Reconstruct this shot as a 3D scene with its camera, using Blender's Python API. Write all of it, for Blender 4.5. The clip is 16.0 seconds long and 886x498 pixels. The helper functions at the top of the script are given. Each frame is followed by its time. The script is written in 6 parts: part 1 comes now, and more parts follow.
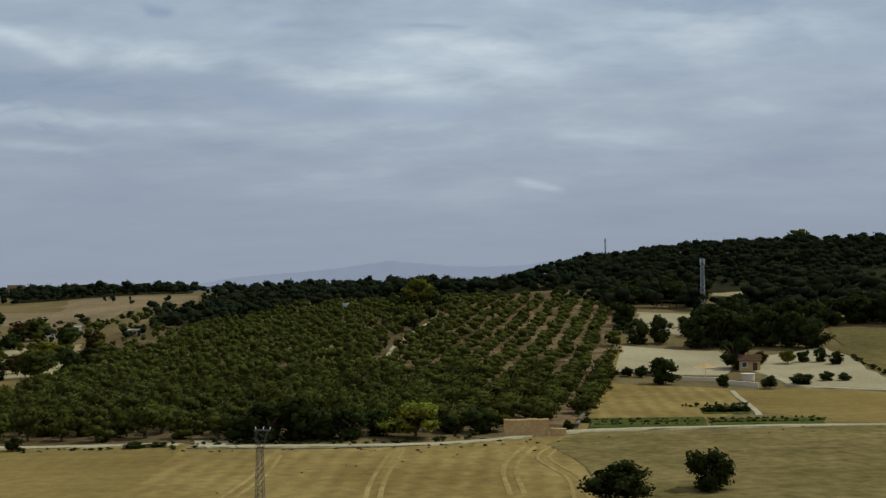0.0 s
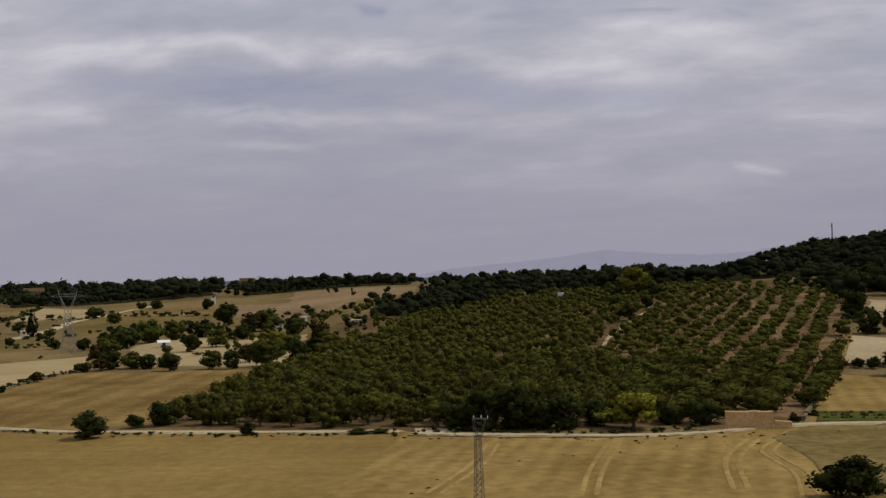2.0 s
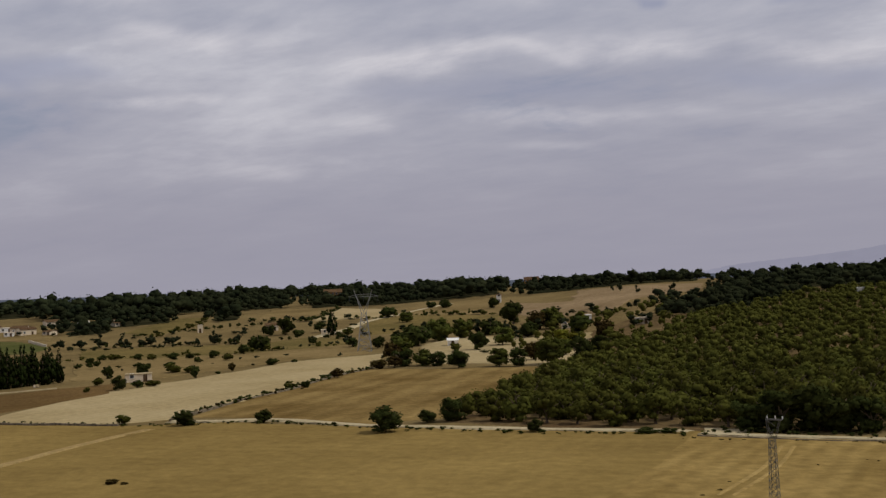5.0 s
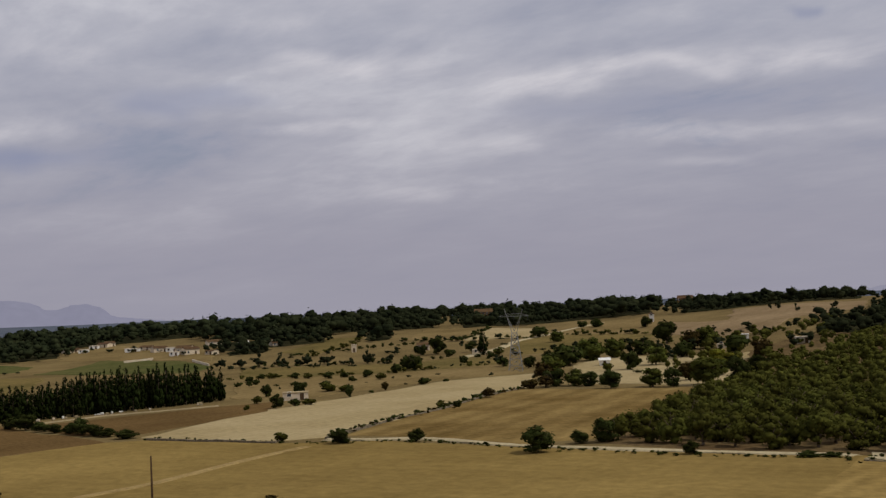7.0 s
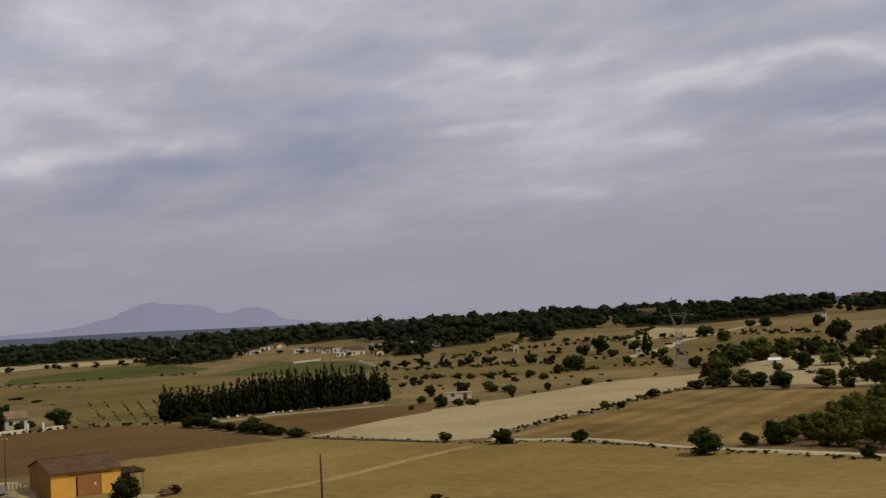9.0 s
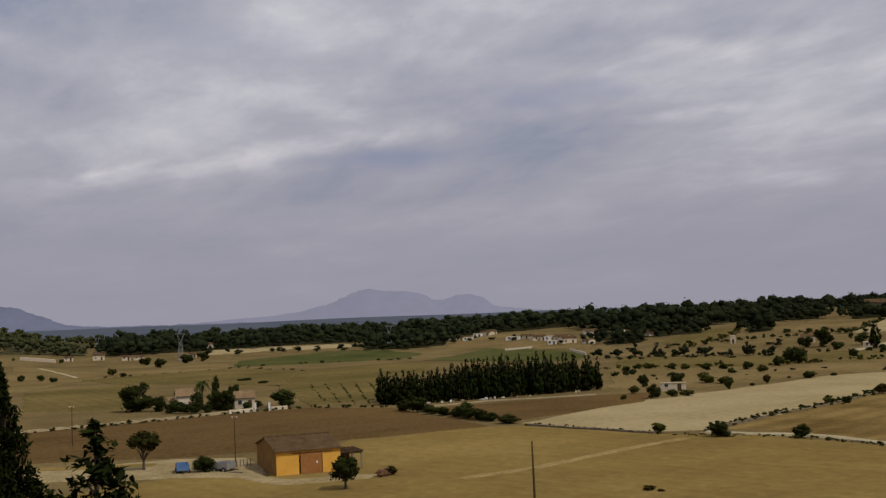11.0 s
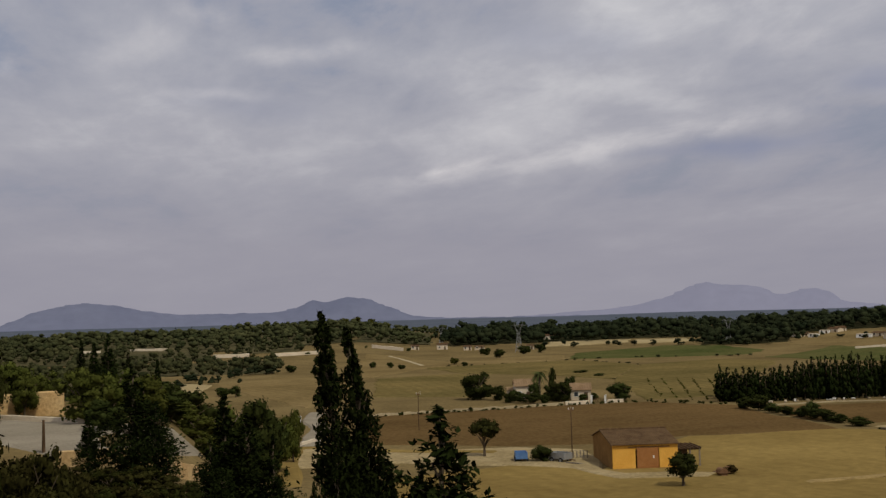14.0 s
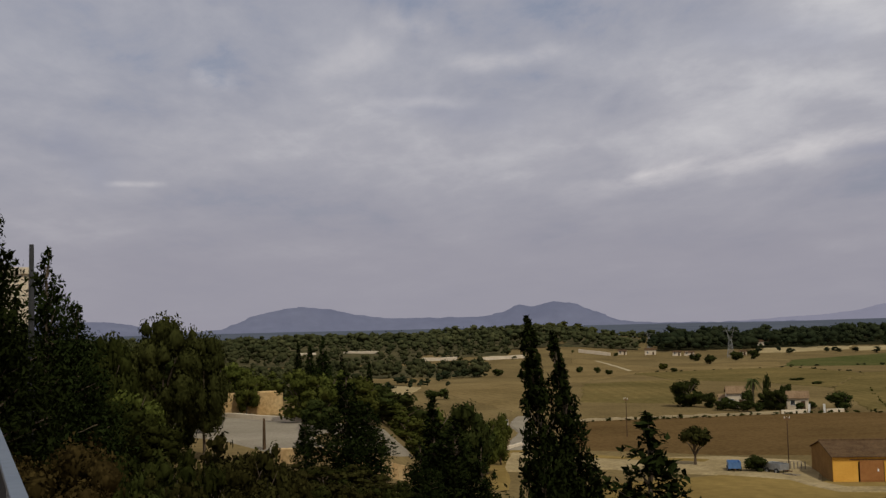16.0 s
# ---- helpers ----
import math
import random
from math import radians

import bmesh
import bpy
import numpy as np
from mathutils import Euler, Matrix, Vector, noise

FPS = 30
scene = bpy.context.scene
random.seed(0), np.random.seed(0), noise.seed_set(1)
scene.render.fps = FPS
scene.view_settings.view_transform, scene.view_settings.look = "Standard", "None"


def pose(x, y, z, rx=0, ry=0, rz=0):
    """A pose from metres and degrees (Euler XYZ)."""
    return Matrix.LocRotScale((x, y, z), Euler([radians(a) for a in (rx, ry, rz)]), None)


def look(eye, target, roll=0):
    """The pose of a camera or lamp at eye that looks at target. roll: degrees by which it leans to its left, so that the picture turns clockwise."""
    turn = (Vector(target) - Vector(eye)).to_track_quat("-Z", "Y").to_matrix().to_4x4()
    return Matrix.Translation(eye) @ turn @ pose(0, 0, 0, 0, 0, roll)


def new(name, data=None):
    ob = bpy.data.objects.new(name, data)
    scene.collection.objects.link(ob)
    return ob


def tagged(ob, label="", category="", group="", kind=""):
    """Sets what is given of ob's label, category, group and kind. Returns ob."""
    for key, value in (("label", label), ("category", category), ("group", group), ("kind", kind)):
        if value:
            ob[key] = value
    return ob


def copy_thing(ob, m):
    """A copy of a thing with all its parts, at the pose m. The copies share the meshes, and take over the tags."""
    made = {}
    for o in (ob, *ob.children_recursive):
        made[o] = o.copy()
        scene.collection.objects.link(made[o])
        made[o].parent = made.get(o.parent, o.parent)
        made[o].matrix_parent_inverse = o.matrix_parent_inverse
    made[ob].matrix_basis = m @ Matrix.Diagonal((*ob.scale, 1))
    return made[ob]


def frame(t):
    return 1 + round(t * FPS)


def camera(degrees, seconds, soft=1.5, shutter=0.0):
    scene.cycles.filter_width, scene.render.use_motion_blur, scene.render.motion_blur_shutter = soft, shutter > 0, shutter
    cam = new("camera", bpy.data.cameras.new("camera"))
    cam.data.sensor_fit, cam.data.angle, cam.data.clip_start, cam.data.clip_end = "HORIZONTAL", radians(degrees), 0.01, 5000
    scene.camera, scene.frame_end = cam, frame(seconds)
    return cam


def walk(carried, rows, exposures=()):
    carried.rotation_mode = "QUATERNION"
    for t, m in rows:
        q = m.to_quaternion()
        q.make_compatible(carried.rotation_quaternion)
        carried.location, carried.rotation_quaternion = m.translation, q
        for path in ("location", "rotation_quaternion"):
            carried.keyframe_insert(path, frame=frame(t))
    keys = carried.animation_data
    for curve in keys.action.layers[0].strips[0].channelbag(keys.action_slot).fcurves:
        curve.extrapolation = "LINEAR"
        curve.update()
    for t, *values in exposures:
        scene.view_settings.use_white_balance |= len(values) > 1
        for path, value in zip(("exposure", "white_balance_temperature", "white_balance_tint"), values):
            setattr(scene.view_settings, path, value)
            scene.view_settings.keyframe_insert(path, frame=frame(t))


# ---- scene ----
# ---------------------------------------------------------------- camera
EYE = Vector((0, 0, 22))
# seconds, azimuth (clockwise from +y), pitch, roll
TURN = [(0.0, 0.00, 1.74, -0.72), (0.5, -3.49, 1.15, -0.74), (1.0, -6.27, 0.46, -0.39), (1.5, -8.48, 0.87, -0.78),
        (2.0, -10.99, 1.41, -1.34), (2.5, -13.18, 1.76, -1.63), (3.0, -15.13, 1.93, -2.25), (3.5, -17.01, 2.32, -2.16),
        (4.0, -19.68, 2.21, -1.62), (4.5, -23.23, 1.61, -1.60), (4.7, -24.19, 1.62, -1.85), (6.8, -32.40, 2.87, -2.55),
        (7.0, -33.13, 3.06, -2.48), (7.5, -34.98, 3.47, -2.58), (8.0, -37.46, 3.26, -2.17), (8.2, -38.28, 3.27, -2.38),
        (10.3, -48.29, 2.97, -2.25), (10.5, -49.70, 2.77, -2.09), (11.0, -52.27, 3.34, -2.31), (11.5, -54.97, 3.69, -2.44),
        (12.0, -59.06, 3.36, -2.47), (12.5, -62.12, 3.01, -2.04), (13.0, -64.33, 3.78, -1.84), (13.5, -67.24, 3.71, -1.91),
        (14.0, -69.42, 3.57, -1.61), (14.5, -73.23, 3.56, -1.70), (15.0, -76.12, 3.30, -1.64), (15.5, -78.13, 4.08, -1.32),
        (16.0, -79.99, 4.06, -1.33)]


def heading(az, pitch):
    a, p = radians(az), radians(pitch)
    return Vector((math.sin(a) * math.cos(p), math.cos(a) * math.cos(p), math.sin(p)))


cam = camera(43.406, 16.0, soft=1.4)
walk(cam, [(t, look(EYE, EYE + 100 * heading(a, p), r)) for t, a, p, r in TURN],
     exposures=[(0.0, -0.06, 5750, -7), (0.2, -0.08, 6100, 2), (0.4, -0.11, 6600, 11), (2.0, -0.11, 6500, 10), (11.5, -0.18, 6550, 8), (13.0, -0.19, 6660, 7), (16.0, -0.19, 6680, 7)])

# ---------------------------------------------------------------- sky and sun
SUN_AZ, SUN_EL = 72.0, 52.0
# wisps, and below nought darker gaps: azimuth and elevation of both ends, width, strength
WISPS = [(-75.0, 6.4, -48.4, 10.2, 0.016, 0.3), (-70.8, 7.3, -66.7, 8.0, 0.006, 0.3), (3.6, 5.1, 6.5, 4.6, 0.006, 0.24), (-97.1, 7.5, -93.8, 7.5, 0.004, 0.3), (-80.1, 13.4, -73.0, 13.9, 0.012, 0.27)]
WISPS += [(-20.9, 11.7, -10.4, 11.3, 0.018, 0.34), (-10.4, 11.1, 0.6, 9.7, 0.017, 0.34), (-4.1, 12.6, 6.7, 11.5, 0.012, 0.26), (5.3, 12.2, 17.6, 11.9, 0.030, 0.24), (8.8, 13.7, 22.0, 11.8, 0.023, 0.26), (-15.1, 10.0, 4.9, 8.2, 0.020, -0.30), (-2.3, 13.1, 1.8, 13.0, 0.003, -0.33), (-15.1, 13.5, -13.5, 13.4, 0.007, -0.30), (-9.0, 13.0, -5.2, 13.3, 0.006, -0.30), (3.4, 12.8, 5.0, 12.4, 0.005, -0.30), (6.4, 11.8, 8.1, 11.7, 0.003, -0.24), (-20.2, 8.4, -10.4, 7.9, 0.011, 0.16)]
WISPS += [(3.5, 7.9, 13.1, 7.3, 0.030, 0.10), (-32.2, 11.2, -21.4, 11.9, 0.021, 0.26), (-22.0, 12.3, -17.4, 10.7, 0.011, 0.20), (-31.2, 8.3, -27.3, 8.1, 0.010, 0.12), (-23.3, 8.3, -16.6, 8.3, 0.014, 0.13), (-22.2, 7.0, -16.7, 6.7, 0.007, 0.10), (-32.0, 10.1, -13.4, 9.3, 0.017, -0.18), (-15.5, 13.8, -13.2, 13.4, 0.006, -0.21), (-37.5, 12.9, -32.2, 12.4, 0.014, 0.18), (-41.7, 13.2, -35.3, 12.2, 0.011, 0.28), (-30.0, 11.2, -18.9, 12.0, 0.015, 0.30), (-41.8, 9.5, -36.0, 9.7, 0.007, 0.26)]
WISPS += [(-34.3, 8.6, -27.6, 8.2, 0.014, 0.11), (-25.8, 8.8, -17.3, 8.1, 0.014, 0.16), (-35.9, 6.1, -31.8, 5.7, 0.012, 0.08), (-56.6, 8.4, -52.5, 8.0, 0.018, -0.30), (-49.7, 10.6, -45.0, 10.1, 0.012, -0.28), (-44.3, 14.2, -38.7, 14.6, 0.015, 0.20), (-42.4, 12.9, -35.2, 12.2, 0.015, 0.26), (-43.3, 9.5, -37.8, 9.3, 0.007, 0.28), (-58.6, 8.1, -46.9, 8.3, 0.015, -0.22), (-67.2, 14.4, -58.1, 13.5, 0.030, -0.25), (-50.0, 10.5, -40.5, 11.0, 0.011, -0.26), (-37.7, 6.3, -32.4, 5.7, 0.012, 0.08)]
WISPS += [(-50.1, 11.0, -42.1, 11.5, 0.012, -0.28), (-61.4, 8.0, -50.8, 8.3, 0.009, -0.22), (-55.1, 13.3, -48.9, 12.7, 0.017, 0.18), (-84.5, 11.5, -74.7, 10.5, 0.023, -0.16), (-92.8, 13.2, -90.2, 12.5, 0.014, 0.24), (-84.5, 11.5, -77.8, 11.5, 0.008, 0.20), (-83.6, 16.0, -79.5, 15.3, 0.014, 0.20), (-99.9, 10.4, -95.8, 7.4, 0.030, -0.22), (-88.0, 12.5, -82.1, 15.1, 0.023, 0.14)]


def make_world():
    w = bpy.data.worlds.new("sky")
    scene.world = w
    w.use_nodes = True
    nt = w.node_tree
    nt.nodes.clear()
    n = nt.nodes.new
    ln = nt.links.new
    sky = n("ShaderNodeTexSky")
    sky.sky_type, sky.sun_disc = "NISHITA", False
    sky.sun_elevation, sky.sun_rotation = radians(SUN_EL), radians(SUN_AZ)
    sky.dust_density = 3.0
    tint = n("ShaderNodeMix")
    tint.data_type, tint.blend_type = "RGBA", "MULTIPLY"
    tint.inputs["Factor"].default_value = 1.0
    ln(sky.outputs[0], tint.inputs["A"])
    tint.inputs["B"].default_value = (0.085, 0.085, 0.085, 1)
    co = n("ShaderNodeTexCoord")
    sep = n("ShaderNodeSeparateXYZ")
    ln(co.outputs["Generated"], sep.inputs[0])

    def math_node(op, a, b):
        m = n("ShaderNodeMath")
        m.operation = op
        for i, q in enumerate((a, b)):
            if isinstance(q, (int, float)):
                m.inputs[i].default_value = q
            else:
                ln(q, m.inputs[i])
        return m.outputs[0]
    up = math_node("ADD", math_node("MAXIMUM", sep.outputs[2], 0.0), 0.16)
    flat = n("ShaderNodeCombineXYZ")
    ln(math_node("DIVIDE", sep.outputs[0], up), flat.inputs[0])
    ln(math_node("DIVIDE", sep.outputs[1], up), flat.inputs[1])

    def noise_tex(scale, detail, rough, stretch, turn, dist=0.0):
        mp = n("ShaderNodeMapping")
        mp.inputs["Scale"].default_value = stretch
        mp.inputs["Rotation"].default_value = (0, 0, radians(turn))
        ln(flat.outputs[0], mp.inputs[0])
        t = n("ShaderNodeTexNoise")
        t.inputs["Scale"].default_value, t.inputs["Detail"].default_value = scale, detail
        t.inputs["Roughness"].default_value, t.inputs["Distortion"].default_value = rough, dist
        ln(mp.outputs[0], t.inputs["Vector"])
        return t.outputs[0]

    def ramp(v, stops):
        r = n("ShaderNodeValToRGB")
        e = r.color_ramp.elements
        while len(e) < len(stops):
            e.new(0.5)
        for k, (p, c) in zip(e, stops):
            k.position, k.color = p, (*c, 1)
        ln(v, r.inputs[0])
        return r.outputs[0]
    big = noise_tex(0.75, 7, 0.52, (1.0, 1.25, 1), 25, 0.2)
    fine = noise_tex(3.4, 9, 0.62, (0.8, 1.2, 1), 30, 0.2)
    both = math_node("ADD", math_node("MULTIPLY", big, 0.70), math_node("MULTIPLY", fine, 0.30))
    cloud = ramp(both, [(0.34, (0.27, 0.31, 0.45)), (0.44, (0.40, 0.405, 0.49)), (0.54, (0.51, 0.505, 0.575)), (0.68, (0.78, 0.765, 0.81))])
    cover = ramp(both, [(0.30, (0.35, 0.35, 0.35)), (0.42, (0.9, 0.9, 0.9)), (1.0, (1, 1, 1))])
    mix = n("ShaderNodeMix")
    mix.data_type = "RGBA"
    ln(cover, mix.inputs["Factor"])
    ln(tint.outputs["Result"], mix.inputs["A"])
    ln(cloud, mix.inputs["B"])
    # the clouds thin out into a grey veil over the horizon
    veil = ramp(sep.outputs[2], [(0.0, (0.97, 0.97, 0.97)), (0.06, (0.86, 0.86, 0.86)), (0.13, (0.45, 0.45, 0.45)), (0.24, (0, 0, 0))])
    mix2 = n("ShaderNodeMix")
    mix2.data_type = "RGBA"
    ln(veil, mix2.inputs["Factor"])
    ln(mix.outputs["Result"], mix2.inputs["A"])
    mix2.inputs["B"].default_value = (0.345, 0.332, 0.405, 1)
    sky_colour = mix2.outputs["Result"]

    def vec_node(op, a, b):
        m = n("ShaderNodeVectorMath")
        m.operation = op
        for i, q in enumerate((a, b)):
            if isinstance(q, Vector):
                m.inputs[i].default_value = q
            else:
                ln(q, m.inputs[i])
        return m
    wob = n("ShaderNodeTexNoise")
    wob.inputs["Scale"].default_value, wob.inputs["Detail"].default_value = 14.0, 5
    ln(co.outputs["Generated"], wob.inputs["Vector"])
    wobble = math_node("MULTIPLY", math_node("SUBTRACT", wob.outputs[0], 0.5), 1.0)

    curl = math_node("MAXIMUM", math_node("MULTIPLY", math_node("SUBTRACT", fine, 0.22), 3.4), 0.0)

    def streak(colour_in, a, b, width, strength):
        """A bright wisp, or a blue grey gap, between two directions of the sky."""
        across = a.cross(b).normalized()
        mid = (a + b).normalized()
        along = (b - a).normalized()
        reach = (b - a).length / 2
        off = math_node("ABSOLUTE", math_node("ADD", vec_node("DOT_PRODUCT", co.outputs["Generated"], across).outputs["Value"], math_node("MULTIPLY", wobble, width * 1.6)), 0.0)
        end = math_node("ABSOLUTE", vec_node("DOT_PRODUCT", co.outputs["Generated"], along).outputs["Value"], 0.0)
        front = math_node("GREATER_THAN", vec_node("DOT_PRODUCT", co.outputs["Generated"], mid).outputs["Value"], 0.0)
        f = math_node("MAXIMUM", math_node("SUBTRACT", 1.0, math_node("DIVIDE", off, width)), 0.0)
        g = math_node("MAXIMUM", math_node("SUBTRACT", 1.0, math_node("DIVIDE", end, reach)), 0.0)
        g = math_node("MINIMUM", math_node("MULTIPLY", g, 2.0), 1.0)
        f = math_node("MULTIPLY", math_node("MULTIPLY", f, f), math_node("SUBTRACT", 3.0, math_node("MULTIPLY", f, 2.0)))
        k = math_node("MULTIPLY", math_node("MULTIPLY", math_node("MULTIPLY", f, g), front), math_node("MULTIPLY", curl, abs(strength)))
        x = n("ShaderNodeMix")
        x.data_type = "RGBA"
        ln(k, x.inputs["Factor"])
        ln(colour_in, x.inputs["A"])
        x.inputs["B"].default_value = (0.84, 0.80, 0.83, 1) if strength > 0 else (0.25, 0.28, 0.42, 1)
        return x.outputs["Result"]
    for a0, e0, a1, e1, wd, st in WISPS:
        sky_colour = streak(sky_colour, heading(a0, e0), heading(a1, e1), wd, st)
    bg = n("ShaderNodeBackground")
    ln(sky_colour, bg.inputs[0])
    bg.inputs[1].default_value = 1.0
    out = n("ShaderNodeOutputWorld")
    ln(bg.outputs[0], out.inputs[0])


make_world()
sun = new("sun", bpy.data.lights.new("sun", "SUN"))
sun.data.energy, sun.data.angle, sun.data.color = 2.2, radians(1.0), (1.0, 0.94, 0.83)
sun.matrix_world = look(heading(SUN_AZ, SUN_EL) * 200, (0, 0, 0))


# ---------------------------------------------------------------- materials
def mat(name, c1, c2, scale=0.5, fine=8.0, rough=0.9, bump=0.3, metal=0.0, vary=0.0, rows=None, spec=0.0, island=0.0, grain=0.35, stretch=(1, 1, 1), sheen=0.0):
    """Two base colours mixed by coarse noise, a finer grain over it, relief, and a change from piece to piece. rows: spacing, azimuth and depth of furrows."""
    m = bpy.data.materials.new(name)
    m.use_nodes = True
    nt = m.node_tree
    n, ln = nt.nodes.new, nt.links.new
    b = nt.nodes["Principled BSDF"]
    b.inputs["Roughness"].default_value, b.inputs["Metallic"].default_value = rough, metal
    b.inputs["Specular IOR Level"].default_value = spec
    co = n("ShaderNodeTexCoord")
    mp = n("ShaderNodeMapping")
    mp.inputs["Scale"].default_value = stretch
    ln(co.outputs["Object"], mp.inputs[0])

    def noise_tex(s, d=5):
        t = n("ShaderNodeTexNoise")
        t.inputs["Scale"].default_value, t.inputs["Detail"].default_value = s, d
        t.inputs["Roughness"].default_value = 0.6
        ln(mp.outputs[0], t.inputs["Vector"])
        return t.outputs[0]

    def mixer(kind, f, a, c):
        x = n("ShaderNodeMix")
        x.data_type, x.blend_type = "RGBA", kind
        for s, q in (("Factor", f), ("A", a), ("B", c)):
            if isinstance(q, float):
                x.inputs[s].default_value = q
            elif isinstance(q, tuple):
                x.inputs[s].default_value = (*q, 1)
            else:
                ln(q, x.inputs[s])
        return x.outputs["Result"]

    def spread(v, lo, hi, a=0.0, c=1.0):
        r = n("ShaderNodeMapRange")
        r.inputs[1].default_value, r.inputs[2].default_value, r.inputs[3].default_value, r.inputs[4].default_value = lo, hi, a, c
        ln(v, r.inputs[0])
        return r.outputs[0]
    coarse = spread(noise_tex(scale), 0.33, 0.67)
    small = noise_tex(fine, 4)
    col = mixer("MIX", coarse, c1, c2)
    relief = small
    if rows:
        gap, az, depth = rows
        m2 = n("ShaderNodeMapping")
        m2.inputs["Rotation"].default_value = (0, 0, radians(az))
        ln(co.outputs["Object"], m2.inputs[0])
        wv = n("ShaderNodeTexWave")
        wv.inputs["Scale"].default_value = 0.314 / gap * 1.0
        wv.inputs["Distortion"].default_value, wv.inputs["Detail"].default_value = 2.5, 3
        wv.inputs["Detail Scale"].default_value = 0.6
        ln(m2.outputs[0], wv.inputs["Vector"])
        dark = mixer("MULTIPLY", 1.0, col, (0.62, 0.6, 0.58))
        col = mixer("MIX", spread(wv.outputs[1], 0.0, 1.0, 0.0, depth), col, dark)
        m3 = n("ShaderNodeMapping")
        m3.inputs["Rotation"].default_value = (0, 0, radians(az))
        m3.inputs["Scale"].default_value = (1.0, 0.06, 1.0)
        ln(co.outputs["Object"], m3.inputs[0])
        t3 = n("ShaderNodeTexNoise")
        t3.inputs["Scale"].default_value, t3.inputs["Detail"].default_value = 0.35, 6
        ln(m3.outputs[0], t3.inputs["Vector"])
        col = mixer("MULTIPLY", spread(t3.outputs[0], 0.3, 0.7, 0.0, 0.7 * depth + 0.1), col, (0.66, 0.62, 0.52))
    tone = n("ShaderNodeHueSaturation")
    ln(col, tone.inputs["Color"])
    val = spread(small, 0.3, 0.7, 1 - grain, 1 + grain)
    if vary:
        info = n("ShaderNodeObjectInfo")
        q = n("ShaderNodeMath")
        q.operation = "MULTIPLY"
        ln(val, q.inputs[0])
        ln(spread(info.outputs["Random"], 0.0, 1.0, 1 - vary, 1 + vary), q.inputs[1])
        val = q.outputs[0]
        ln(spread(info.outputs["Random"], 0.0, 1.0, 0.5 - 0.05 * vary, 0.5 + 0.05 * vary), tone.inputs["Hue"])
    if island:
        geo = n("ShaderNodeNewGeometry")
        q = n("ShaderNodeMath")
        q.operation = "MULTIPLY"
        ln(val, q.inputs[0])
        ln(spread(geo.outputs["Random Per Island"], 0.0, 1.0, 1 - island, 1 + island), q.inputs[1])
        val = q.outputs[0]
    ln(val, tone.inputs["Value"])
    ln(tone.outputs[0], b.inputs["Base Color"])
    if bump:
        bp = n("ShaderNodeBump")
        bp.inputs["Strength"].default_value, bp.inputs["Distance"].default_value = bump, 0.6 / fine
        ln(relief, bp.inputs["Height"])
        ln(bp.outputs[0], b.inputs["Normal"])
    return m


def leafmat(name, c1, c2, vary=0.2, island=0.45, through_light=0.15, scale=0.9):
    """Foliage: a colour for each clump, and a little light through the leaves."""
    m = mat(name, c1, c2, scale=scale, fine=6.0, rough=0.75, bump=0.0, vary=vary, island=island, grain=0.2, spec=0.0)
    nt = m.node_tree
    b = nt.nodes["Principled BSDF"]
    tr = nt.nodes.new("ShaderNodeBsdfTranslucent")
    src = b.inputs["Base Color"].links[0].from_socket
    nt.links.new(src, tr.inputs[0])
    mx = nt.nodes.new("ShaderNodeMixShader")
    mx.inputs[0].default_value = through_light
    out = nt.nodes["Material Output"]
    nt.links.new(b.outputs[0], mx.inputs[1])
    nt.links.new(tr.outputs[0], mx.inputs[2])
    nt.links.new(mx.outputs[0], out.inputs[0])
    return m


M = {}
M["earth"] = mat("dry_earth", (0.122, 0.088, 0.038), (0.196, 0.143, 0.063), 0.03, 1.0, grain=0.22)
M["stubble"] = mat("stubble", (0.210, 0.142, 0.047), (0.330, 0.232, 0.083), 0.045, 0.6, rows=(3.2, 4, 0.38), grain=0.2)
M["brown"] = mat("brown_field", (0.180, 0.123, 0.041), (0.266, 0.186, 0.063), 0.03, 0.6, rows=(4.0, 84, 0.12), grain=0.14)
M["tan"] = mat("tan_fallow", (0.156, 0.112, 0.047), (0.240, 0.174, 0.078), 0.03, 0.6, rows=(4.0, 84, 0.2), grain=0.2)
M["pinktan"] = mat("pink_tan_soil", (0.205, 0.146, 0.080), (0.290, 0.210, 0.120), 0.03, 0.6, rows=(5.0, 40, 0.35), grain=0.2)
M["ploughed"] = mat("ploughed_soil", (0.109, 0.069, 0.028), (0.159, 0.100, 0.041), 0.03, 1.2, rows=(1.6, 10, 0.35), grain=0.25)
M["pale"] = mat("pale_field", (0.305, 0.236, 0.118), (0.380, 0.302, 0.163), 0.04, 0.7, rows=(2.5, -2, 0.1), grain=0.14)
M["ochre"] = mat("ochre_stubble", (0.150, 0.098, 0.034), (0.272, 0.190, 0.074), 0.05, 0.9, rows=(6.5, -11, 0.5), grain=0.2)
M["grassy"] = mat("dry_grass", (0.112, 0.090, 0.033), (0.192, 0.142, 0.054), 0.03, 0.6, rows=(4.0, 100, 0.25), grain=0.22)
M["green"] = mat("green_crop", (0.060, 0.074, 0.022), (0.120, 0.112, 0.042), 0.02, 0.7, rows=(5.0, 95, 0.35), grain=0.25)
M["grove"] = mat("grove_soil", (0.100, 0.064, 0.030), (0.150, 0.108, 0.050), 0.06, 1.0, grain=0.3)
M["youngsoil"] = mat("young_grove_soil", (0.140, 0.088, 0.044), (0.225, 0.152, 0.078), 0.12, 1.0, grain=0.28)
M["sand"] = mat("sandy_soil", (0.310, 0.246, 0.142), (0.400, 0.322, 0.192), 0.05, 1.0, grain=0.14)
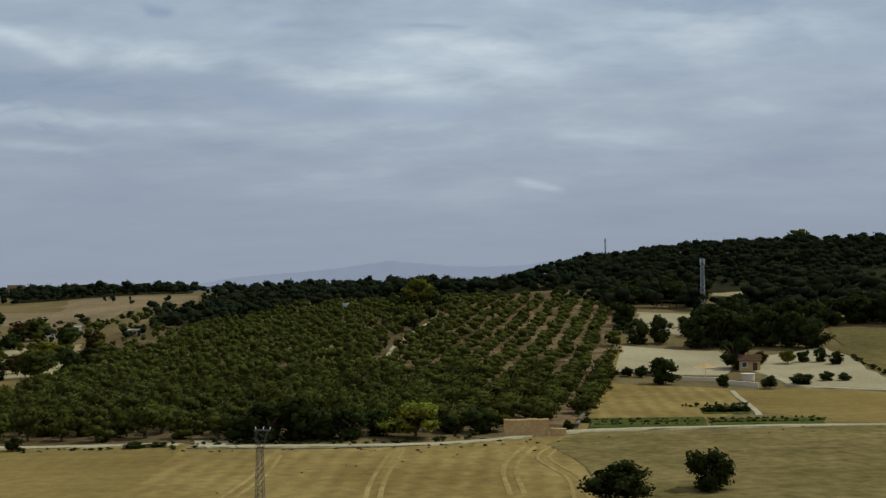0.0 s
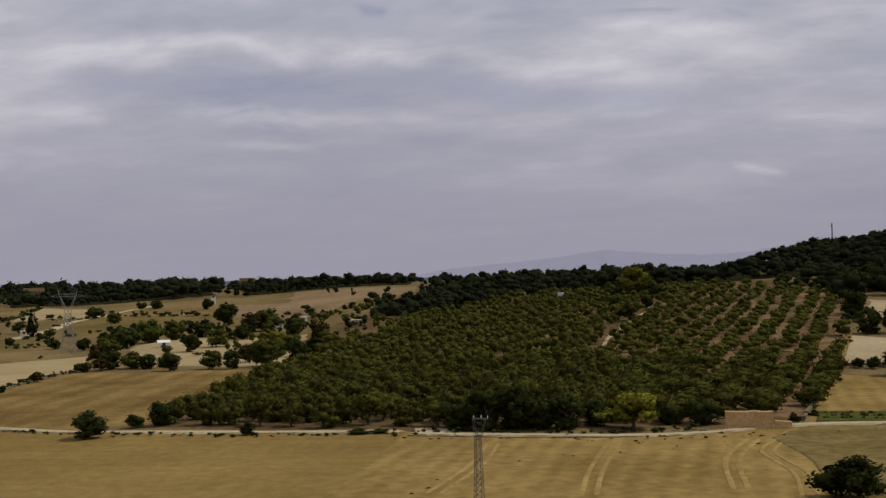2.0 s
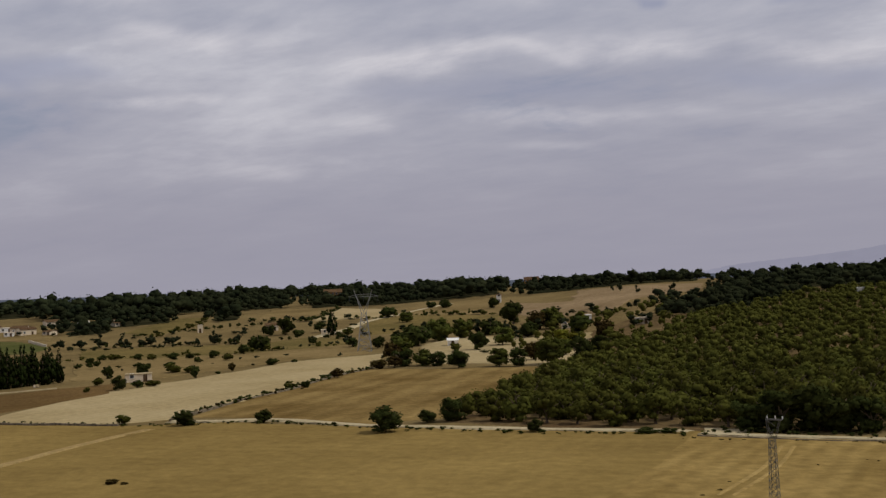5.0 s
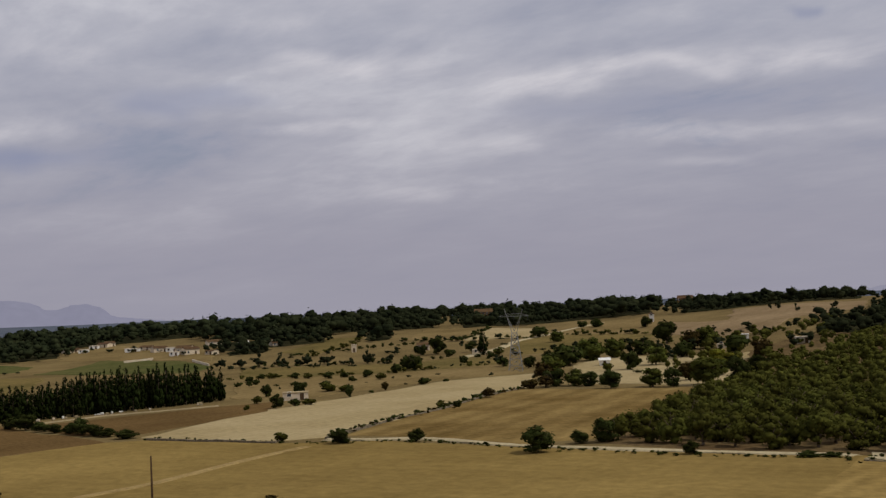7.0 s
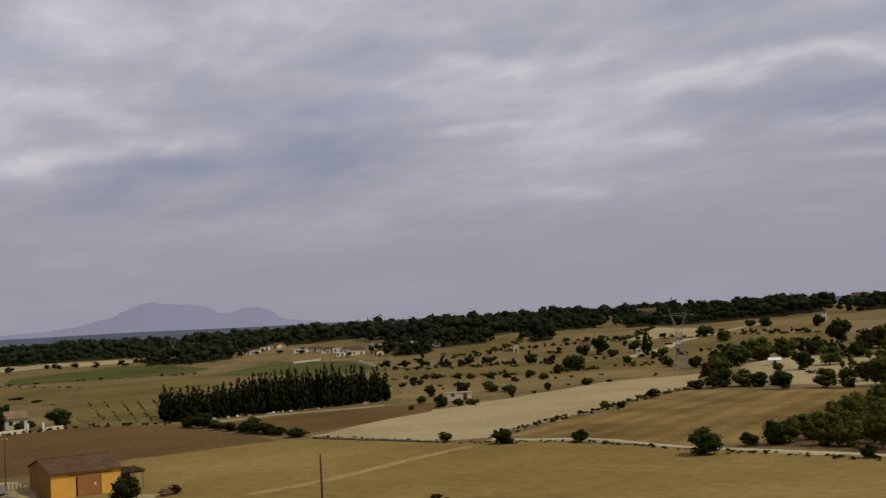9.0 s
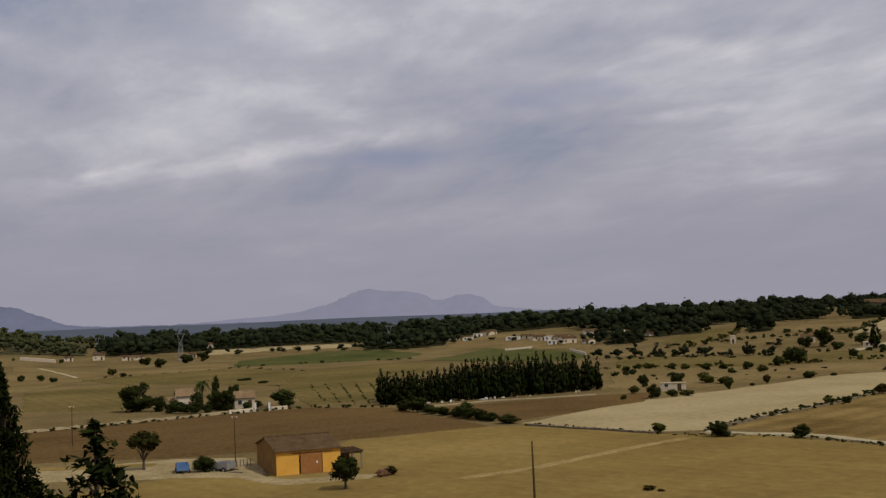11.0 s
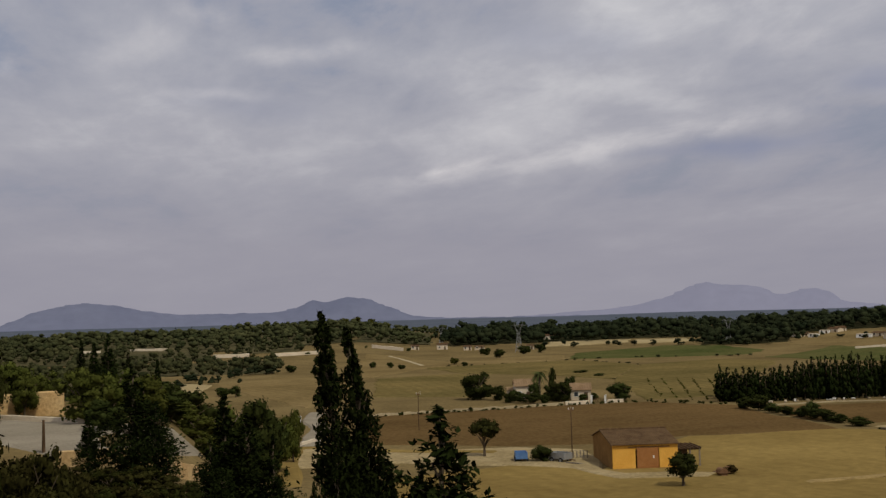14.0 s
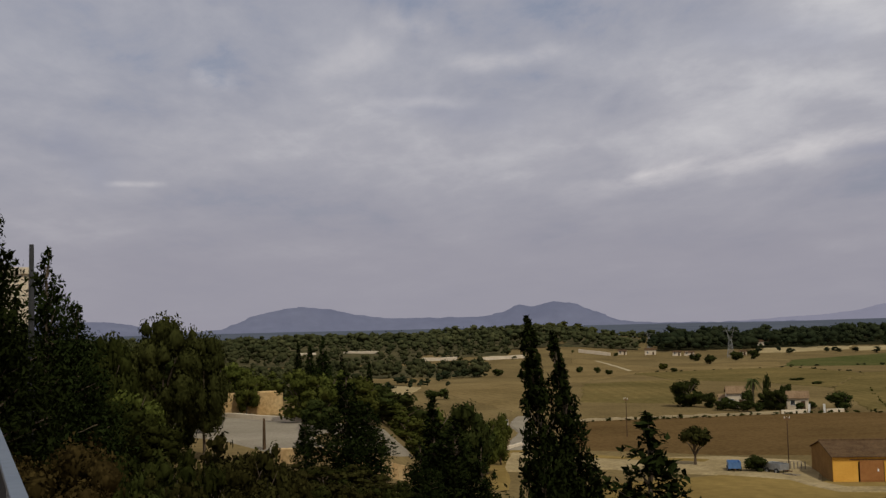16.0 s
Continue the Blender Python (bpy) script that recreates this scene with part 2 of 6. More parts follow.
M["track"] = mat("dirt_track", (0.345, 0.283, 0.165), (0.430, 0.360, 0.222), 0.15, 2.0, grain=0.2)
M["wheelmark"] = mat("wheel_mark", (0.235, 0.160, 0.056), (0.345, 0.245, 0.092), 0.08, 1.0, grain=0.2)
M["pathmark"] = mat("trodden_earth", (0.250, 0.175, 0.072), (0.310, 0.224, 0.096), 0.2, 1.5, grain=0.2)
M["roughgrass"] = mat("rough_grass", (0.138, 0.106, 0.038), (0.226, 0.166, 0.066), 0.07, 0.6, rows=(5.0, 70, 0.18), grain=0.28)
M["yardearth"] = mat("beaten_yard_earth", (0.255, 0.192, 0.094), (0.345, 0.270, 0.145), 0.12, 1.5, grain=0.25)
M["asphalt"] = mat("pale_asphalt", (0.215, 0.184, 0.134), (0.285, 0.247, 0.182), 0.2, 6.0, grain=0.15)
# near-black floor colour stands in for the dark between the trees
M["scrub"] = mat("darkened_floor", (0.017, 0.019, 0.009), (0.034, 0.031, 0.015), 0.03, 0.5, grain=0.3)
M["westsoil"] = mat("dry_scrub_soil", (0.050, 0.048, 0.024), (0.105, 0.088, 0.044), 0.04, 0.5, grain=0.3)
M["bark"] = mat("bark", (0.080, 0.060, 0.040), (0.136, 0.104, 0.072), 1.0, 12, bump=0.6, stretch=(1, 1, 0.25))
M["olive"] = leafmat("olive_leaf", (0.052, 0.055, 0.011), (0.086, 0.084, 0.018), island=0.3, through_light=0.2)
M["oak"] = leafmat("dark_leaf", (0.024, 0.031, 0.008), (0.048, 0.054, 0.015), island=0.3, through_light=0.2)
M["lime"] = leafmat("yellow_green_leaf", (0.118, 0.118, 0.016), (0.180, 0.168, 0.026))
M["cypress"] = leafmat("cypress_leaf", (0.010, 0.015, 0.004), (0.020, 0.026, 0.007), through_light=0.1, island=0.3)
M["garden"] = leafmat("garden_leaf", (0.050, 0.058, 0.012), (0.088, 0.094, 0.021), island=0.3, through_light=0.2)
M["brownleaf"] = leafmat("brown_green_leaf", (0.022, 0.021, 0.006), (0.040, 0.036, 0.010), island=0.35)
M["pine"] = leafmat("pine_leaf", (0.026, 0.028, 0.008), (0.050, 0.050, 0.014), island=0.35)
M["scrubwood"] = leafmat("scrub_leaf", (0.034, 0.042, 0.018), (0.088, 0.090, 0.038), island=0.2, scale=0.06)
M["farwood"] = leafmat("far_wood_leaf", (0.018, 0.024, 0.012), (0.037, 0.042, 0.019), island=0.2, scale=0.05, through_light=0.25)
M["dryleaf"] = leafmat("dry_brush_leaf", (0.036, 0.025, 0.008), (0.058, 0.042, 0.014))
M["palm"] = leafmat("palm_leaf", (0.048, 0.060, 0.019), (0.080, 0.088, 0.029))
M["stone"] = mat("dry_stone", (0.130, 0.104, 0.068), (0.205, 0.168, 0.116), 0.6, 3.0, bump=0.8, grain=0.45, island=0.25)
M["ochre_wall"] = mat("ochre_render", (0.660, 0.341, 0.061), (0.748, 0.407, 0.083), 0.5, 6, bump=0.15, grain=0.1)
M["brown_wall"] = mat("dark_ochre_wall", (0.221, 0.123, 0.047), (0.281, 0.162, 0.060), 0.6, 5, bump=0.3, grain=0.2)
M["tile"] = mat("clay_tile", (0.075, 0.043, 0.021), (0.120, 0.072, 0.037), 0.5, 4, bump=0.4, grain=0.35, vary=0.1, spec=0.05)
M["paletile"] = mat("pale_clay_tile", (0.190, 0.122, 0.064), (0.270, 0.185, 0.105), 0.5, 4, bump=0.4, grain=0.3, vary=0.1, spec=0.05)
M["slope"] = leafmat("slope_leaf", (0.017, 0.021, 0.005), (0.034, 0.036, 0.009), island=0.35)
M["door"] = mat("rust_door", (0.30, 0.125, 0.035), (0.36, 0.16, 0.05), 0.8, 6, rough=0.6, bump=0.1, grain=0.12, spec=0.25)
M["wood"] = mat("dark_wood", (0.060, 0.038, 0.022), (0.100, 0.064, 0.037), 1.2, 10, bump=0.4, stretch=(1, 1, 0.2))
M["greywood"] = mat("weathered_wood", (0.20, 0.165, 0.12), (0.28, 0.235, 0.18), 1.2, 10, bump=0.4, stretch=(1, 1, 0.2))
M["cream"] = mat("cream_render", (0.58, 0.48, 0.34), (0.68, 0.58, 0.43), 0.4, 6, bump=0.15, grain=0.12, spec=0.25)
M["sandstone"] = mat("sandstone_wall", (0.44, 0.28, 0.12), (0.56, 0.40, 0.20), 0.5, 4, bump=0.4, grain=0.2)
M["white"] = mat("white_paint", (0.72, 0.70, 0.64), (0.80, 0.78, 0.72), 0.6, 8, bump=0.1, grain=0.06, spec=0.25)
M["steel"] = mat("galvanised_steel", (0.36, 0.37, 0.37), (0.46, 0.47, 0.47), 2.0, 12, rough=0.5, metal=0.6, bump=0.05, grain=0.1, spec=0.25)
M["darksteel"] = mat("weathered_steel", (0.10, 0.098, 0.088), (0.15, 0.145, 0.13), 2.0, 12, rough=0.7, metal=0.2, bump=0.05, grain=0.1, spec=0.25)
M["pylonsteel"] = mat("dull_pylon_steel", (0.20, 0.20, 0.19), (0.28, 0.28, 0.27), 2.0, 12, rough=0.6, metal=0.4, bump=0.05, grain=0.1, spec=0.25)
M["glass"] = mat("dark_glass", (0.03, 0.035, 0.04), (0.04, 0.045, 0.05), 1.0, 4, rough=0.1, bump=0.0, spec=0.5, grain=0.05)
M["blue"] = mat("blue_paint", (0.07, 0.155, 0.32), (0.11, 0.21, 0.40), 1.0, 8, rough=0.5, bump=0.1, grain=0.15, spec=0.25)
M["rubber"] = mat("tyre_rubber", (0.02, 0.02, 0.02), (0.03, 0.03, 0.03), 2.0, 20, rough=0.8, bump=0.1, spec=0.25)
M["rust"] = mat("rusty_iron", (0.16, 0.085, 0.045), (0.24, 0.14, 0.075), 2.0, 14, rough=0.7, metal=0.3, bump=0.3)
M["railpaint"] = mat("rail_paint", (0.10, 0.125, 0.155), (0.13, 0.155, 0.185), 2.0, 12, rough=0.45, bump=0.05, grain=0.1, spec=0.25)
M["bed"] = mat("vegetable_bed", (0.054, 0.063, 0.015), (0.092, 0.093, 0.024), 0.2, 2.0, grain=0.35)


def smooth(a, b, v):
    u = min(1.0, max(0.0, (v - a) / (b - a)))
    return u * u * (3 - 2 * u)


# azimuth, where the rise begins, its height, where it ends
RISE = [(-120, 550, 12, 950), (-90, 550, 12, 950), (-82, 550, 12, 950), (-74.3, 560, 17.5, 930), (-69.5, 600, 8.5, 900), (-55, 600, 10, 850),
        (-45, 480, 13, 850), (-38, 430, 15, 850), (-30, 370, 15, 850), (-22, 320, 17, 800), (-14, 240, 18, 700),
        (-5, 190, 18, 560), (2, 190, 19, 520), (8, 195, 31, 640), (14, 215, 40, 700), (24, 215, 41, 700), (60, 300, 20, 700),
        (110, 300, 10, 700), (240, 550, 12, 950)]


def rise(az):
    for p, q in zip(RISE, RISE[1:]):
        if az <= q[0]:
            u = smooth(p[0], q[0], az)
            return [p[i] + (q[i] - p[i]) * u for i in (1, 2, 3)]
    return RISE[-1][1:]


def height(x, y):
    """The ground's height: the slope under the viewpoint, the plain, the low hills round it and the far plain."""
    d = math.hypot(x, y)
    az = math.degrees(math.atan2(x, y))
    if az > 120:
        az -= 360
    west = smooth(-72, -86, az) if az > -140 else smooth(-220, -150, az)
    steep = 20.3 - 0.24 * d
    bench = 20.3 - 0.088 * min(d, 60) - 0.22 * max(0.0, d - 112)
    near = steep + (bench - steep) * west
    z = 0.5 * (near + math.sqrt(near * near + 9.0)) - 0.5 * (-20 + math.sqrt(409.0)) * smooth(60, 10, d)
    if d > 150:
        z *= smooth(260, 150, d)
        a, h, b = rise(max(-120.0, az))
        z += h * smooth(a, b, d) * (1 - smooth(b + 150, b + 700, d))
    return z + 16 * smooth(1800, 4600, d)
# ---------------------------------------------------------------- ground
def P(az, d):
    a = radians(az)
    return d * math.sin(a), d * math.cos(a)


def at(az, d, lift=0.0):
    x, y = P(az, d)
    return Vector((x, y, height(x, y) + lift))


def mesh_object(name, verts, faces, material, parent=None, flat=True):
    me = bpy.data.meshes.new(name)
    me.from_pydata(verts, [], faces)
    me.materials.append(material)
    if not flat:
        me.polygons.foreach_set("use_smooth", [True] * len(me.polygons))
    me.update()
    ob = new(name, me)
    if parent:
        ob.parent = parent
    return ob


def bm_object(name, bm, material, parent=None, label=""):
    me = bpy.data.meshes.new(name)
    bm.normal_update()
    bm.to_mesh(me)
    bm.free()
    me.materials.append(material)
    ob = new(name, me)
    if parent:
        ob.parent = parent
    if label:
        ob["label"] = label
    return ob


part = bm_object


def make_ground():
    rings = [0.0]
    d = 2.0
    while d < 4850:
        rings.append(d)
        d *= 1.035
    azs = [-125 + 1.0 * i for i in range(176)] + [51 + 6 * i for i in range(1, 31)]
    azs = [a for a in azs if a < 234]
    verts = [(0, 0, height(0.001, 0.0))]
    for r in rings[1:]:
        for a in azs:
            verts.append(at(a, r))
    k = len(azs)
    faces = [(0, 1 + (j + 1) % k, 1 + j) for j in range(k)]
    for i in range(len(rings) - 2):
        for j in range(k):
            p, q = 1 + i * k + j, 1 + i * k + (j + 1) % k
            faces.append((p, q, q + k, p + k))
    ob = mesh_object("ground", verts, faces, M["earth"], flat=False)
    tagged(ob, "dry brown earth of a broad farmed plain", "ground", kind="structure")


make_ground()


def resample(corners, step, bend=False):
    pts = [Vector(P(*c)) for c in corners]
    if bend and len(pts) > 2:
        ctl = [pts[0] * 2 - pts[1]] + pts + [pts[-1] * 2 - pts[-2]]
        fine = []
        for a, b, c, d in zip(ctl, ctl[1:], ctl[2:], ctl[3:]):
            for i in range(8):
                t = i / 8
                fine.append(0.5 * (2 * b + (c - a) * t + (2 * a - 5 * b + 4 * c - d) * t * t + (3 * b - a - 3 * c + d) * t ** 3))
        pts = fine + [pts[-1]]
    out = []
    for p, q in zip(pts, pts[1:]):
        n = max(1, int((q - p).length / step))
        out += [p.lerp(q, i / n) for i in range(n)]
    return out + [pts[-1]]


def drape(name, corners, material, label, category="field", lift=0.06, cell=14.0, kind="structure", ragged=1.0):
    """A sheet over the ground inside the corners (azimuth, distance)."""
    bm = bmesh.new()
    pts = [P(*c) for c in corners]
    if ragged:
        edge = resample(list(corners) + [corners[0]], 5.0)[:-1]
        pts = []
        for p in edge:
            reach = ragged * (0.45 + 0.0022 * p.length)
            pts.append((p.x + reach * 2 * noise.noise((p.x * 0.09, p.y * 0.09, 1)), p.y + reach * 2 * noise.noise((p.x * 0.09, p.y * 0.09, 7))))
    f = bm.faces.new([bm.verts.new((x, y, 0)) for x, y in pts])
    bmesh.ops.triangulate(bm, faces=bm.faces[:])
    for axis in (0, 1):
        lo, hi = min(p[axis] for p in pts), max(p[axis] for p in pts)
        s = lo + cell
        while s < hi:
            co, no = [0, 0, 0], [0, 0, 0]
            co[axis], no[axis] = s, 1
            bmesh.ops.bisect_plane(bm, geom=bm.verts[:] + bm.edges[:] + bm.faces[:], plane_co=co, plane_no=no)
            s += cell
    for v in bm.verts:
        v.co.z = height(v.co.x, v.co.y) + lift + 0.0003 * math.hypot(v.co.x, v.co.y)
    # a sloping rim down into the ground
    away = {}
    brink = [e for e in bm.edges if e.is_boundary]
    for e in brink:
        a, b = e.verts
        mid = e.link_faces[0].calc_center_median()
        side = Vector((b.co.y - a.co.y, a.co.x - b.co.x, 0)).normalized()
        if side.dot((a.co + b.co) / 2 - mid) < 0:
            side = -side
        for v in (a, b):
            away[v] = away.get(v, Vector()) + side
    foot = {}
    for v, side in away.items():
        p = v.co + side.normalized() * 0.5
        foot[v] = bm.verts.new((p.x, p.y, height(p.x, p.y) - 0.04))
    for e in brink:
        a, b = e.verts
        bm.faces.new((a, b, foot[b], foot[a]))
    bmesh.ops.recalc_face_normals(bm, faces=bm.faces[:])
    if sum(f.normal.z for f in bm.faces) < 0:
        bmesh.ops.reverse_faces(bm, faces=bm.faces[:])
    return tagged(bm_object(name, bm, material), label, category, kind=kind)


def ribbon(name, corners, width, material, label, category="road", lift=0.2, seed=1):
    """A track along the corners, with slightly uneven edges."""
    rng = random.Random(seed)
    pts = resample(corners, 5.0, True)
    verts, faces = [], []
    for i, p in enumerate(pts):
        t = (pts[min(i + 1, len(pts) - 1)] - pts[max(i - 1, 0)]).normalized()
        s = Vector((-t.y, t.x))
        for k in (-1, -0.8, 0, 0.8, 1):
            w = (width / 2 + 0.15) * k * rng.uniform(0.85, 1.15)
            x, y = p + s * w
            verts.append((x, y, height(x, y) + (lift + 0.0004 * p.length + (0.03 if k == 0 else 0) if abs(k) < 1 and 0 < i < len(pts) - 1 else -0.02)))
        if i:
            b = 5 * i
            faces += [(b - 5 + j, b - 4 + j, b + 1 + j, b + j) for j in range(4)]
    ob = mesh_object(name, verts, faces, material)
    if ob.data.polygons[0].normal.z < 0:
        ob.data.flip_normals()
    return tagged(ob, label, category, kind="structure")


def stone_wall(corners, tall, thick, label, material="stone", seed=3, step=1.6, rough=0.25, name="field_wall"):
    """A wall with an uneven top that follows the ground."""
    rng = random.Random(seed)
    pts = resample(corners, step)
    verts, faces = [], []
    for i, p in enumerate(pts):
        t = (pts[min(i + 1, len(pts) - 1)] - pts[max(i - 1, 0)]).normalized()
        s = Vector((-t.y, t.x)) * thick / 2
        z = height(p.x, p.y)
        h = tall * rng.uniform(1 - rough, 1 + rough)
        for k, zz in ((-1, -0.2), (-0.8, h * 0.94), (0, h), (0.8, h * 0.94), (1, -0.2)):
            q = p + s * k * rng.uniform(1 - rough * 0.5, 1 + rough * 0.5)
            verts.append((q.x, q.y, z + zz))
        if i:
            b = 5 * i
            faces += [(b - 5 + j, b - 4 + j, b + 1 + j, b + j) for j in range(4)]
    n = len(verts)
    faces += [(0, 1, 2, 3, 4), tuple(range(n - 1, n - 6, -1))]
    bm = bmesh.new()
    vs = [bm.verts.new(v) for v in verts]
    for f in faces:
        bm.faces.new([vs[i] for i in f])
    bmesh.ops.recalc_face_normals(bm, faces=bm.faces[:])
    return tagged(bm_object(name, bm, M[material]), label, "wall", kind="structure")


FIELDS = []
FIELDS += [
    ("field_front", [(-13, 158), (-4, 152.5), (3, 155), (6.5, 160), (13, 167), (22, 178), (40, 190), (40, 60), (8, 70), (-19, 100)], "stubble", "tan harvested stubble field with wheel tracks"),
    ("field_brown", [(-13, 158), (-19, 100), (-30, 66), (-75, 66), (-75, 150), (-66, 166), (-61.5, 157), (-60.5, 176), (-57.4, 201), (-50.1, 215), (-48.3, 214), (-42, 194.5), (-37, 190), (-30, 174), (-25.5, 167), (-20, 161)], "brown", "smooth brown bare field beyond the slope"),
    ("field_ploughed", [(-73.5, 200), (-73.5, 256), (-68, 264), (-64.4, 272), (-59.4, 280), (-55.2, 268), (-52, 231), (-50.3, 216), (-57.4, 203), (-62, 192), (-66.2, 191)], "ploughed", "dark ploughed field behind the barn"),
]
FIELDS += [
    ("field_pale", [(-48.4, 220), (-41.8, 199), (-39.6, 201), (-35.9, 228), (-33.4, 246), (-31.5, 273), (-29.3, 298), (-28.6, 357), (-33.5, 338), (-38.9, 286), (-43, 262)], "pale", "pale cream harvested strip field"),
    ("field_ochre", [(-38.3, 202), (-34.2, 193), (-29.6, 178), (-25.9, 181), (-19.9, 262), (-20.9, 281), (-27, 286), (-29.3, 296), (-31.5, 271), (-35.9, 226)], "ochre", "ochre stubble field with dark harvest lines"),
    ("grove_floor", [(-25.6, 176), (-19.5, 163), (-11, 158.5), (2.5, 160), (6.6, 170), (7.3, 182), (8.8, 306), (9, 420), (2, 455), (-6, 470), (-13, 470), (-18, 400), (-20, 262)], "grove", "reddish brown soil under the olive trees"),
    ("grove_floor_young", [(-1.5, 172), (6.4, 171), (7.2, 184), (8.6, 304), (8.8, 400), (0.5, 400), (-2.2, 320), (-2.6, 262)], "youngsoil", "pale reddish soil between the young olive rows"),
    ("field_orchard", [(-26.2, 306), (-23.3, 300), (-20.4, 284), (-18.2, 330), (-18.0, 395), (-20.6, 402), (-24.8, 418), (-26.6, 395), (-27.0, 340)], "pale", "pale straw ground under the orchard trees"),
    ("field_cemetery", [(-53.3, 262), (-44.8, 283), (-42.2, 289), (-42.2, 262), (-48.6, 228), (-51.8, 233)], "ploughed", "brown fallow plot below the cypress hedge"),
]
FIELDS += [
    ("field_sand", [(8.8, 303), (13.7, 298), (14.8, 275), (13.8, 255), (8.1, 250)], "sand", "pale sandy plot above the pool"),
    ("field_sand_orchard", [(15.5, 263), (16.3, 291), (18.7, 308), (19.9, 289), (21.5, 254), (26, 255), (26, 228), (21.5, 234), (17.7, 238)], "sand", "pale sandy orchard floor"),
    ("field_stubble_upper", [(7.9, 234), (14.2, 230), (15.2, 190), (12.9, 181), (7.3, 180)], "stubble", "yellow dry grass plot beside the vegetable beds"),
    ("field_brown_upper", [(14.5, 226), (17.7, 232), (21.5, 228), (27, 228), (27, 183), (18.9, 181), (15.5, 193)], "brown", "grey brown bare plot"),
    ("field_green_slope", [(19, 348), (28, 342), (28, 262), (21.7, 261), (20, 289)], "grassy", "olive green grassy slope"),
    ("field_sand_upper", [(9.8, 378), (12.6, 376), (12.4, 326), (10.3, 344)], "sand", "pale clearing among trees"),
]
FIELDS += [
    ("field_tan_hill", [(-22, 585), (-19, 560), (-18.6, 640), (-12.4, 612), (-12.6, 552), (-16.1, 520), (-17, 470), (-19.2, 478), (-22.5, 520)], "pinktan", "tan ploughed hillside field"),
    ("field_tan_hill_b", [(-28.5, 600), (-22.8, 640), (-22.1, 588), (-22.6, 522), (-26.4, 545)], "tan", "brown hillside field"),
    ("field_grey_hill", [(-29.5, 555), (-27, 560), (-22.7, 515), (-23, 470), (-27.5, 465), (-29.8, 465)], "grassy", "grey green fallow field"),
    ("field_tan_knoll", [(-35.3, 595), (-34.2, 668), (-31, 655), (-32.5, 565)], "tan", "brown field on the far rise"),
    ("field_pale_knoll", [(-32.3, 566), (-30.8, 650), (-28.2, 618), (-28.9, 570)], "pale", "pale field on the far rise"),
    ("field_knoll_west", [(-41.5, 578), (-39.1, 640), (-37.5, 640), (-37.9, 588), (-40.4, 540)], "grassy", "grassy knoll"),
    ("field_meadow", [(-43.6, 480), (-34.8, 452), (-33, 465), (-30.1, 448), (-30.4, 419), (-35.4, 398), (-43.6, 400)], "grassy", "dry grass meadow with scattered trees"),
]
FIELDS += [
    ("field_meadow_low", [(-44, 396), (-36, 394), (-30.3, 415), (-29.5, 365), (-34, 343), (-40, 300), (-44, 305)], "tan", "brown rough pasture"),
    ("field_green_far", [(-53.4, 537), (-50.3, 626), (-46.2, 560), (-45.2, 518), (-45.9, 471), (-50.3, 499)], "green", "green irrigated crop field"),
    ("field_green_west", [(-63.1, 561), (-62.8, 632), (-58.4, 678), (-55.6, 668), (-53.5, 621), (-54.5, 575), (-58.5, 561)], "green", "green irrigated crop field"),
    ("field_west_a", [(-73, 321), (-73, 420), (-68.6, 437), (-66.5, 330), (-68.3, 312)], "grassy", "yellow green dry grass field"),
    ("field_west_b", [(-70.4, 497), (-66.6, 523), (-62.8, 543), (-59.7, 482), (-61.2, 381), (-64.1, 415), (-68.4, 440)], "grassy", "dry grass field with long bands"),
    ("field_west_c", [(-59.5, 482), (-56, 520), (-53, 495), (-55.6, 300), (-59.4, 290), (-61, 378)], "grassy", "striped dry field beside the cypress hedge"),
]
FIELDS += [
    ("field_west_d", [(-73.5, 650), (-71.6, 637), (-69.4, 560), (-66, 600), (-63.5, 620), (-63.4, 556), (-66.6, 530), (-70.4, 502), (-73.4, 430), (-75, 440)], "tan", "brown field below the wooded rise"),
    ("field_west_e", [(-84, 453), (-81.3, 415), (-82, 370), (-84, 372)], "pale", "pale cut field"),
    ("field_west_f", [(-81, 410), (-78, 455), (-75.6, 438), (-74, 400), (-74, 330), (-76.6, 290), (-78.1, 318)], "tan", "tan cut field"),
    ("yard", [(-77.5, 170), (-77, 197), (-72, 186), (-66.1, 187), (-62.6, 184), (-61.6, 159), (-60.5, 155), (-56, 156), (-56.5, 152), (-61, 151), (-63, 160), (-67, 166), (-72, 172)], "yardearth", "pale beaten earth of the farm yard"),
]
FIELDS += [
    ("field_front_grass", [(5.4, 150), (7, 162), (13, 166.5), (22, 176.5), (40, 188), (40, 62), (9.2, 72), (8.2, 104), (7.9, 120), (6.4, 138)], "roughgrass", "greenish dry grass beside the stubble"),
    ("field_bank_a", [(-64.3, 700), (-64.1, 738), (-60, 738), (-60.2, 712)], "pale", "pale tan bank before the woods"),
    ("field_bank_b", [(-59.9, 700), (-59.7, 732), (-57.2, 728), (-57.3, 706)], "pale", "pale tan bank before the woods"),
    ("field_hill_clearing", [(19.8, 462), (19.9, 480), (21.6, 497), (27, 497), (27, 462)], "grassy", "pale green clearing on the wooded hill"),
    ("field_hill_clearing_b", [(13.5, 424), (13.5, 440), (15.5, 436), (15.5, 420)], "pale", "pale clearing below the hill woods"),
    ("field_hamlet", [(-52.3, 652), (-52.2, 715), (-50, 730), (-47, 650), (-44.9, 600), (-45.2, 560), (-48.8, 600)], "tan", "tan slope of the far hamlet"),
]
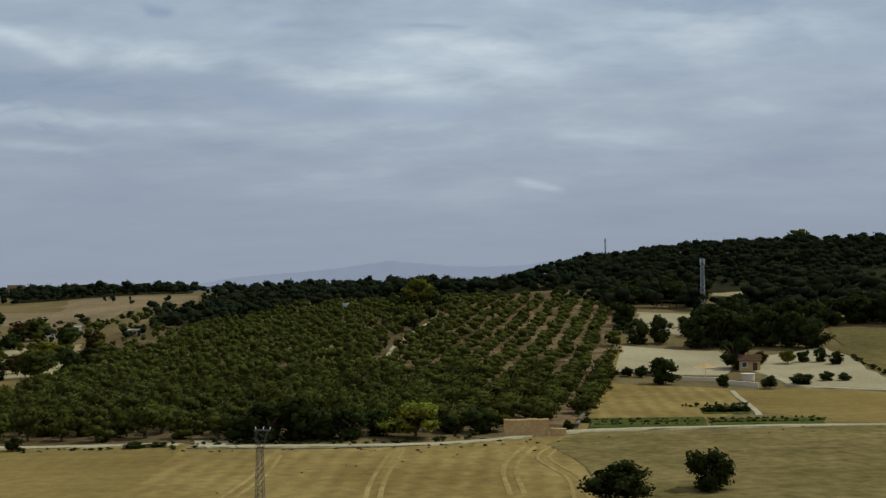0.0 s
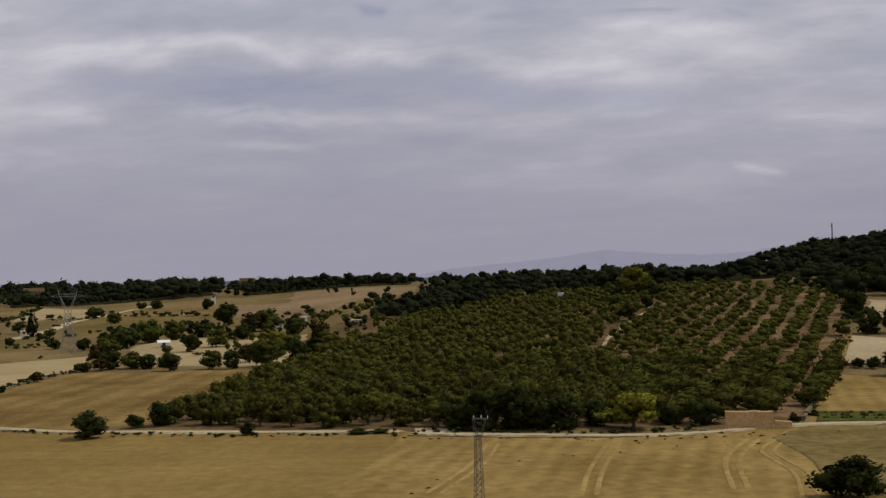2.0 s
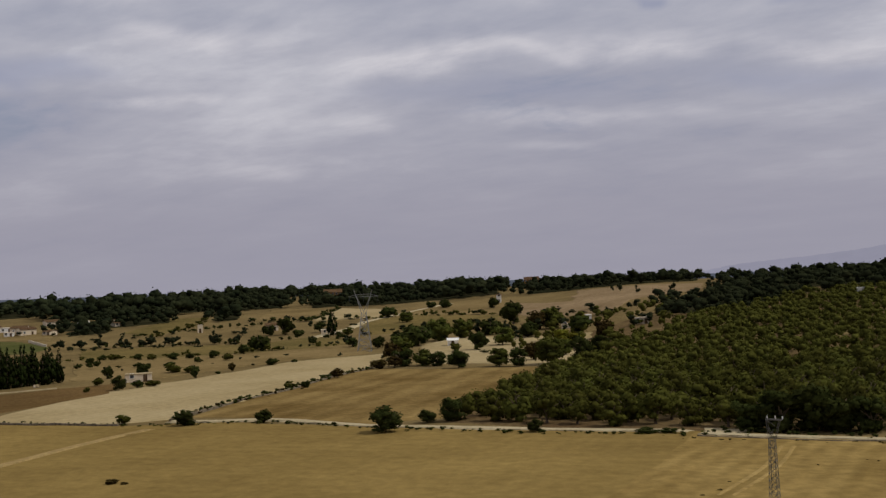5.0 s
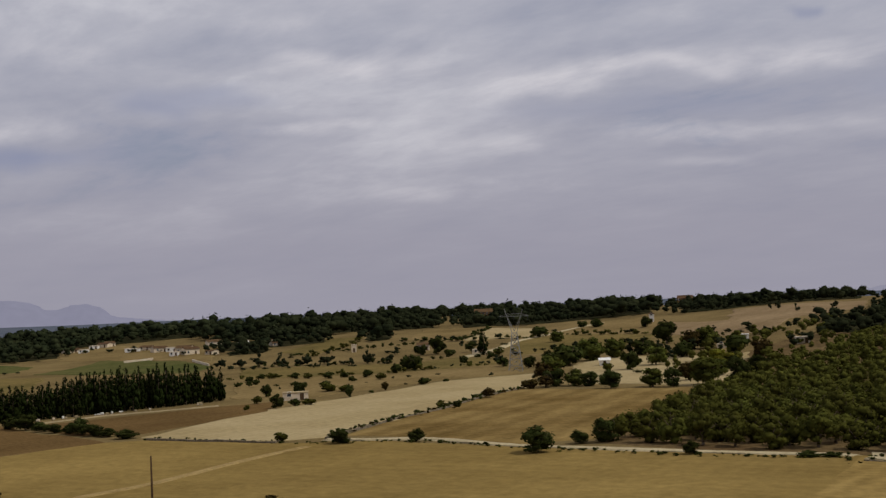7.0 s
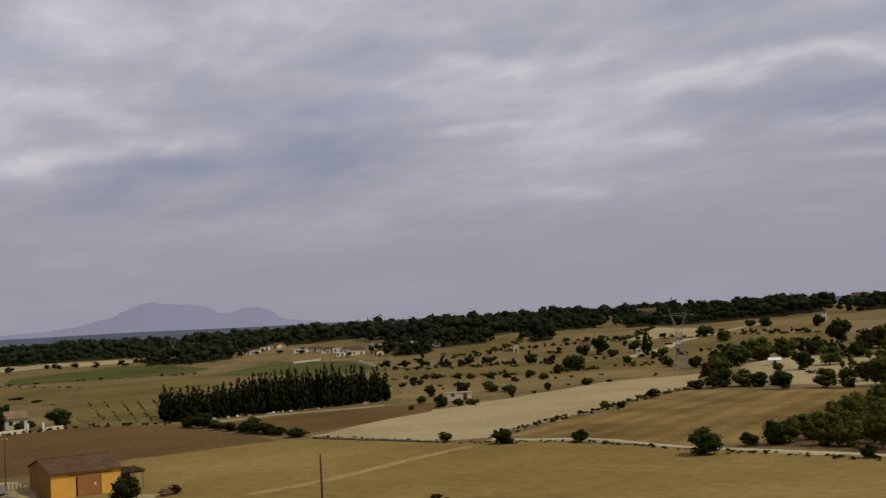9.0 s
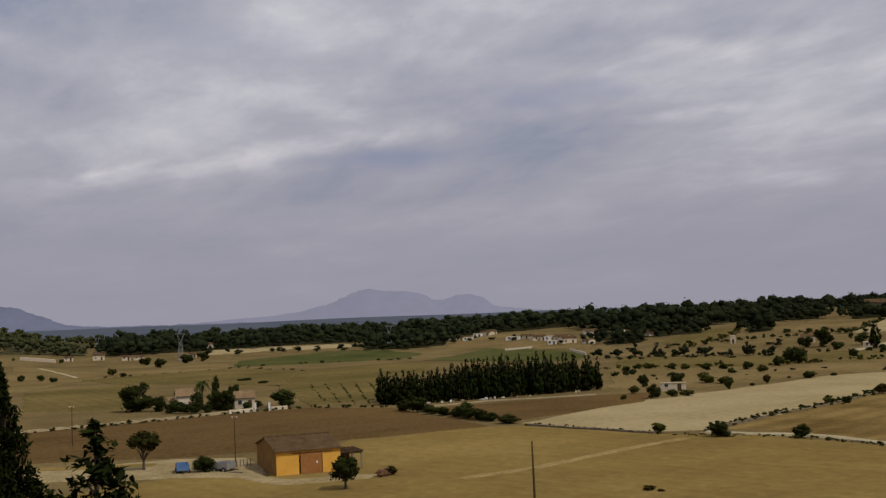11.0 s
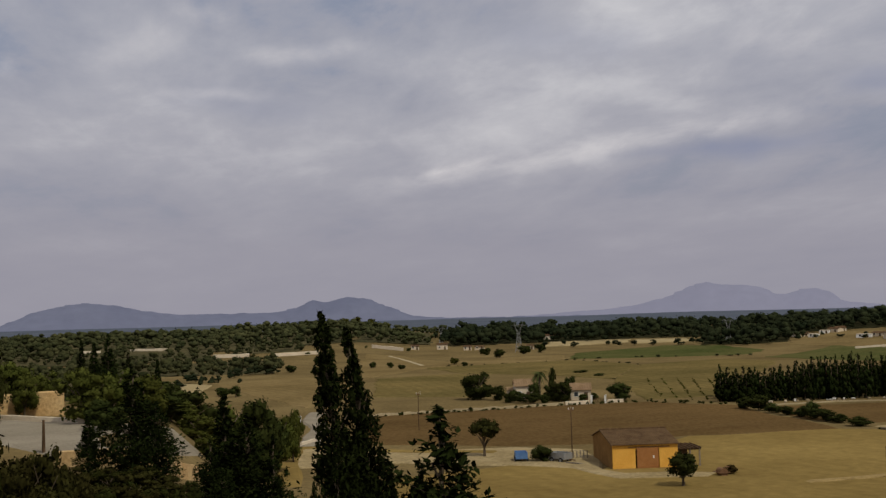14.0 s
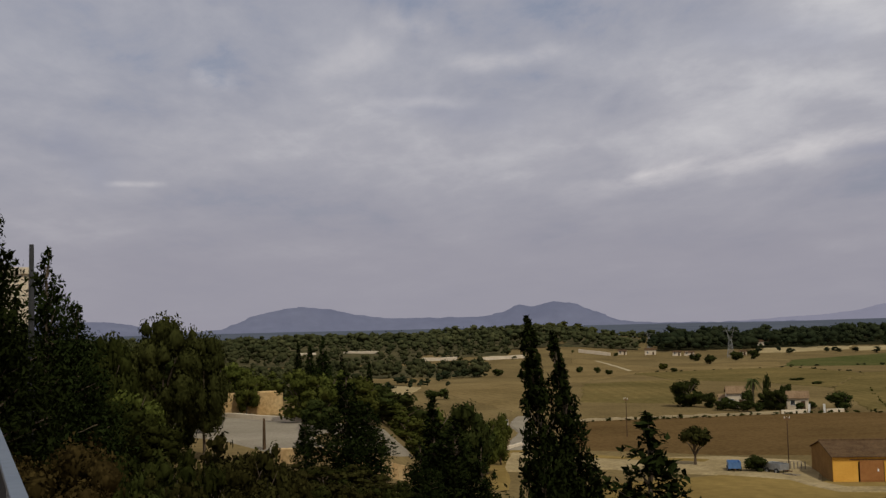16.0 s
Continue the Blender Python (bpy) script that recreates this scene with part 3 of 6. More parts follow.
BEDS = [[(7.4, 178), (12.9, 181), (13.0, 170), (7.4, 167)], [(12.9, 193), (15.2, 199), (15.3, 188), (13.0, 186)], [(13.4, 178.5), (18.7, 184), (18.7, 181), (13.4, 175.5)], [(13.4, 174), (18.7, 179), (18.7, 177), (13.4, 172)]]
for bed in BEDS:
    drape("vegetable_bed", bed, M["bed"], "green vegetable bed beside the lane", "garden bed", lift=0.22, ragged=0.4)
for i, (fname, corners, fmat, flabel) in enumerate(FIELDS):
    drape(fname, corners, M[fmat], flabel, lift=(0.1 if fname in ("yard", "field_front_grass") else 0.06) + 0.0025 * i)

ribbon("road_lane", [(-60, 198), (-44, 197), (-39.6, 197), (-37.5, 192.5), (-34.2, 189), (-29.8, 175), (-25.5, 168.5), (-20, 162), (-13, 158)][2:], 2.2, M["track"], "pale gravel farm lane along the grove")
ribbon("road_lane_east", [(-13, 156), (-10.7, 153.5), (-2.2, 150.5), (2.3, 154), (6.5, 163), (13, 169), (19, 175), (30, 188)], 1.9, M["track"], "pale gravel farm lane along the gardens")
ribbon("track_grove", [(6.9, 165), (7.5, 190), (8.4, 250), (9.0, 310)], 1.3, M["brown"], "stony path beside the grove wall")
ribbon("track_grove_middle", [(-3.1, 268), (-2.8, 295), (-2.2, 318), (-1.2, 348), (-0.7, 360), (-0.3, 390)], 1.0, M["track"], "pale track between the olive trees")
ribbon("drive", [(15.5, 264), (16.8, 247), (17.7, 236), (21.5, 231), (30, 231)], 2.0, M["track"], "pale gravel drive")
drape("lane_patch", [(-12.6, 161), (-10.6, 158.5), (-10.9, 154.5), (-12.5, 156)], M["track"], "pale gravel turning place", "road", lift=0.16)


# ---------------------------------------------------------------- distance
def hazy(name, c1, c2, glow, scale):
    """A far surface with the air's haze painted in, as bluish base colours and an even glow."""
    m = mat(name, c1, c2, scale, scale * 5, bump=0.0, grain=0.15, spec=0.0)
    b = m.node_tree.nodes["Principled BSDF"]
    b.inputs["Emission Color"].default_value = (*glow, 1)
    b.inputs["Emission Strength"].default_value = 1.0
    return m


def ridge(name, profile, d, foot, material, label, rough=6.0, seed=1):
    """A far range along an arc: profile of azimuth and height over the eye's level in metres."""
    rng = random.Random(seed)
    verts, faces, n = [], [], 0
    az = profile[0][0]
    while az <= profile[-1][0]:
        for p, q in zip(profile, profile[1:]):
            if p[0] <= az <= q[0]:
                u = (az - p[0]) / (q[0] - p[0])
                u = u * u * (3 - 2 * u) * 0.5 + u * 0.5
                h = p[1] + (q[1] - p[1]) * u
        h += noise.noise((az * 1.7, seed, 0)) * rough + noise.noise((az * 6, seed, 3)) * rough * 0.4
        for k, (back, share) in enumerate(((0, 0), (60, 0.35), (130, 0.75), (190, 1.0), (320, 0.5))):
            x, y = P(az + (0.25 * noise.noise((az * 4, k, seed)) if k else 0), d + back)
            verts.append((x, y, foot + (22 + h - foot) * share))
        if n:
            b = 5 * n
            faces += [(b - 5 + j, b + j, b + 1 + j, b - 4 + j) for j in range(4)]
        n += 1
        az += 0.2
    ob = mesh_object(name, verts, faces, material, flat=False)
    return tagged(ob, label, "mountain", kind="structure")


# ranges and plain: base colours first, then the haze as emission colour
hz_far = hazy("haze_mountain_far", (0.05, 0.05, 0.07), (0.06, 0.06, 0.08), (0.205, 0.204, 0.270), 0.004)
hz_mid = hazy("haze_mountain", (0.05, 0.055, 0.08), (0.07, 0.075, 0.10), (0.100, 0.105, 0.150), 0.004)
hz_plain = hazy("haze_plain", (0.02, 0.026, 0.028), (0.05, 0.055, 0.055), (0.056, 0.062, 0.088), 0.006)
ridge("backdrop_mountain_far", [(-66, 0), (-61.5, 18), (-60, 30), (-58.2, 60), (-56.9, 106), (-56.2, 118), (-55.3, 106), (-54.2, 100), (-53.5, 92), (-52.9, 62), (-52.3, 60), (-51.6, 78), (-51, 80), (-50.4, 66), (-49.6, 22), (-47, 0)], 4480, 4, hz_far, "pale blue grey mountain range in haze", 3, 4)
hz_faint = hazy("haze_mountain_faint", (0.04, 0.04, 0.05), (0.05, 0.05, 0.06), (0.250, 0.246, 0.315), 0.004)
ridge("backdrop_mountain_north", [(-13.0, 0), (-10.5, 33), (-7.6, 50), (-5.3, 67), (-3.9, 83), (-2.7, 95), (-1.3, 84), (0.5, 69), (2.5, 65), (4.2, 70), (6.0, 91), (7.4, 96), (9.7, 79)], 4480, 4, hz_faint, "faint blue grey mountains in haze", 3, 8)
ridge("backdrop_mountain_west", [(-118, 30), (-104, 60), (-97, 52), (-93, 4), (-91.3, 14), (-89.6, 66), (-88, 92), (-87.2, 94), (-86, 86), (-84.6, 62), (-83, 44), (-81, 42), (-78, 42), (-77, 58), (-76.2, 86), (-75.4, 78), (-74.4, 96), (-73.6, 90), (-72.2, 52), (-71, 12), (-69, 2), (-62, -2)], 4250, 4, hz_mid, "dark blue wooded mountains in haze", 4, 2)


def far_plain():
    verts, faces = [], []
    ds = [1150, 1300, 1500, 1750, 2050, 2400, 2800, 3300, 3900, 4800]
    azs = [-120 + 1.5 * i for i in range(104)]
    for d in ds:
        for a in azs:
            x, y = P(a, d)
            verts.append((x, y, height(x, y) + (5 if d > 1200 else -2) + 4 * noise.noise((x * 0.002, y * 0.002, 1))))
    k = len(azs)
    for i in range(len(ds) - 1):
        for j in range(k - 1):
            faces.append((i * k + j, i * k + j + 1, (i + 1) * k + j + 1, (i + 1) * k + j))
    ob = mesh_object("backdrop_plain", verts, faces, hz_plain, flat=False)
    if ob.data.polygons[0].normal.z < 0:
        ob.data.flip_normals()
    tagged(ob, "hazy blue green wooded plain reaching the horizon", "plain", kind="structure")


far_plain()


# ---------------------------------------------------------------- trees
def cards(rng, centres, size, stretch=1.0, tilt=1.0, outward=None, loose=0.8):
    """Small four-cornered leaf clumps at the centres, each turned its own way."""
    n = len(centres)
    u = rng.normal(size=(n, 3))
    u[:, 2] *= tilt
    if outward is not None:
        u = u * loose + outward
    u /= np.linalg.norm(u, axis=1)[:, None] + 1e-9
    w = np.cross(u, rng.normal(size=(n, 3)))
    w /= np.linalg.norm(w, axis=1)[:, None] + 1e-9
    v = np.cross(u, w)
    s = size * rng.uniform(0.6, 1.4, n)[:, None]
    a, b = w * s, v * s * stretch
    k = rng.uniform(0.35, 1.0, (n, 4, 1))
    quad = np.stack([centres - a * k[:, 0], centres - b * k[:, 1], centres + a * k[:, 2], centres + b * k[:, 3]], 1)
    soft = u if outward is None else 0.35 * u + 0.65 * outward / (np.linalg.norm(outward, axis=1)[:, None] + 1e-9)
    return np.hstack((quad.reshape(-1, 3), np.repeat(soft, 4, axis=0)))


def moved(verts, size, spot):
    """Leaf corners with their directions, scaled and set down at a spot."""
    size = np.array(size)
    return np.hstack((verts[:, :3] * size + np.array(spot), verts[:, 3:] / size * size.mean()))


CUBE = np.array([(x, y, z) for x in (-1, 1) for y in (-1, 1) for z in (-1, 1)]) / math.sqrt(3)
CUBE_FACES = np.array([(0, 1, 3, 2), (4, 6, 7, 5), (0, 4, 5, 1), (2, 3, 7, 6), (0, 2, 6, 4), (1, 5, 7, 3)])


def cores(rng, lobes, share=0.85):
    """A small turned lump inside each lobe of a crown, so that no sky shows through its middle."""
    out = []
    for x, y, z, r, flat in lobes:
        q = rng.normal(size=(3, 3))
        u, s, v = np.linalg.svd(q)
        turn = u @ v
        if np.linalg.det(turn) < 0:
            turn = -turn
        way = (CUBE @ turn.T) * np.array((1, 1, flat))
        out.append(np.hstack(((way * r * share + np.array((x, y, z)))[CUBE_FACES].reshape(-1, 3), way[CUBE_FACES].reshape(-1, 3))))
    return np.concatenate(out)


def card_mesh(name, verts, material, parent=None):
    n = len(verts) // 4
    verts = np.asarray(verts, dtype=np.float32)
    me = bpy.data.meshes.new(name)
    me.vertices.add(4 * n)
    me.vertices.foreach_set("co", verts[:, :3].ravel())
    me.loops.add(4 * n)
    me.loops.foreach_set("vertex_index", np.arange(4 * n, dtype=np.int32))
    me.polygons.add(n)
    me.polygons.foreach_set("loop_start", np.arange(0, 4 * n, 4, dtype=np.int32))
    me.materials.append(material)
    me.update(calc_edges=True)
    me.polygons.foreach_set("use_smooth", [True] * n)
    ways = verts[:, 3:] / (np.linalg.norm(verts[:, 3:], axis=1)[:, None] + 1e-9)
    me.attributes.new("custom_normal", "FLOAT_VECTOR", "POINT").data.foreach_set("vector", ways.ravel())
    ob = new(name, me)
    if parent:
        ob.parent = parent
    return ob


def tube(verts, faces, pts, radii, seg=6):
    base = len(verts)
    for i, (p, r) in enumerate(zip(pts, radii)):
        t = (Vector(pts[min(i + 1, len(pts) - 1)]) - Vector(pts[max(i - 1, 0)])).normalized()
        s = t.cross(Vector((0.31, 0.95, 0.1))).normalized()
        q = t.cross(s)
        for j in range(seg):
            a = 2 * math.pi * j / seg
            verts.append(tuple(Vector(p) + (s * math.cos(a) + q * math.sin(a)) * r))
        if i:
            b = base + seg * i
            for j in range(seg):
                faces.append((b - seg + j, b - seg + (j + 1) % seg, b + (j + 1) % seg, b + j))
    faces.append(tuple(base + len(pts) * seg - seg + j for j in range(seg)))


def trunk_mesh(name, rng, parent, top, radius, limbs, spread, lean=0.05):
    verts, faces = [], []
    n = 6
    pts = [(lean * (i / n) ** 2 * rng.uniform(-1, 1), lean * (i / n) ** 2 * rng.uniform(-1, 1), top * i / n - 0.04) for i in range(n + 1)]
    tube(verts, faces, pts, [radius * (1.35 if i == 0 else 1 - 0.75 * i / n) for i in range(n + 1)], 7)
    for k in range(limbs):
        a = 2 * math.pi * (k + rng.uniform(-0.3, 0.3)) / limbs
        z0 = top * rng.uniform(0.35, 0.75)
        r = spread * rng.uniform(0.7, 1.0)
        z1 = z0 + (1 - z0) * rng.uniform(0.35, 0.7)
        q = [(0, 0, z0), (r * 0.4 * math.cos(a), r * 0.4 * math.sin(a), z0 + (z1 - z0) * 0.55), (r * math.cos(a), r * math.sin(a), z1)]
        tube(verts, faces, q, [radius * 0.55, radius * 0.35, radius * 0.12], 5)
    return mesh_object(name, verts, faces, M["bark"], parent, flat=False)


def crown_points(rng, lobes, n, shell=0.45, power=2.0):
    """Points in the outer layer of many overlapping lobes (x, y, z, radius, flatness)."""
    lobes = np.array(lobes)
    w = lobes[:, 3] ** power
    pick = rng.choice(len(lobes), n, p=w / w.sum())
    d = rng.normal(size=(n, 3))
    d /= np.linalg.norm(d, axis=1)[:, None]
    r = (shell + (1 - shell) * rng.uniform(0, 1, n) ** 0.6) * lobes[pick, 3] * rng.uniform(0.85, 1.12, n)
    p = d * r[:, None]
    p[:, 2] *= lobes[pick, 4]
    return lobes[pick, :3] + p, d


def round_lobes(rng, count, low, wide=0.42, size=0.2):
    """Lobes that fill a rounded crown from the height low to one."""
    out = []
    mid, half = (1 + low) / 2, (1 - low) / 2
    for i in range(count):
        d = rng.normal(size=3)
        d /= np.linalg.norm(d)
        s = size * rng.uniform(0.7, 1.2)
        r = rng.uniform(0.35, 1.0) ** 0.5 * rng.uniform(0.88, 1.06)
        out.append((d[0] * r * max(0.02, wide - s * 0.8), d[1] * r * max(0.02, wide - s * 0.8), mid + d[2] * r * max(0.02, half - s * 0.75), s, 0.85))
    return out


SPECIES = {}


def broad(kind, seed, leaf, n, size, low, lobes, lobe_size, top, radius, limbs=5, label="", name="tree", wide=0.42, category="tree"):
    """A tree one metre high and about as wide, with a trunk, limbs and a crown; scaled where it is planted."""
    rng = np.random.default_rng(seed)
    root = new(name)
    trunk_mesh("trunk", rng, root, top, radius, limbs, wide * 0.7)
    blobs = round_lobes(rng, lobes, low, wide, lobe_size)
    pts, d = crown_points(rng, blobs, n, 0.6)
    pts[:, 2] = np.maximum(pts[:, 2], max(0.0, low) * 0.6)
    leaves = cards(rng, pts, size, 1.3, outward=d, loose=0.45)
    card_mesh("crown", np.concatenate((leaves, cores(rng, blobs, 0.7))), M[leaf], root)
    tagged(root, label, category)
    SPECIES.setdefault(kind, []).append([root, False])


def column(kind, seed, leaf, n, size, label, tips=1, fat=0.10, ragged=0.35, name="cypress_tree"):
    """A cypress: a narrow ragged column on a short trunk."""
    rng = np.random.default_rng(seed)
    root = new(name)
    verts, faces = [], []
    tube(verts, faces, [(0, 0, -0.02), (0, 0, 0.3), (0.004, 0, 0.9)], [0.022, 0.016, 0.003], 7)
    for k in range(9):
        a, z = rng.uniform(0, 6.28), 0.12 + 0.07 * k
        tube(verts, faces, [(0, 0, z), (fat * 0.6 * math.cos(a), fat * 0.6 * math.sin(a), z + 0.09)], [0.006, 0.002], 4)
    mesh_object("trunk", verts, faces, M["bark"], root, flat=False)
    lobes = []
    for i in range(90):
        z = rng.uniform(0.03, 0.97)
        env = fat * min(1.0, (z / 0.22) ** 0.55) * (1 - z) ** 0.62 * 1.5
        a = rng.uniform(0, 6.28)
        r = env * rng.uniform(0.25, 1.0) * (1 + ragged * rng.uniform(-0.6, 0.9))
        s = max(0.012, env * rng.uniform(0.28, 0.5))
        lobes.append((r * math.cos(a), r * math.sin(a), z, s, 2.3))
    pts, d = crown_points(rng, lobes, n, 0.3)
    d[:, 2] += 0.5
    core = cores(rng, lobes[::2], 0.8)
    card_mesh("crown", np.concatenate((cards(rng, pts, size, 2.2, outward=d * 0.5), core)), M[leaf], root)
    tagged(root, label, "cypress")
    SPECIES.setdefault(kind, []).append([root, False])


def plant(kind, az, d, tall, wide=None, pick=0, turn=None, label="", group="", lean=0.0):
    """Plants a tree of that kind; wide is the crown's width."""
    wide = wide or tall
    slot = SPECIES[kind][pick % len(SPECIES[kind])]
    root = slot[0]
    full = {"cyp": 0.33, "conifer": 0.56, "firnear": 0.56, "cypnear": 0.33, "cypfar": 0.38}.get(kind, 0.95)
    turn = (az * 77.7 + d * 13.3) % 360 if turn is None else turn
    p = at(az, d, -0.05)
    s = wide / full
    m = Matrix.Translation(p) @ Matrix.Rotation(radians(lean), 4, Vector((*P(az, 1), 0))) @ pose(0, 0, 0, 0, 0, turn) @ Matrix.Diagonal((s, s, tall, 1))
    if not slot[1]:
        root.matrix_basis = m
        slot[1] = True
        ob = root
    else:
        ob = copy_thing(root, pose(0, 0, 0))
        ob.matrix_basis = m
    return tagged(ob, label, group=group)


for s in range(4):
    broad("olive", 10 + s, "olive", 420, 0.052, -0.12, 12, 0.25, 0.42, 0.05, 5, "grey green olive tree in the grove", "olive_tree", 0.47)
for s in range(3):
    broad("oak", 20 + s, "oak", 1150, 0.045, -0.12, 24, 0.2, 0.45, 0.035, 6, "dark green broad tree", "tree", 0.48)
for s in range(2):
    broad("greenoak", 25 + s, "garden", 700, 0.058, -0.08, 22, 0.2, 0.45, 0.035, 6, "mid green orchard tree on straw ground", "tree", 0.48)
for s in range(3):
    broad("bush", 30 + s, "oak", 2000, 0.036, -0.05, 24, 0.2, 0.4, 0.03, 6, "dense dark green carob bush on the field", "carob_bush", 0.48, "bush")
for s in range(2):
    broad("lime", 40 + s, "lime", 1200, 0.052, 0.08, 20, 0.2, 0.45, 0.035, 6, "yellow green tree in leaf", "tree", 0.47)
for s in range(2):
    broad("brush", 45 + s, "dryleaf", 700, 0.06, 0.0, 16, 0.2, 0.4, 0.03, 5, "dry brownish shrub on the field edge", "shrub", 0.46, "shrub")
for s in range(3):
    column("cypfar", 50 + s, "cypress", 420, 0.021, "dark columnar cypress in a tall hedge", fat=0.14, ragged=0.2)
for s in range(2):
    broad("farbush", 60 + s, "olive", 260, 0.115, 0.0, 12, 0.24, 0.4, 0.04, 4, "scattered olive green tree", "tree", 0.47)
for s in range(2):
    broad("farshrub", 64 + s, "oak", 260, 0.115, 0.0, 12, 0.24, 0.4, 0.04, 4, "scattered dark green tree", "tree", 0.47)

broad("openolive", 68, "pine", 900, 0.045, 0.42, 22, 0.15, 0.6, 0.045, 7, "dark old olive tree with an open crown in the yard", "olive_tree", 0.47)
broad("openoak", 69, "oak", 1100, 0.04, 0.2, 22, 0.17, 0.5, 0.045, 7, "small round carob tree before the barn", "carob_tree", 0.47)

# ---- the olive grove: rows eleven degrees off north
GROVE = [P(*c) for c in [(-25.5, 178), (-19.5, 166), (-11, 162), (2.2, 163), (6.6, 173), (7.3, 184), (8.75, 306), (8.9, 400), (2, 430), (-6, 430), (-12, 420), (-16.5, 330), (-19.8, 262)]]


def inside(x, y, poly):
    c = False
    for (x1, y1), (x2, y2) in zip(poly, poly[1:] + poly[:1]):
        if (y1 > y) != (y2 > y) and x < (x2 - x1) * (y - y1) / (y2 - y1) + x1:
            c = not c
    return c


def make_grove():
    rng = random.Random(5)
    ca, sa = math.cos(radians(11)), math.sin(radians(11))
    spots = []
    for young, gap_u, gap_w in ((False, 5.2, 4.9), (True, 6.1, 6.0)):
        for i in range(-75, 52):
            for j in range(-20, 96):
                u, w = i * gap_u + rng.uniform(-0.7, 0.7), 150 + j * gap_w + rng.uniform(-0.9, 0.9)
                x, y = u * ca + w * sa, -u * sa + w * ca
                if not inside(x, y, GROVE) or rng.random() < 0.04:
                    continue
                d, az = math.hypot(x, y), math.degrees(math.atan2(x, y))
                if young != (az > np.interp(d, [170, 260, 400], [-0.5, -2.7, -0.8])):
                    continue
                gap = abs(az - np.interp(d, [262, 315, 337, 351, 390], [-3.2, -2.5, -1.7, -0.6, -0.7]))
                if 262 < d < 390 and gap < 0.45:
                    continue
                if not young and j % 9 == 4 and noise.noise((x * 0.02, y * 0.02, 2)) > -0.1:
                    continue
                size = rng.uniform(0.92, 1.12) if young else rng.uniform(0.88, 1.18)
                spots.append((d, az, (4.2 if young else 4.5) * size * rng.uniform(0.85, 1.15), (np.interp(d, [180, 280], [6.6, 6.0]) if young else 4.9) * size, rng.randrange(4)))
    spots.sort()
    for d, az, tall, wide, k in spots[:290]:
        plant("olive", az, d, tall, wide, k, group="olive trees of the grove")
    gen = np.random.default_rng(3)
    rows = []
    for d, az, tall, wide, k in spots[290:]:
        lobes = round_lobes(gen, 5, -0.06, 0.47, 0.28)
        pts, o = crown_points(gen, lobes, 76, 0.75)
        rows.append(moved(cores(gen, lobes, 0.74), (wide, wide, tall), at(az, d)))
        pts = pts * np.array([wide, wide, tall]) + np.array(at(az, d))
        rows.append(cards(gen, pts, 0.30, 1.3, outward=o, loose=0.4))
    ob = card_mesh("olive_grove", np.concatenate(rows), M["olive"])
    tagged(ob, "further rows of grey green olive trees", "olive trees", kind="stuff")


make_grove()


# ---- woods too far off to count
CLEAR = [(19.6, 26, 452, 498), (13.3, 15.6, 405, 442), (-85.4, -83.2, 690, 755), (-81.4, -79.2, 622, 672), (-78.4, -75.7, 600, 664)]


def woods(name, sectors, gap, tall, material, label, seed, n=32, hole=0.0, floor=True, wide=1.0, soil="scrub"):
    gen = np.random.default_rng(seed)
    rows = []
    for a0, a1, d0, d1 in sectors:
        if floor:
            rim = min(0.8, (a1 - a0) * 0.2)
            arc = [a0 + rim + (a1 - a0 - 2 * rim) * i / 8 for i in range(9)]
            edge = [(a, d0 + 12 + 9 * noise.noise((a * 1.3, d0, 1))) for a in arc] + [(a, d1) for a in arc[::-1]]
            # sheet coloured darker than open ground, so gaps between trees come out dark
            drape("woodland_floor", edge, M[soil], "scrub floor of the woods, coloured dark for the tree gaps", "woodland", lift=0.25, cell=30)
        d = d0
        while d < d1:
            step = gap / d * 57.3
            az = a0 + step * gen.uniform(0, 1)
            while az < a1:
                dd = d + gen.uniform(-0.8, 0.8) * gap
                x, y = P(az, dd)
                patch = noise.noise((x * 0.012, y * 0.012, seed))
                if any(p <= az <= q and r <= dd <= t for p, q, r, t in CLEAR):
                    az += step
                    continue
                rag = min((az - a0), (a1 - az)) / 1.2 + 0.5 * noise.noise((x * 0.02, y * 0.02, 5))
                if rag > gen.uniform(0, 1) - 0.25 and dd > d0 + 22 * noise.noise((az * 1.1, seed, 0)) and patch > hole - 0.75 + gen.uniform(-0.15, 0.15):
                    h = tall * (0.55 + 0.75 * gen.uniform(0, 1) ** 1.6) * (1 + 0.45 * patch)
                    w = h * wide * gen.uniform(0.85, 1.25)
                    lobes = round_lobes(gen, 4, 0.0, 0.47, 0.31)
                    pts, o = crown_points(gen, lobes, n, 0.75)
                    rows.append(moved(cores(gen, lobes, 0.78), (w, w, h), (x, y, height(x, y))))
                    pts = pts * np.array([w, w, h]) + np.array((x, y, height(x, y)))
                    rows.append(cards(gen, pts, 0.062 * h, 1.2, outward=o, loose=0.5))
                az += step * gen.uniform(0.75, 1.25)
            d += gap * (1.0 if d < 600 else 1.25)
    ob = card_mesh(name, np.concatenate(rows), M[material])
    return tagged(ob, label, "woods", kind="stuff")


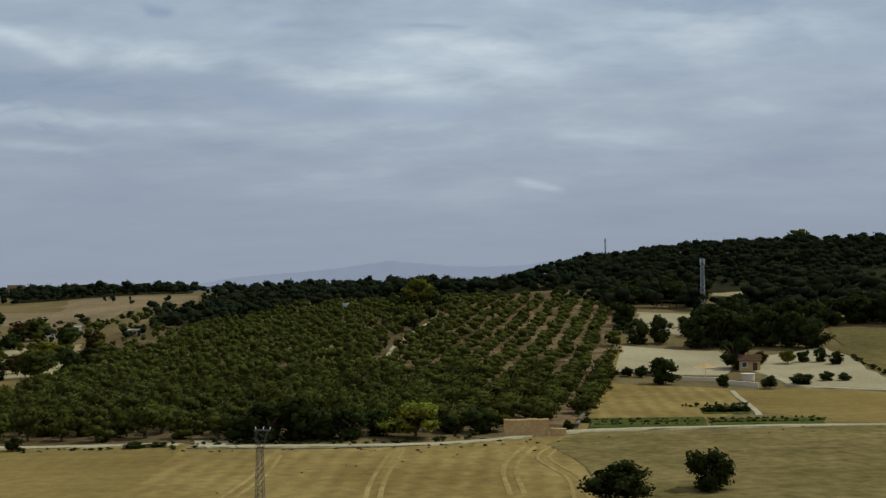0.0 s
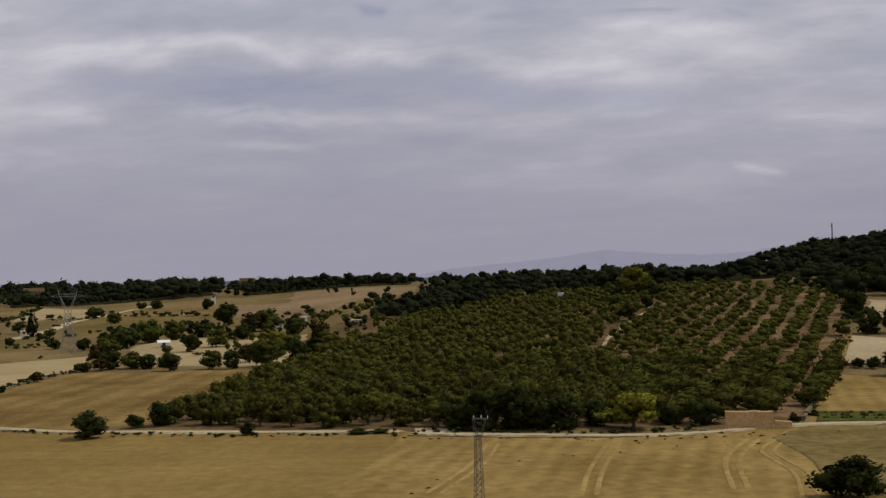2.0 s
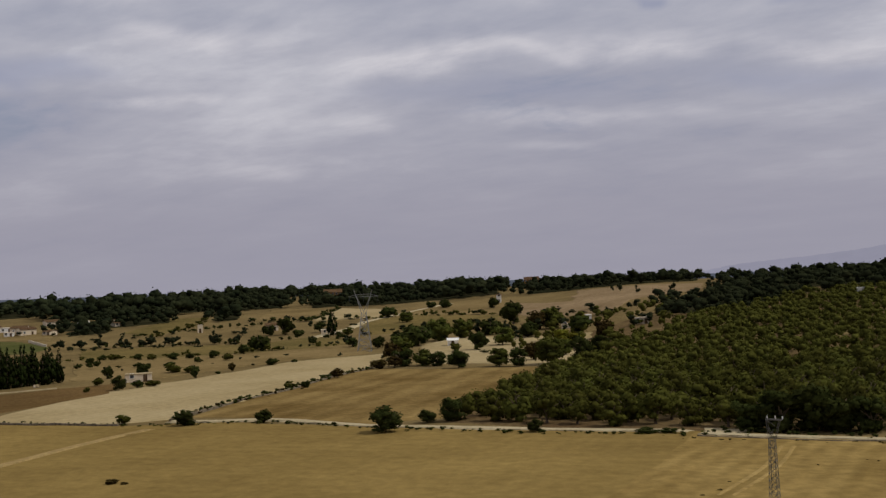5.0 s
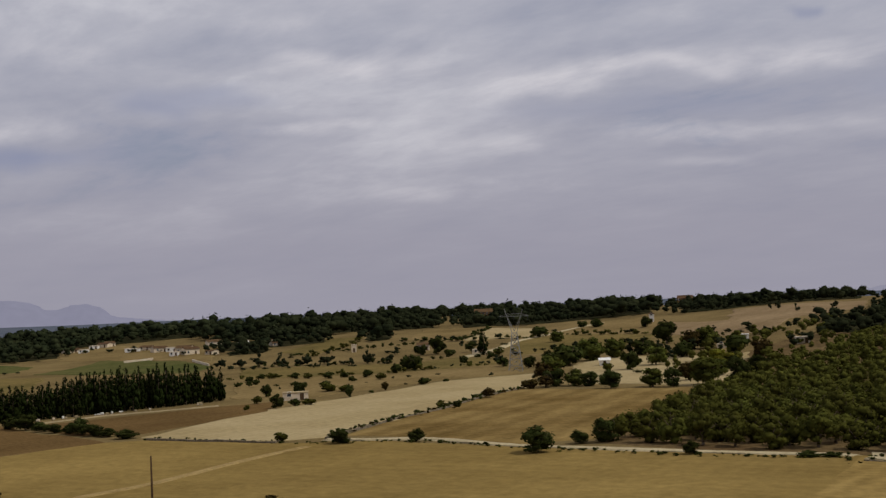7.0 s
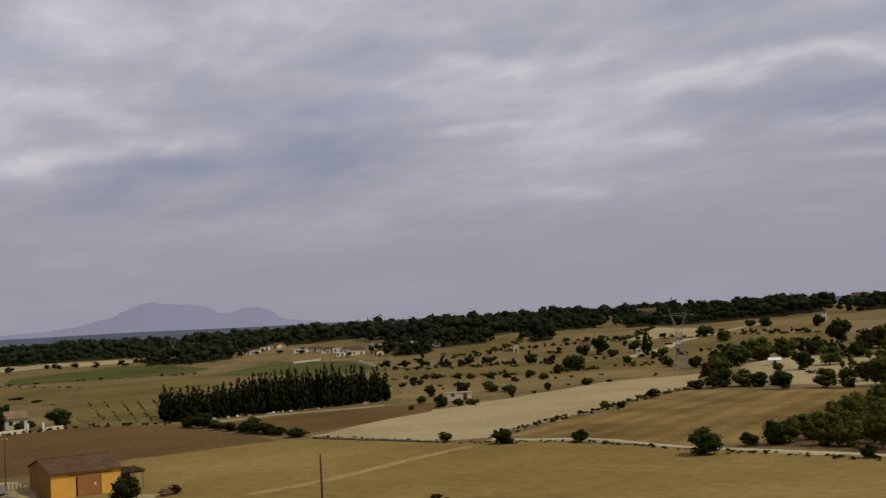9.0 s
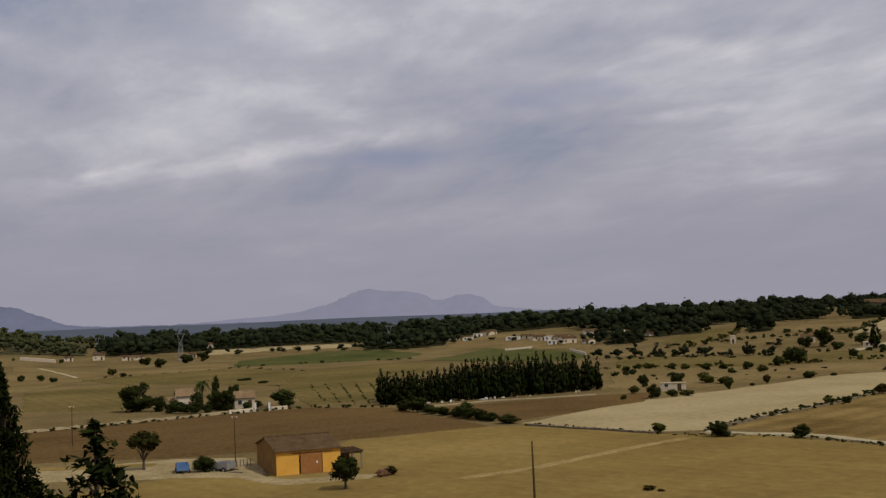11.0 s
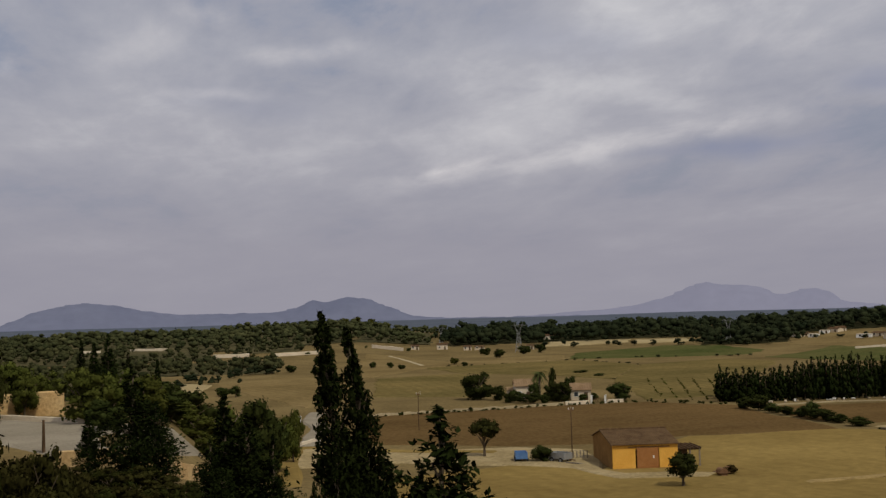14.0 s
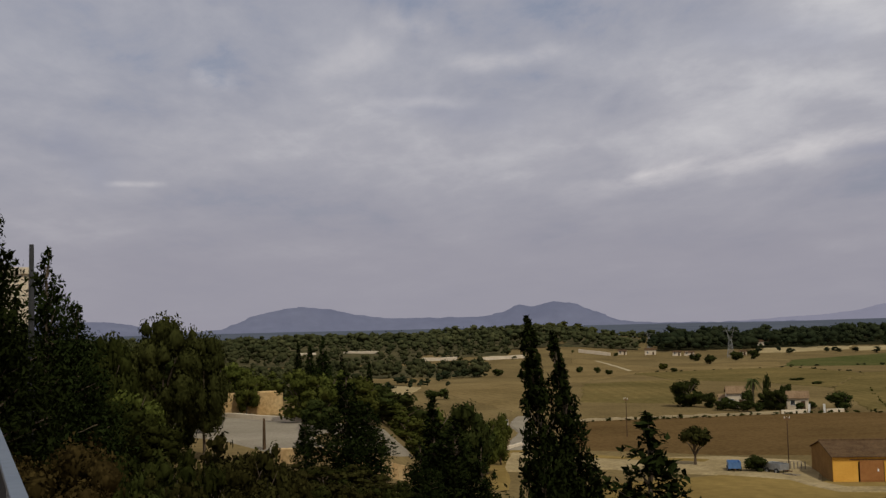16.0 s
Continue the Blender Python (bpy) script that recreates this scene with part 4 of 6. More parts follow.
woods("hill_woods", [(7.0, 25, 420, 740), (6.5, 9.7, 396, 420), (8.7, 9.7, 315, 400), (9.4, 12.8, 392, 425), (12.5, 13.4, 330, 420), (13.2, 19, 318, 420), (19, 26, 350, 420)], 6.4, 7.2, "farwood", "dark evergreen woods on the hill", 71, n=30, wide=1.2)
woods("north_woods", [(-12.2, 8.5, 440, 640), (-12, -7, 430, 450), (-22, -12, 645, 850), (-15, -8, 420, 500)], 7.0, 6.4, "farwood", "dark woods behind the olive grove", 72, n=28, wide=1.15)
woods("middle_woods", [(-33, -22, 655, 880), (-45.5, -33, 672, 900), (-45.5, -38.6, 606, 672), (-44.6, -41.9, 572, 606), (-37.6, -35.6, 600, 670)], 7.6, 8.4, "farwood", "dark pine woods on the low ridge", 73, wide=1.1)
woods("knoll_woods", [(-46.0, -39.5, 690, 790)], 8.5, 11.5, "farwood", "tall pines on the top of the low ridge", 78, wide=0.9, floor=False)
woods("plain_woods", [(-70, -45, 728, 930), (-57.2, -51.6, 662, 735)], 8.0, 8.8, "farwood", "dark band of pine woods across the plain", 74, wide=1.1)
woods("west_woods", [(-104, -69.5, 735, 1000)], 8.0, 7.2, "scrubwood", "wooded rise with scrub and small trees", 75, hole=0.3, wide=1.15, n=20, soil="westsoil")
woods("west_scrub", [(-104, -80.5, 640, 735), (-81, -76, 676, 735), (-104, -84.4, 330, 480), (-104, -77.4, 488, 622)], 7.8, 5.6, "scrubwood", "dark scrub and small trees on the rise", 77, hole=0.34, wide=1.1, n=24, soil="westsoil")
woods("scrub_trees", [(-23, -13.5, 330, 470), (-19, -16.5, 300, 340)], 9.5, 4.5, "olive", "scattered small trees and scrub between the houses", 76, hole=0.5, floor=False)


# ---------------------------------------------------------------- single trees and bushes
def column_near(kind, seed, n, size, fat, ragged, label, leaf="cypress", droop=0.5, tufts=150):
    rng = np.random.default_rng(seed)
    root = new("cypress_tree")
    verts, faces = [], []
    tube(verts, faces, [(0, 0, -0.03), (0.003, 0, 0.3), (0.0, 0.004, 0.92)], [0.02, 0.014, 0.002], 8)
    lobes = []
    for i in range(tufts):
        z = rng.uniform(0.02, 0.985) ** 0.9
        env = fat * min(1.0, (z / 0.2) ** 0.6) * (1 - z) ** 0.85 * 1.5
        a = rng.uniform(0, 6.28)
        r = env * rng.uniform(0.3, 1.0) * (1 + ragged * rng.uniform(-0.7, 0.9))
        s = max(0.011, env * rng.uniform(0.2, 0.42))
        lobes.append((r * math.cos(a), r * math.sin(a), z, s, 1.9 if ragged < 0.7 else 1.1))
        if i % 4 == 0:
            tube(verts, faces, [(0, 0, max(0.02, z - 0.08)), (r * math.cos(a) * 0.9, r * math.sin(a) * 0.9, z)], [0.005, 0.0015], 4)
    mesh_object("trunk", verts, faces, M["bark"], root, flat=False)
    pts, d = crown_points(rng, lobes, n, 0.25, 1.3)
    d[:, 2] += droop
    card_mesh("crown", cards(rng, pts, size * 0.92, 2.5, outward=d * 0.5), M[leaf], root)
    tagged(root, label, "cypress")
    SPECIES.setdefault(kind, []).append([root, False])


for s in range(3):
    column_near("cyp", 80 + s, 4500, 0.0105, 0.11, 0.4, "tall dark green cypress on the slope", tufts=170)
for s in range(3):
    column_near("conifer", 90 + s, 7000, 0.0102, 0.19, 0.6, "ragged dark conifer with loose side branches", tufts=170)
for s in range(2):
    column_near("firnear", 93 + s, 15000, 0.0064, 0.19, 0.6, "tall dense dark conifer beside the terrace", tufts=230)
for s in range(2):
    column_near("cypnear", 87 + s, 15000, 0.0066, 0.11, 0.45, "tall dark green cypress on the slope", tufts=230)
for s in range(2):
    broad("midoak", 107 + s, "oak", 2200, 0.032, 0.0, 34, 0.16, 0.45, 0.03, 6, "dark green tree below the slope", "tree", 0.48)
for s in range(2):
    broad("midgarden", 117 + s, "garden", 2500, 0.03, 0.02, 34, 0.16, 0.45, 0.03, 6, "mid green rounded garden tree beside the road", "tree", 0.48)
for s in range(2):
    broad("pine", 95 + s, "pine", 10000, 0.0145, 0.16, 60, 0.13, 0.5, 0.03, 8, "large dark brownish green pine on the slope", "pine_tree", 0.47)
for s in range(2):
    broad("nearoak", 97 + s, "slope", 4200, 0.02, 0.0, 44, 0.15, 0.45, 0.03, 7, "dark green garden tree on the slope", "tree", 0.48)
for s in range(2):
    broad("nearbush", 99 + s, "brownleaf", 4600, 0.019, -0.05, 50, 0.13, 0.4, 0.02, 8, "dark brownish green bush below the terrace", "shrub", 0.48, "shrub")
for s in range(2):
    broad("lownearbush", 123 + s, "brownleaf", 1500, 0.034, -0.2, 26, 0.17, 0.4, 0.02, 6, "dark brownish green bush below the terrace", "shrub", 0.48, "shrub")
    broad("lowdarkbush", 127 + s, "slope", 1500, 0.034, -0.2, 26, 0.17, 0.4, 0.02, 6, "dark green bush below the terrace", "shrub", 0.48, "shrub")
broad("nearbrush", 103, "dryleaf", 12000, 0.012, -0.05, 50, 0.13, 0.4, 0.02, 8, "brownish dry garden shrub beside the terrace", "shrub", 0.48, "shrub")


def plant_to(kind, az, d, top, wide, pick=0, label="", group="", lean=0.0):
    """Plants a tree whose tip stands at the elevation top (degrees) seen from the viewpoint."""
    tall = 22 + d * math.tan(radians(top)) - at(az, d).z
    return plant(kind, az, d, max(0.8, tall), wide, pick, label=label, group=group, lean=lean)


# the slope below the viewpoint: conifers and cypresses, then broad trees, then bushes under the terrace
SLOPE = []
SLOPE += [
    ("conifer", -69.85, 35, -4.4, 6.3), ("conifer", -70.9, 36, -6.8, 2.6), ("conifer", -76.3, 36, -7.9, 1.6), ("conifer", -75.1, 37, -5.7, 2.4), ("conifer", -85.1, 45, -1.9, 3.3), ("conifer", -84.0, 44, -3.6, 2.6), ("cyp", -87.2, 48, -4.1, 1.6),
    ("cyp", -80.7, 44, -3.4, 2.5), ("conifer", -79.6, 43, -4.4, 3.6), ("conifer", -78.3, 43, -5.5, 2.4), ("conifer", -81.4, 41, -5.5, 1.9), ("cyp", -86.25, 96, -0.26, 2.4), ("cyp", -86.9, 97, -0.65, 2.0), ("cyp", -87.5, 98, -0.5, 1.8),
    ("cyp", -85.3, 96, -1.2, 2.2), ("cyp", -83.9, 96, -1.6, 1.8), ("firnear", -99.6, 30, 4.5, 3.4), ("firnear", -98.3, 31, 1.9, 3.2), ("firnear", -102.1, 24, 6.9, 3.6), ("firnear", -103.4, 25, 7.0, 3.6),
]
SLOPE += [
    ("firnear", -101.0, 32, 2.0, 3.4), ("pine", -94.2, 60, 1.35, 4.9), ("pine", -92.2, 62, 0.7, 3.4), ("nearoak", -96.9, 55, 0.9, 3.4), ("nearoak", -98.6, 44, -0.6, 4.2), ("nearoak", -97.4, 38, -2.2, 3.6), ("midgarden", -95.6, 52, -1.9, 3.4),
    ("nearoak", -100.4, 40, 0.2, 4.4), ("nearoak", -95.2, 40, -3.6, 3.4), ("nearoak", -93.4, 64, -2.9, 2.6), ("nearoak", -92.0, 78, -3.6, 2.4), ("nearbush", -91.6, 18, -4.75, 1.9), ("nearbush", -90.3, 19, -5.2, 1.4), ("nearbush", -89.2, 20, -6.2, 1.3),
    ("darkbush", -95.2, 17, -4.3, 1.5), ("darkbush", -93.6, 16, -5.0, 1.2), ("nearbush", -92.9, 14, -6.2, 1.2), ("nearbush", -90.4, 15, -6.6, 1.3), ("darkbush", -96.9, 14, -5.4, 1.0), ("nearbush", -87.6, 14, -7.9, 1.0),
]
SLOPE += [
    ("darkbush", -85.9, 14, -8.2, 0.9), ("nearbush", -84.4, 15, -8.0, 1.1), ("nearbush", -88.9, 14, -7.2, 1.0), ("nearbush", -87.8, 32, -6.75, 2.0), ("darkbush", -86.3, 32, -6.95, 1.8), ("nearbush", -84.9, 33, -6.85, 2.0), ("darkbush", -83.4, 38, -7.2, 1.6),
    ("nearbush", -88.3, 22, -7.1, 1.4), ("darkbush", -86.9, 22, -7.3, 1.3), ("nearbush", -85.6, 23, -7.1, 1.5), ("darkbush", -84.2, 24, -7.4, 1.3), ("darkbush", -94.4, 12, -6.6, 1.0), ("nearbrush", -98.9, 9.0, -3.9, 1.5), ("nearbrush", -101.2, 9.5, -4.2, 1.3),
    ("nearbrush", -97.4, 7.5, -6.0, 0.9), ("nearbrush", -99.6, 7.0, -6.2, 1.2), ("nearbush", -95.9, 8.0, -7.6, 0.9), ("midgarden", -87.4, 84, -1.8, 4.6), ("midgarden", -86.0, 86, -1.6, 4.8), ("midgarden", -84.6, 88, -2.3, 4.4),
]
SLOPE += [
    ("midoak", -86.4, 78, -3.3, 3.4), ("midgarden", -90.1, 94, -2.0, 2.6), ("midoak", -84.0, 104, -2.6, 6.5), ("midoak", -82.4, 120, -3.0, 7.5), ("midgarden", -80.8, 132, -3.4, 7.0), ("midoak", -79.2, 150, -3.4, 7.5), ("midgarden", -78.0, 165, -4.2, 6.0),
    ("midoak", -78.6, 160, -3.9, 6.0), ("midgarden", -82.0, 105, -4.1, 5.0), ("midgarden", -83.3, 108, -3.6, 6.0), ("midoak", -79.8, 128, -4.5, 6.0), ("midgarden", -77.3, 176, -4.3, 5.0), ("midgarden", -81.3, 96, -5.0, 4.0), ("midoak", -93.4, 90, -0.9, 8.0),
    ("midoak", -96.0, 92, -0.4, 8.0), ("midgarden", -90.7, 104, -1.4, 5.0), ("midgarden", -89.3, 106, -1.7, 4.6), ("midoak", -98.8, 88, 0.2, 8.0),
]
for i, (kind, az, d, top, wide) in enumerate(SLOPE):
    if kind in ("nearbush", "darkbush") and d >= 12:
        # low bushes stand in close clumps
        for k, off in enumerate((-0.42, 0.0, 0.4)):
            plant_to("low" + kind, az + off * wide / d * 57.3, d + (0.5, -0.3, 0.9)[k], top + (-0.3, 0.1, -0.15)[k], wide * (0.62, 0.7, 0.58)[k], i + k)
        continue
    plant_to(kind, az, d, top, wide, i)

plant_to("cypnear", -74.1, 38, 0.8, 2.9, 0, lean=-6)
plant_to("cypnear", -72.6, 38.6, -0.15, 3.0, 1, lean=-7)

# the lane and the grove's edge
LANE = []
LANE += [
    ("bush", 8.75, 110, 4.7, 7.4), ("bush", 13.25, 118, 4.9, 6.0), ("oak", -10.4, 160, 5.0, 6.5), ("oak", -9.0, 158.5, 6.4, 7.5), ("oak", -7.6, 158.5, 6.8, 7.5), ("oak", -6.2, 158.5, 6.2, 7.5), ("oak", -4.8, 158, 5.4, 6.5),
    ("oak", -3.5, 161, 4.2, 5.0), ("lime", -1.5, 157, 6.2, 8.4), ("lime", -3.0, 160, 3.0, 4.5), ("oak", 0.3, 162, 3.0, 4.0), ("oak", 2.0, 162, 4.8, 5.6), ("bush", 6.3, 166, 1.6, 2.0), ("lime", -1.3, 403, 13.5, 14.0),
    ("oak", -0.4, 400, 6.5, 8.0), ("oak", -2.3, 405, 6.5, 8.0), ("oak", -1.6, 340, 5.8, 7.0), ("oak", -2.6, 375, 6.0, 7.0), ("oak", 6.0, 408, 6.5, 8.0), ("oak", -0.6, 372, 5.0, 6.0),
]
LANE += [
    ("bush", -28.75, 166, 4.3, 6.0), ("bush", -26.6, 176, 2.4, 3.4), ("oak", -25.3, 177, 4.0, 5.2), ("bush", -21.1, 160.5, 2.2, 2.9), ("bush", -34.9, 187, 2.4, 3.4), ("bush", -38.8, 189, 2.8, 4.4), ("farbush", -41.75, 198, 1.9, 2.8),
    ("bush", -15.5, 157, 1.0, 3.6), ("bush", -14.4, 157, 0.9, 3.0), ("bush", -10.0, 157, 0.9, 2.6), ("farbush", -33.55, 248, 2.2, 2.8), ("farshrub", -32.75, 248, 2.2, 2.4), ("brush", -31.1, 270, 3.0, 4.4), ("brush", -29.0, 293, 3.2, 6.5),
    ("brush", -28.2, 296, 3.0, 4.5), ("oak", -27.8, 300, 5.0, 6.5), ("oak", -26.7, 300, 4.4, 6.0), ("oak", -26.0, 297, 3.6, 5.5), ("bush", -24.9, 285, 4.6, 6.2), ("oak", -22.8, 287, 4.6, 6.0),
]
LANE += [
    ("oak", -21.8, 285, 4.6, 5.0), ("oak", -20.2, 288, 6.6, 8.0), ("oak", -18.65, 289, 7.0, 6.5), ("brush", -21.0, 305, 5.0, 6.0), ("oak", -27.9, 350, 6.0, 8.0), ("oak", -26.9, 390, 8.0, 10.0), ("oak", -25.8, 410, 8.0, 10.0),
    ("oak", -27.6, 375, 7.0, 9.0), ("oak", -28.3, 325, 5.0, 6.5), ("farbush", -25.0, 352, 3.0, 3.6), ("oak", -23.9, 356, 5.2, 6.5), ("oak", -22.6, 372, 6.0, 8.0), ("oak", -22.0, 465, 8.5, 10.0), ("oak", -20.8, 430, 7.5, 9.0),
    ("oak", -20.0, 432, 8.0, 9.5), ("oak", -21.3, 400, 6.0, 8.0), ("oak", -24.6, 415, 7.0, 9.0), ("oak", -23.2, 420, 6.0, 8.0), ("lime", -19.6, 370, 4.5, 6.0), ("lime", -19.0, 345, 4.5, 6.0),
]
LANE += [
    ("oak", -17.6, 320, 5.0, 6.5), ("oak", -19.4, 320, 4.5, 5.0), ("oak", -18.6, 395, 6.0, 8.0), ("oak", -17.4, 370, 6.0, 8.0), ("farbush", -16.8, 345, 4.0, 6.0), ("farshrub", -43.2, 384, 2.6, 3.8), ("farshrub", -42.6, 395, 2.4, 3.4),
    ("farbush", -42.1, 393, 2.8, 4.4), ("farshrub", -40.9, 386, 2.7, 4.2), ("farbush", -40.3, 383, 2.4, 3.6), ("farshrub", -39.2, 377, 2.9, 4.8), ("farshrub", -38.4, 380, 2.6, 4.4), ("farshrub", -37.3, 375, 3.2, 4.8), ("farbush", -36.6, 358, 3.0, 4.0),
    ("farshrub", -35.8, 390, 4.0, 5.0), ("farshrub", -34.9, 404, 7.6, 7.0), ("farshrub", -35.2, 410, 6.0, 6.0), ("farshrub", -40.7, 317, 3.9, 4.4), ("farbush", -39.3, 316, 3.4, 6.0), ("farbush", -38.5, 312, 2.6, 4.6),
]
LANE += [
    ("farshrub", -38.2, 292, 3.8, 2.8), ("brush", -36.4, 312, 3.0, 2.6), ("farshrub", -42.4, 306, 4.0, 3.6), ("bush", -41.9, 268, 4.2, 4.4), ("farshrub", -41.0, 272, 2.2, 3.6), ("farbush", -40.3, 274, 2.0, 4.0), ("farshrub", -34.4, 327, 2.4, 4.6),
    ("farshrub", -33.3, 336, 1.3, 2.8), ("farshrub", -37.1, 303, 1.0, 1.8), ("farbush", -42.9, 285, 2.6, 3.4), ("oak", -33.7, 495, 8.6, 9.5), ("oak", -34.5, 500, 6.0, 7.0), ("oak", -31.9, 494, 5.5, 7.0), ("farshrub", -32.3, 432, 3.6, 4.0),
    ("farshrub", -31.0, 448, 3.8, 4.6), ("oak", -29.0, 390, 5.5, 6.0), ("oak", -30.3, 400, 4.0, 6.0), ("farshrub", -33.0, 480, 4.0, 6.0), ("farbush", -30.5, 470, 4.0, 6.0), ("oak", -27.5, 520, 5.0, 7.0),
]
LANE += [
    ("oak", -23.0, 560, 5.0, 6.0), ("farshrub", -25.5, 590, 5.0, 7.0), ("farshrub", -28.4, 560, 5.0, 8.0), ("farshrub", -26.2, 600, 4.0, 5.0),
]
for i, (kind, az, d, tall, wide) in enumerate(LANE):
    grow = 1.15 if -29 < az < -15 and d > 240 else 0.92 if d > 240 else 1.0
    if kind == "oak" and -29 < az < -17 and d > 280:
        kind = ("oak", "greenoak", "oak", "brush", "greenoak")[i % 5]
    plant("farshrub" if kind == "oak" and d > 330 else kind, az, d, tall * grow, wide * grow, i)

# the gardens and the farm on the right of the grove
GARDENS = []
GARDENS += [
    ("oak", 11.05, 235, 6.0, 7.6), ("oak", 14.6, 266, 9.0, 8.8), ("oak", 9.8, 307, 7.8, 8.0), ("oak", 11.0, 310, 8.4, 7.6), ("oak", 9.1, 345, 9.0, 9.0), ("bush", 16.2, 231, 3.0, 3.8), ("bush", 14.0, 231, 3.2, 3.0),
    ("bush", 9.3, 246, 2.4, 3.2), ("bush", 10.0, 246, 2.8, 3.4), ("bush", 17.75, 238, 2.8, 5.4), ("bush", 18.9, 246, 2.4, 3.6), ("bush", 19.7, 247, 2.0, 3.0), ("lime", 17.1, 276, 3.8, 4.6), ("oak", 17.85, 279, 3.6, 3.6),
    ("oak", 18.6, 280, 4.0, 3.6), ("oak", 19.3, 276, 3.4, 4.4), ("brush", 15.8, 275, 3.6, 4.0), ("oak", 12.8, 305, 10.0, 11.0), ("oak", 13.8, 308, 11.0, 12.0), ("oak", 15.0, 310, 11.5, 12.0),
]
GARDENS += [
    ("oak", 16.2, 310, 11.0, 12.0), ("oak", 17.3, 308, 10.0, 11.0), ("oak", 18.4, 306, 9.0, 10.0), ("oak", 13.3, 330, 10.5, 12.0), ("oak", 14.5, 335, 11.0, 12.0), ("oak", 15.8, 335, 11.0, 12.0), ("oak", 17.0, 335, 11.0, 12.0),
    ("oak", 18.2, 332, 10.0, 12.0), ("oak", 19.0, 352, 10.0, 12.0), ("oak", 20.4, 356, 10.0, 12.0), ("oak", 21.8, 356, 10.0, 12.0), ("oak", 12.2, 345, 4.5, 5.0), ("oak", 8.7, 385, 9.0, 10.0), ("farbush", 17.7, 690, 12.0, 17.0),
    ("farbush", 7.3, 200, 1.8, 2.2), ("bush", 7.2, 172, 1.4, 1.6), ("oak", 9.4, 398, 8.0, 10.0), ("oak", 10.2, 402, 8.5, 11.0), ("oak", 11.0, 404, 8.0, 11.0), ("oak", 11.8, 402, 8.5, 11.0), ("oak", 12.6, 396, 9.0, 11.0),
    ("oak", 9.9, 414, 9.0, 12.0), ("oak", 11.4, 416, 9.0, 12.0), ("oak", 12.9, 412, 9.0, 12.0), ("bush", 13.3, 188.5, 1.3, 2.6), ("bush", 13.9, 189, 1.5, 3.0), ("bush", 14.5, 189.5, 1.5, 3.0), ("bush", 15.0, 190, 1.3, 2.4),
]
for i, (kind, az, d, tall, wide) in enumerate(GARDENS):
    plant(kind, az, d, tall, wide, i + 1)

# round the villa and the barn
VILLA = []
VILLA += [
    ("oak", -67.85, 300, 9.0, 9.6), ("oak", -66.85, 296, 4.4, 4.6), ("oak", -65.0, 291, 5.0, 4.6), ("oak", -65.9, 293, 3.6, 4.0), ("oak", -63.4, 287, 5.6, 4.6), ("bush", -62.5, 285, 2.4, 3.0), ("oak", -63.85, 288, 6.6, 5.0),
    ("oak", -63.2, 300, 6.4, 5.0), ("bush", -60.7, 288, 5.0, 8.0), ("oak", -64.2, 292, 5.0, 4.4), ("oak", -67.3, 310, 4.0, 4.0), ("bush", -66.2, 287, 2.8, 4.4), ("bush", -65.6, 285, 2.9, 4.4), ("bush", -65.0, 283, 3.0, 4.4),
    ("bush", -64.5, 282, 2.6, 3.6), ("farshrub", -62.0, 292, 2.2, 3.0), ("farshrub", -64.0, 305, 8.4, 2.6), ("openolive", -67.6, 176, 6.4, 5.6), ("bush", -64.7, 169, 2.8, 4.0), ("openoak", -57.7, 144, 4.6, 5.0),
]
VILLA += [
    ("brush", -55.4, 155, 1.4, 2.4), ("brush", -42.35, 135, 0.8, 1.9), ("brush", -41.8, 134, 0.45, 1.2), ("bush", -53.9, 254, 4.0, 6.0), ("bush", -54.6, 258, 3.0, 4.6), ("bush", -53.2, 248, 2.4, 4.4), ("bush", -52.6, 243, 2.2, 4.4), ("bush", -51.9, 238, 2.4, 4.0), ("bush", -51.4, 234, 3.8, 5.0), ("bush", -50.8, 230, 2.6, 5.0), ("bush", -50.2, 227, 1.9, 4.4), ("bush", -49.3, 221, 1.9, 5.0),
    ("farbush", -43.4, 268, 1.6, 1.6), ("farshrub", -71.7, 492, 2.8, 3.6), ("farshrub", -72.3, 508, 3.0, 3.6), ("farshrub", -73.2, 517, 3.6, 4.0), ("farshrub", -68.5, 508, 2.2, 4.0), ("farbush", -69.0, 526, 4.0, 4.4), ("farshrub", -66.7, 600, 5.0, 7.0),
    ("farshrub", -65.4, 640, 6.0, 8.0), ("farshrub", -64.6, 650, 5.0, 7.0), ("farshrub", -67.4, 640, 5.0, 7.0), ("farshrub", -61.6, 400, 1.2, 5.0), ("farshrub", -62.6, 425, 1.4, 6.0), ("farshrub", -83.0, 380, 2.6, 3.2),
]
VILLA += [
    ("farshrub", -80.8, 350, 3.4, 5.0), ("farshrub", -80.1, 345, 3.6, 5.0), ("farshrub", -77.3, 500, 4.0, 6.0), ("farshrub", -75.9, 560, 5.0, 6.0), ("farshrub", -76.0, 470, 4.0, 6.0), ("farshrub", -75.6, 420, 3.0, 5.0), ("farshrub", -84.8, 350, 4.0, 6.0),
    ("farshrub", -75.5, 360, 2.6, 4.0),
]
for i, (kind, az, d, tall, wide) in enumerate(VILLA):
    plant(kind, az, d, tall, wide, i + 2)
for i, (az, d, tall, wide) in enumerate([(-74.0, 915, 9.0, 11), (-74.6, 920, 8.0, 10), (-73.2, 915, 8.0, 10), (-72.4, 905, 7.0, 9), (-75.6, 925, 6.5, 10), (-81.7, 930, 7.5, 8), (-76.5, 930, 7.0, 8), (-71.6, 890, 6.0, 9)]):
    plant("farbush" if i < 5 else "farshrub", az, d, tall, wide, i, label="rounded pine on the top of the wooded rise")
